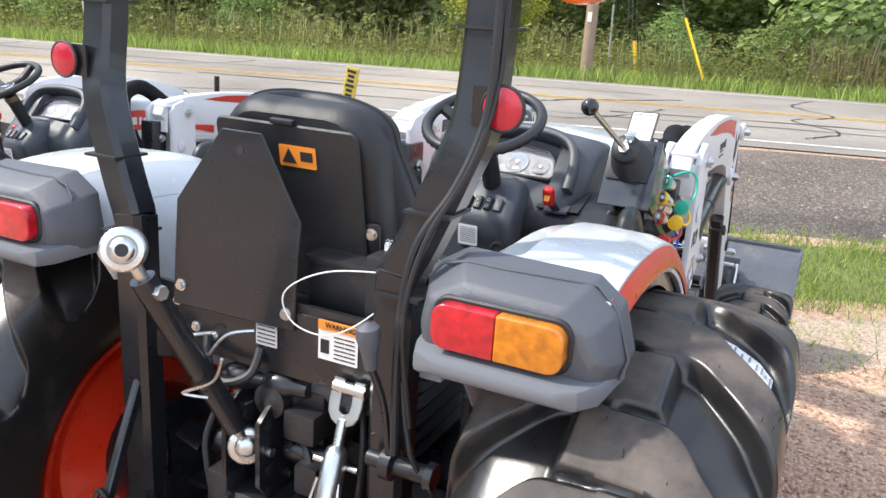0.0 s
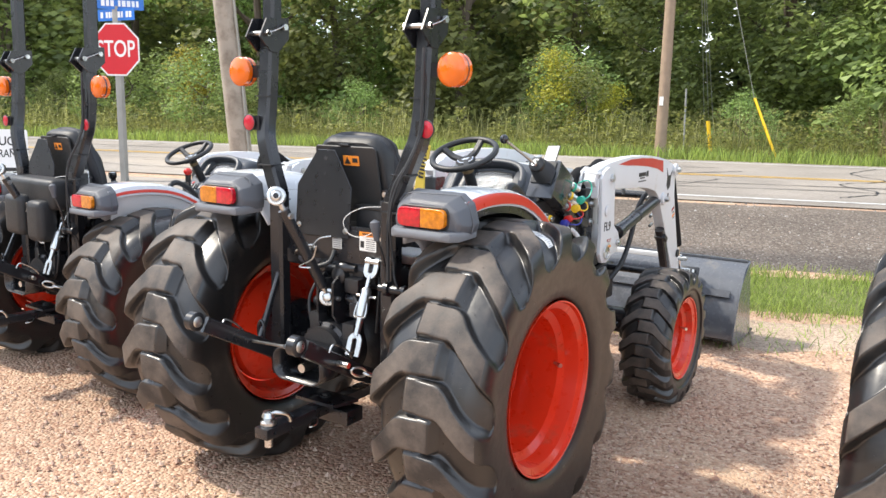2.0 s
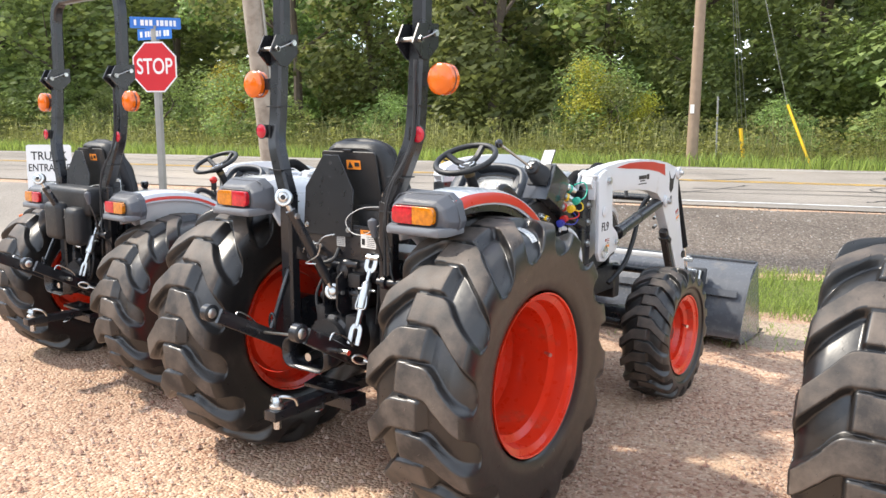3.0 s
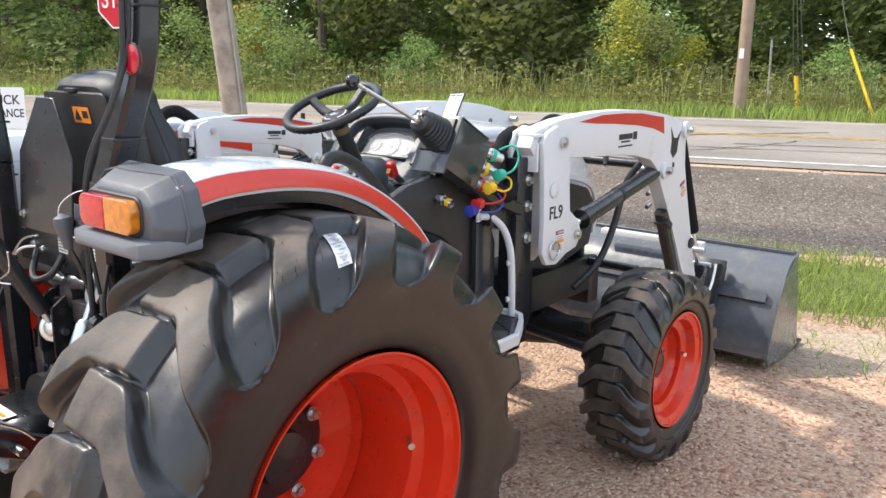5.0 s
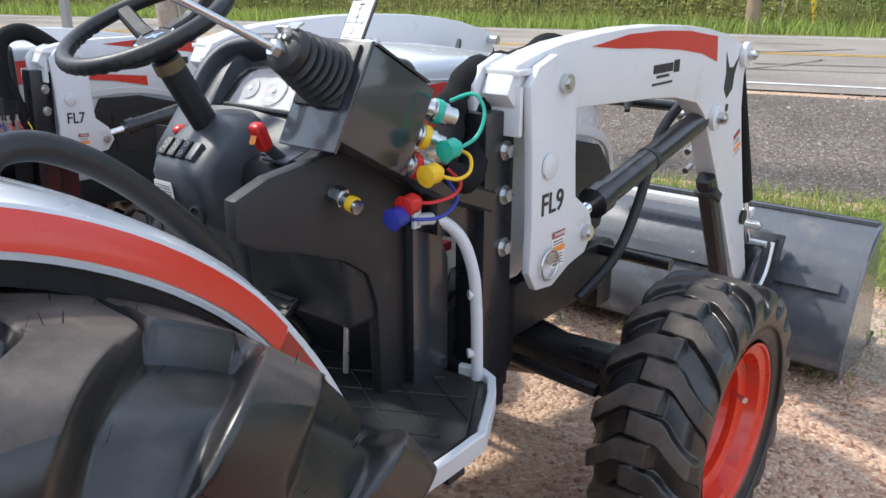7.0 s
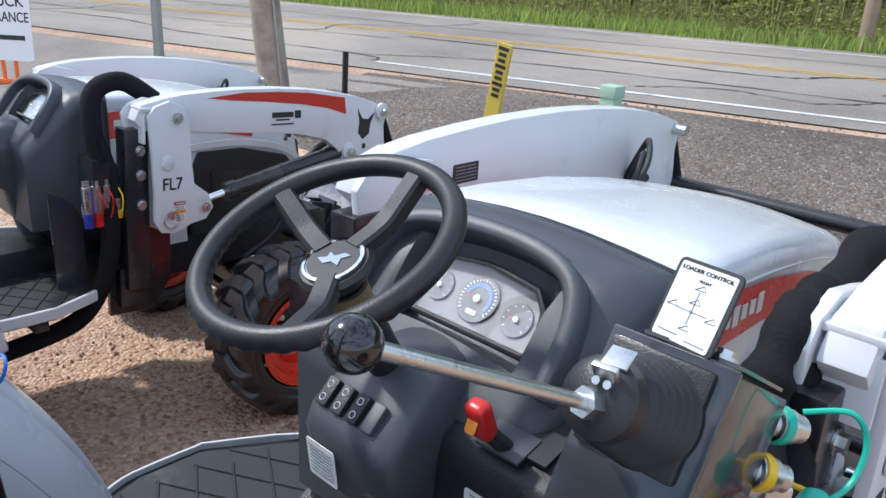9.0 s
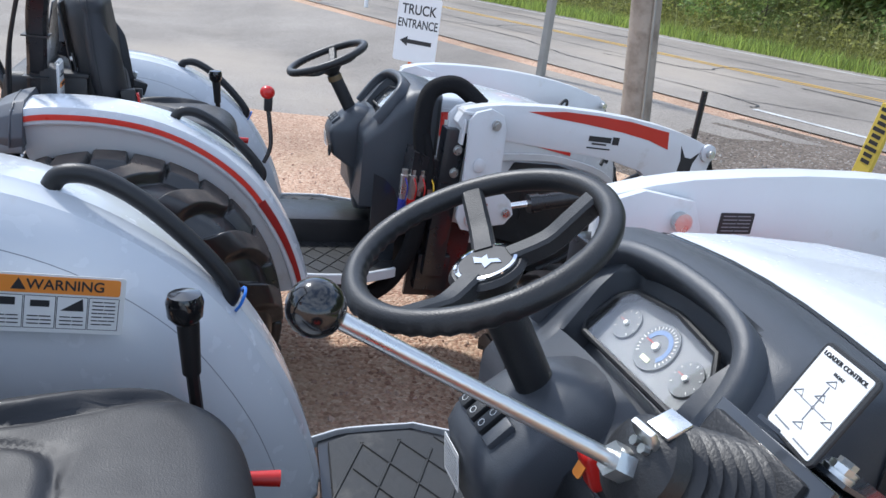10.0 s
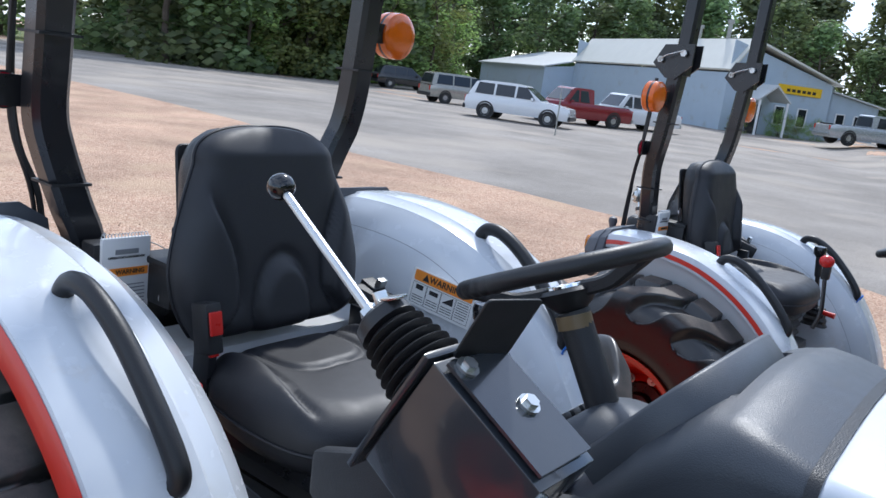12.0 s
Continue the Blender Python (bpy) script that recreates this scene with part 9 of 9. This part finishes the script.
# ---- the metal building ----
SIDING = mat("pale_blue_siding", (0.42, 0.50, 0.58), 0.45, var=0.06, vscale=1.5, dirt=(0.35, 0.36, 0.36), dirt_amt=0.1, dirt_scale=1)
ROOFMETAL = mat("pale_metal_roof", (0.56, 0.57, 0.56), 0.4, var=0.08, vscale=1, dirt=(0.40, 0.38, 0.34), dirt_amt=0.15, dirt_scale=0.8)
ROOFCREAM = mat("cream_roof", (0.68, 0.66, 0.58), 0.5, var=0.08, vscale=1)
hall = thing("metal_building", pose(-54.7, -18.1, rise(-54.7, -18.1)) @ Matrix(((-0.56, -0.83, 0, 0), (-0.83, 0.56, 0, 0), (0, 0, 1, 0), (0, 0, 0, 1))), "long low pale blue metal building with cream and grey roofs", "building")


def sheet_wall(bm, p, q, z0, z1a, z1b):
    """A sheet wall from p to q; its top runs from z1a to z1b."""
    p, q = Vector((*p, 0)), Vector((*q, 0))
    d = (q - p).normalized()
    n = Vector((d.y, -d.x, 0)) * 0.12
    a = [p, q, q + n, p + n]
    loft(bm, [[(v.x, v.y, z0) for v in a], [(v.x, v.y, z) for v, z in zip(a, (z1a, z1b, z1b, z1a))]])


# local x runs back along the side, local y along the gabled front
for nm, p, q, za, zb in (("wall_side", (0, 0), (23, 0), 3.9, 3.9), ("wall_front", (0, 0), (0, 9.0), 6.1, 4.0), ("wall_back", (23, 0), (23, 9), 6.1, 4.0), ("wall_far", (0, 9), (23, 9), 4.0, 4.0)):
    bm = bmesh.new()
    sheet_wall(bm, p, q, -0.3, za, zb)
    part(nm, bm, SIDING, hall)
bm = bmesh.new()
loft(bm, [[(-0.4, -0.2, 4.0), (-0.4, 1.4, 6.2), (-0.4, 9.4, 4.0), (-0.4, 9.4, 4.12), (-0.4, 1.4, 6.34), (-0.4, -0.3, 4.12)], [(23.3, -0.2, 4.0), (23.3, 1.4, 6.2), (23.3, 9.4, 4.0), (23.3, 9.4, 4.12), (23.3, 1.4, 6.34), (23.3, -0.3, 4.12)]])
roof = part("roof", bm, ROOFCREAM, hall, "cream sheet roof")
bm = bmesh.new()
plate(bm, [(0, 3.85), (1.4, 6.15), (0, 6.1)][:2] + [(1.4, 3.85)], "x", -0.005, 0.10)
part("gable_fill", bm, SIDING, hall)
for x, h in ((3, 1.2), (6.5, 0.9)):
    bm = bmesh.new()
    cyl(bm, (x, 1.5, 6.1), (x, 1.5, 6.3 + h), 0.15)
    cyl(bm, (x, 1.5, 6.2 + h), (x, 1.5, 6.45 + h), 0.24)
    part("vent", bm, GALV, roof)
bm = bmesh.new()
sheet_wall(bm, (23, -3), (40, -3), -0.3, 3.2, 3.2)
sheet_wall(bm, (23, -3), (23, 0), -0.3, 3.2, 3.6)
part("wall_annexe", bm, SIDING, hall)
bm = bmesh.new()
loft(bm, [[(22.8, -3.4, 3.15), (22.8, 4.5, 5.2), (22.8, 4.5, 5.3), (22.8, -3.4, 3.27)], [(40.3, -3.4, 3.15), (40.3, 4.5, 5.2), (40.3, 4.5, 5.3), (40.3, -3.4, 3.27)]])
part("roof_annexe", bm, ROOFMETAL, hall, "grey sheet roof")
bm = bmesh.new()
sheet_wall(bm, (0.5, 9.0), (0.5, 14.0), -0.3, 3.6, 2.9)
sheet_wall(bm, (0.5, 14.0), (12, 14.0), -0.3, 2.9, 2.9)
part("wall_lean_to", bm, SIDING, hall)
bm = bmesh.new()
loft(bm, [[(0.2, 8.9, 3.65), (0.2, 14.3, 2.9), (0.2, 14.3, 3.0), (0.2, 8.9, 3.75)], [(12, 8.9, 3.65), (12, 14.3, 2.9), (12, 14.3, 3.0), (12, 8.9, 3.75)]])
part("roof_lean_to", bm, ROOFMETAL, hall)
bm = bmesh.new()
loft(bm, [[(-2.0, 1.2, 2.3), (-2.0, 2.5, 3.3), (-2.0, 3.8, 2.3), (-2.0, 3.8, 2.42), (-2.0, 2.5, 3.45), (-2.0, 1.2, 2.42)], [(0.0, 1.2, 2.3), (0.0, 2.5, 3.3), (0.0, 3.8, 2.3), (0.0, 3.8, 2.42), (0.0, 2.5, 3.45), (0.0, 1.2, 2.42)]])
porch = part("porch_roof", bm, ROOFMETAL, hall, "small gabled porch roof")
for y in (1.35, 3.65):
    bm = bmesh.new()
    box(bm, (-1.9, y, 1.1), (0.12, 0.12, 2.5))
    part("porch_post", bm, SIGNWHITE, porch)
bm = bmesh.new()
box(bm, (-0.05, 2.5, 1.0), (0.08, 1.0, 2.1))
part("door", bm, CARGLASS, hall)
for y in (4.6, 6.6, 10.5, 12.2):
    bm = bmesh.new()
    x = -0.03 if y < 9 else 0.47
    box(bm, (x, y, 1.5), (0.06, 0.7, 1.2))
    w = part("window", bm, CARGLASS, hall)
    bm = bmesh.new()
    for dy, dz, a, b in ((0, 0.63, 0.86, 0.08), (0, -0.63, 0.86, 0.08), (-0.39, 0, 0.08, 1.3), (0.39, 0, 0.08, 1.3)):
        box(bm, (x - 0.02, y + dy, 1.5 + dz), (0.08, a, b))
    part("window_frame", bm, SIGNWHITE, w)
bm = bmesh.new()
box(bm, (3.6, -0.05, 1.9), (2.4, 0.06, 2.2))
w = part("window", bm, mat_once("brown_window", (0.12, 0.09, 0.07), 0.2), hall)
bm = bmesh.new()
box(bm, (-0.06, 6.0, 3.35), (0.06, 3.8, 0.62))
sg = part("fascia_sign", bm, YELLOW_PL, hall, "yellow fascia sign with dark bars")
bm = bmesh.new()
for k in range(6):
    box(bm, (-0.095, 5.0 + k * 0.45, 3.3), (0.01, 0.3, 0.2))
part("plain_bars", bm, INK, sg)
for k, y in enumerate((0.6, 3.9, 4.8, 5.7, 7.4)):
    bl = hall.matrix_world @ Vector((-1.1, y, 0))
    tree(6, bl.x, bl.y, 0.5 if k != 1 else 0.62, 40 * k)


# ---- red utility tractors across the yard ----
def far_tractor(x, y, turn, paint, label, cab):
    root = thing("utility_tractor", at(x, y, turn), label, "tractor", "tractors across the yard")
    for s in (-1, 1):
        for y0, r, w in ((0, 0.55, 0.36), (1.6, 0.36, 0.26)):
            bm = bmesh.new()
            turned(bm, (s * 0.42, y0, r), (s, 0, 0), [(0, r * 0.6), (0, r * 0.93), (0.05, r), (w - 0.05, r), (w, r * 0.93), (w, r * 0.58), (w * 0.8, r * 0.55)], 28)
            for k in range(18):
                a = 2 * math.pi * k / 18
                box(bm, (s * (0.42 + w / 2), y0 + r * math.sin(a), r + r * math.cos(a)), (w * 0.9, 0.05, 0.05), pose(0, 0, 0, -math.degrees(a)).to_3x3())
            wh = part("wheel", bm, CARTYRE, root)
            bm = bmesh.new()
            turned(bm, (s * (0.42 + w * 0.72), y0, r), (s, 0, 0), [(0, r * 0.57), (0.04, r * 0.57), (0.01, r * 0.45), (0.03, r * 0.2), (0.05, 0)], 24)
            part("rim", bm, paint, wh)
        bm = bmesh.new()
        tube(bm, [(s * 0.55, -0.55, 1.0), (s * 0.55, -0.3, 1.18), (s * 0.55, 0.15, 1.2), (s * 0.55, 0.5, 1.0)], 0.05, flat=(0.40, 0.03, (0, 0, 1)), step=4)
        part("fender", bm, paint, root)
        bm = bmesh.new()
        plate(bm, [(0.95, 1.15), (1.1, 1.25), (1.9, 1.22), (2.15, 1.05), (2.45, 0.35), (2.35, 0.3), (1.95, 0.95), (1.1, 1.0)], "x", s * 0.40, s * 0.46)
        part("loader_arm", bm, paint, root)
    bm = bmesh.new()
    loft(bm, [arch_row(0.75, 0.24, 1.2, 0.6, 0.06), arch_row(1.4, 0.23, 1.15, 0.6, 0.06), arch_row(1.85, 0.2, 1.05, 0.6, 0.06)])
    part("bonnet", bm, paint, root)
    bm = bmesh.new()
    box(bm, (0, 0.6, 0.55), (0.35, 2.4, 0.35), w=0.03)
    part("frame", bm, IRON, root)
    bm = bmesh.new()
    plate(bm, [(2.35, 0.05), (2.9, 0.05), (2.75, 0.5), (2.5, 0.55), (2.35, 0.3)], "x", -0.75, 0.75)
    part("bucket", bm, IRON, root)
    bm = bmesh.new()
    box(bm, (0, 0.05, 0.95), (0.45, 0.42, 0.12), w=0.04)
    box(bm, (0, -0.15, 1.2), (0.42, 0.1, 0.42), w=0.04)
    part("seat", bm, VINYL, root)
    bm = bmesh.new()
    tube(bm, [(-0.4, -0.4, 0.7), (-0.4, -0.42, 2.2), (-0.3, -0.42, 2.35), (0.3, -0.42, 2.35), (0.4, -0.42, 2.2), (0.4, -0.4, 0.7)], 0.035, 8, step=3)
    tube(bm, [(0, 0.75, 1.1), (0, 0.6, 1.3)], 0.02, 8)
    part("roll_bar", bm, BLACK, root)
    if cab:
        bm = bmesh.new()
        box(bm, (0, 0.1, 1.75), (0.95, 1.05, 0.95), w=0.05, taper=(0.92, 0.85))
        c = part("cab", bm, mat_once("cab_glass", (0.10, 0.20, 0.22), 0.1), root)
        bm = bmesh.new()
        box(bm, (0, 0.1, 2.26), (1.02, 1.1, 0.09), w=0.03)
        part("cab_roof", bm, SIGNWHITE, c)


R_FAR = mat("red_machine_paint", (0.55, 0.03, 0.025), 0.35, coat=0.3, var=0.08)
far_tractor(-24.3, -0.3, -30, R_FAR, "small red tractor with a loader on the asphalt yard", False)
far_tractor(-28.5, 1.8, -34, P_WHITE, "white and red tractor with a glazed cab on the yard", True)
bm = bmesh.new()
lift = thing("boom_lift", at(-34, 0.5, 20), "yellow boom machine standing across the yard", "machine")
box(bm, (0, 0, 0.7), (1.6, 2.4, 0.8), w=0.08)
part("base", bm, YELLOW_PL, lift)
bm = bmesh.new()
tube(bm, [(0, 0, 1.0), (0.3, 0.4, 5.0)], 0.2, smooth=False, flat=(0.35, 0.4, (0, 1, 0)))
part("boom", bm, YELLOW_PL, lift)
for s in (-1, 1):
    for y in (-0.8, 0.8):
        bm = bmesh.new()
        turned(bm, (s * 0.75, y, 0.4), (s, 0, 0), [(0, 0.4), (0.25, 0.4), (0.25, 0)], 20)
        part("wheel", bm, CARTYRE, lift)
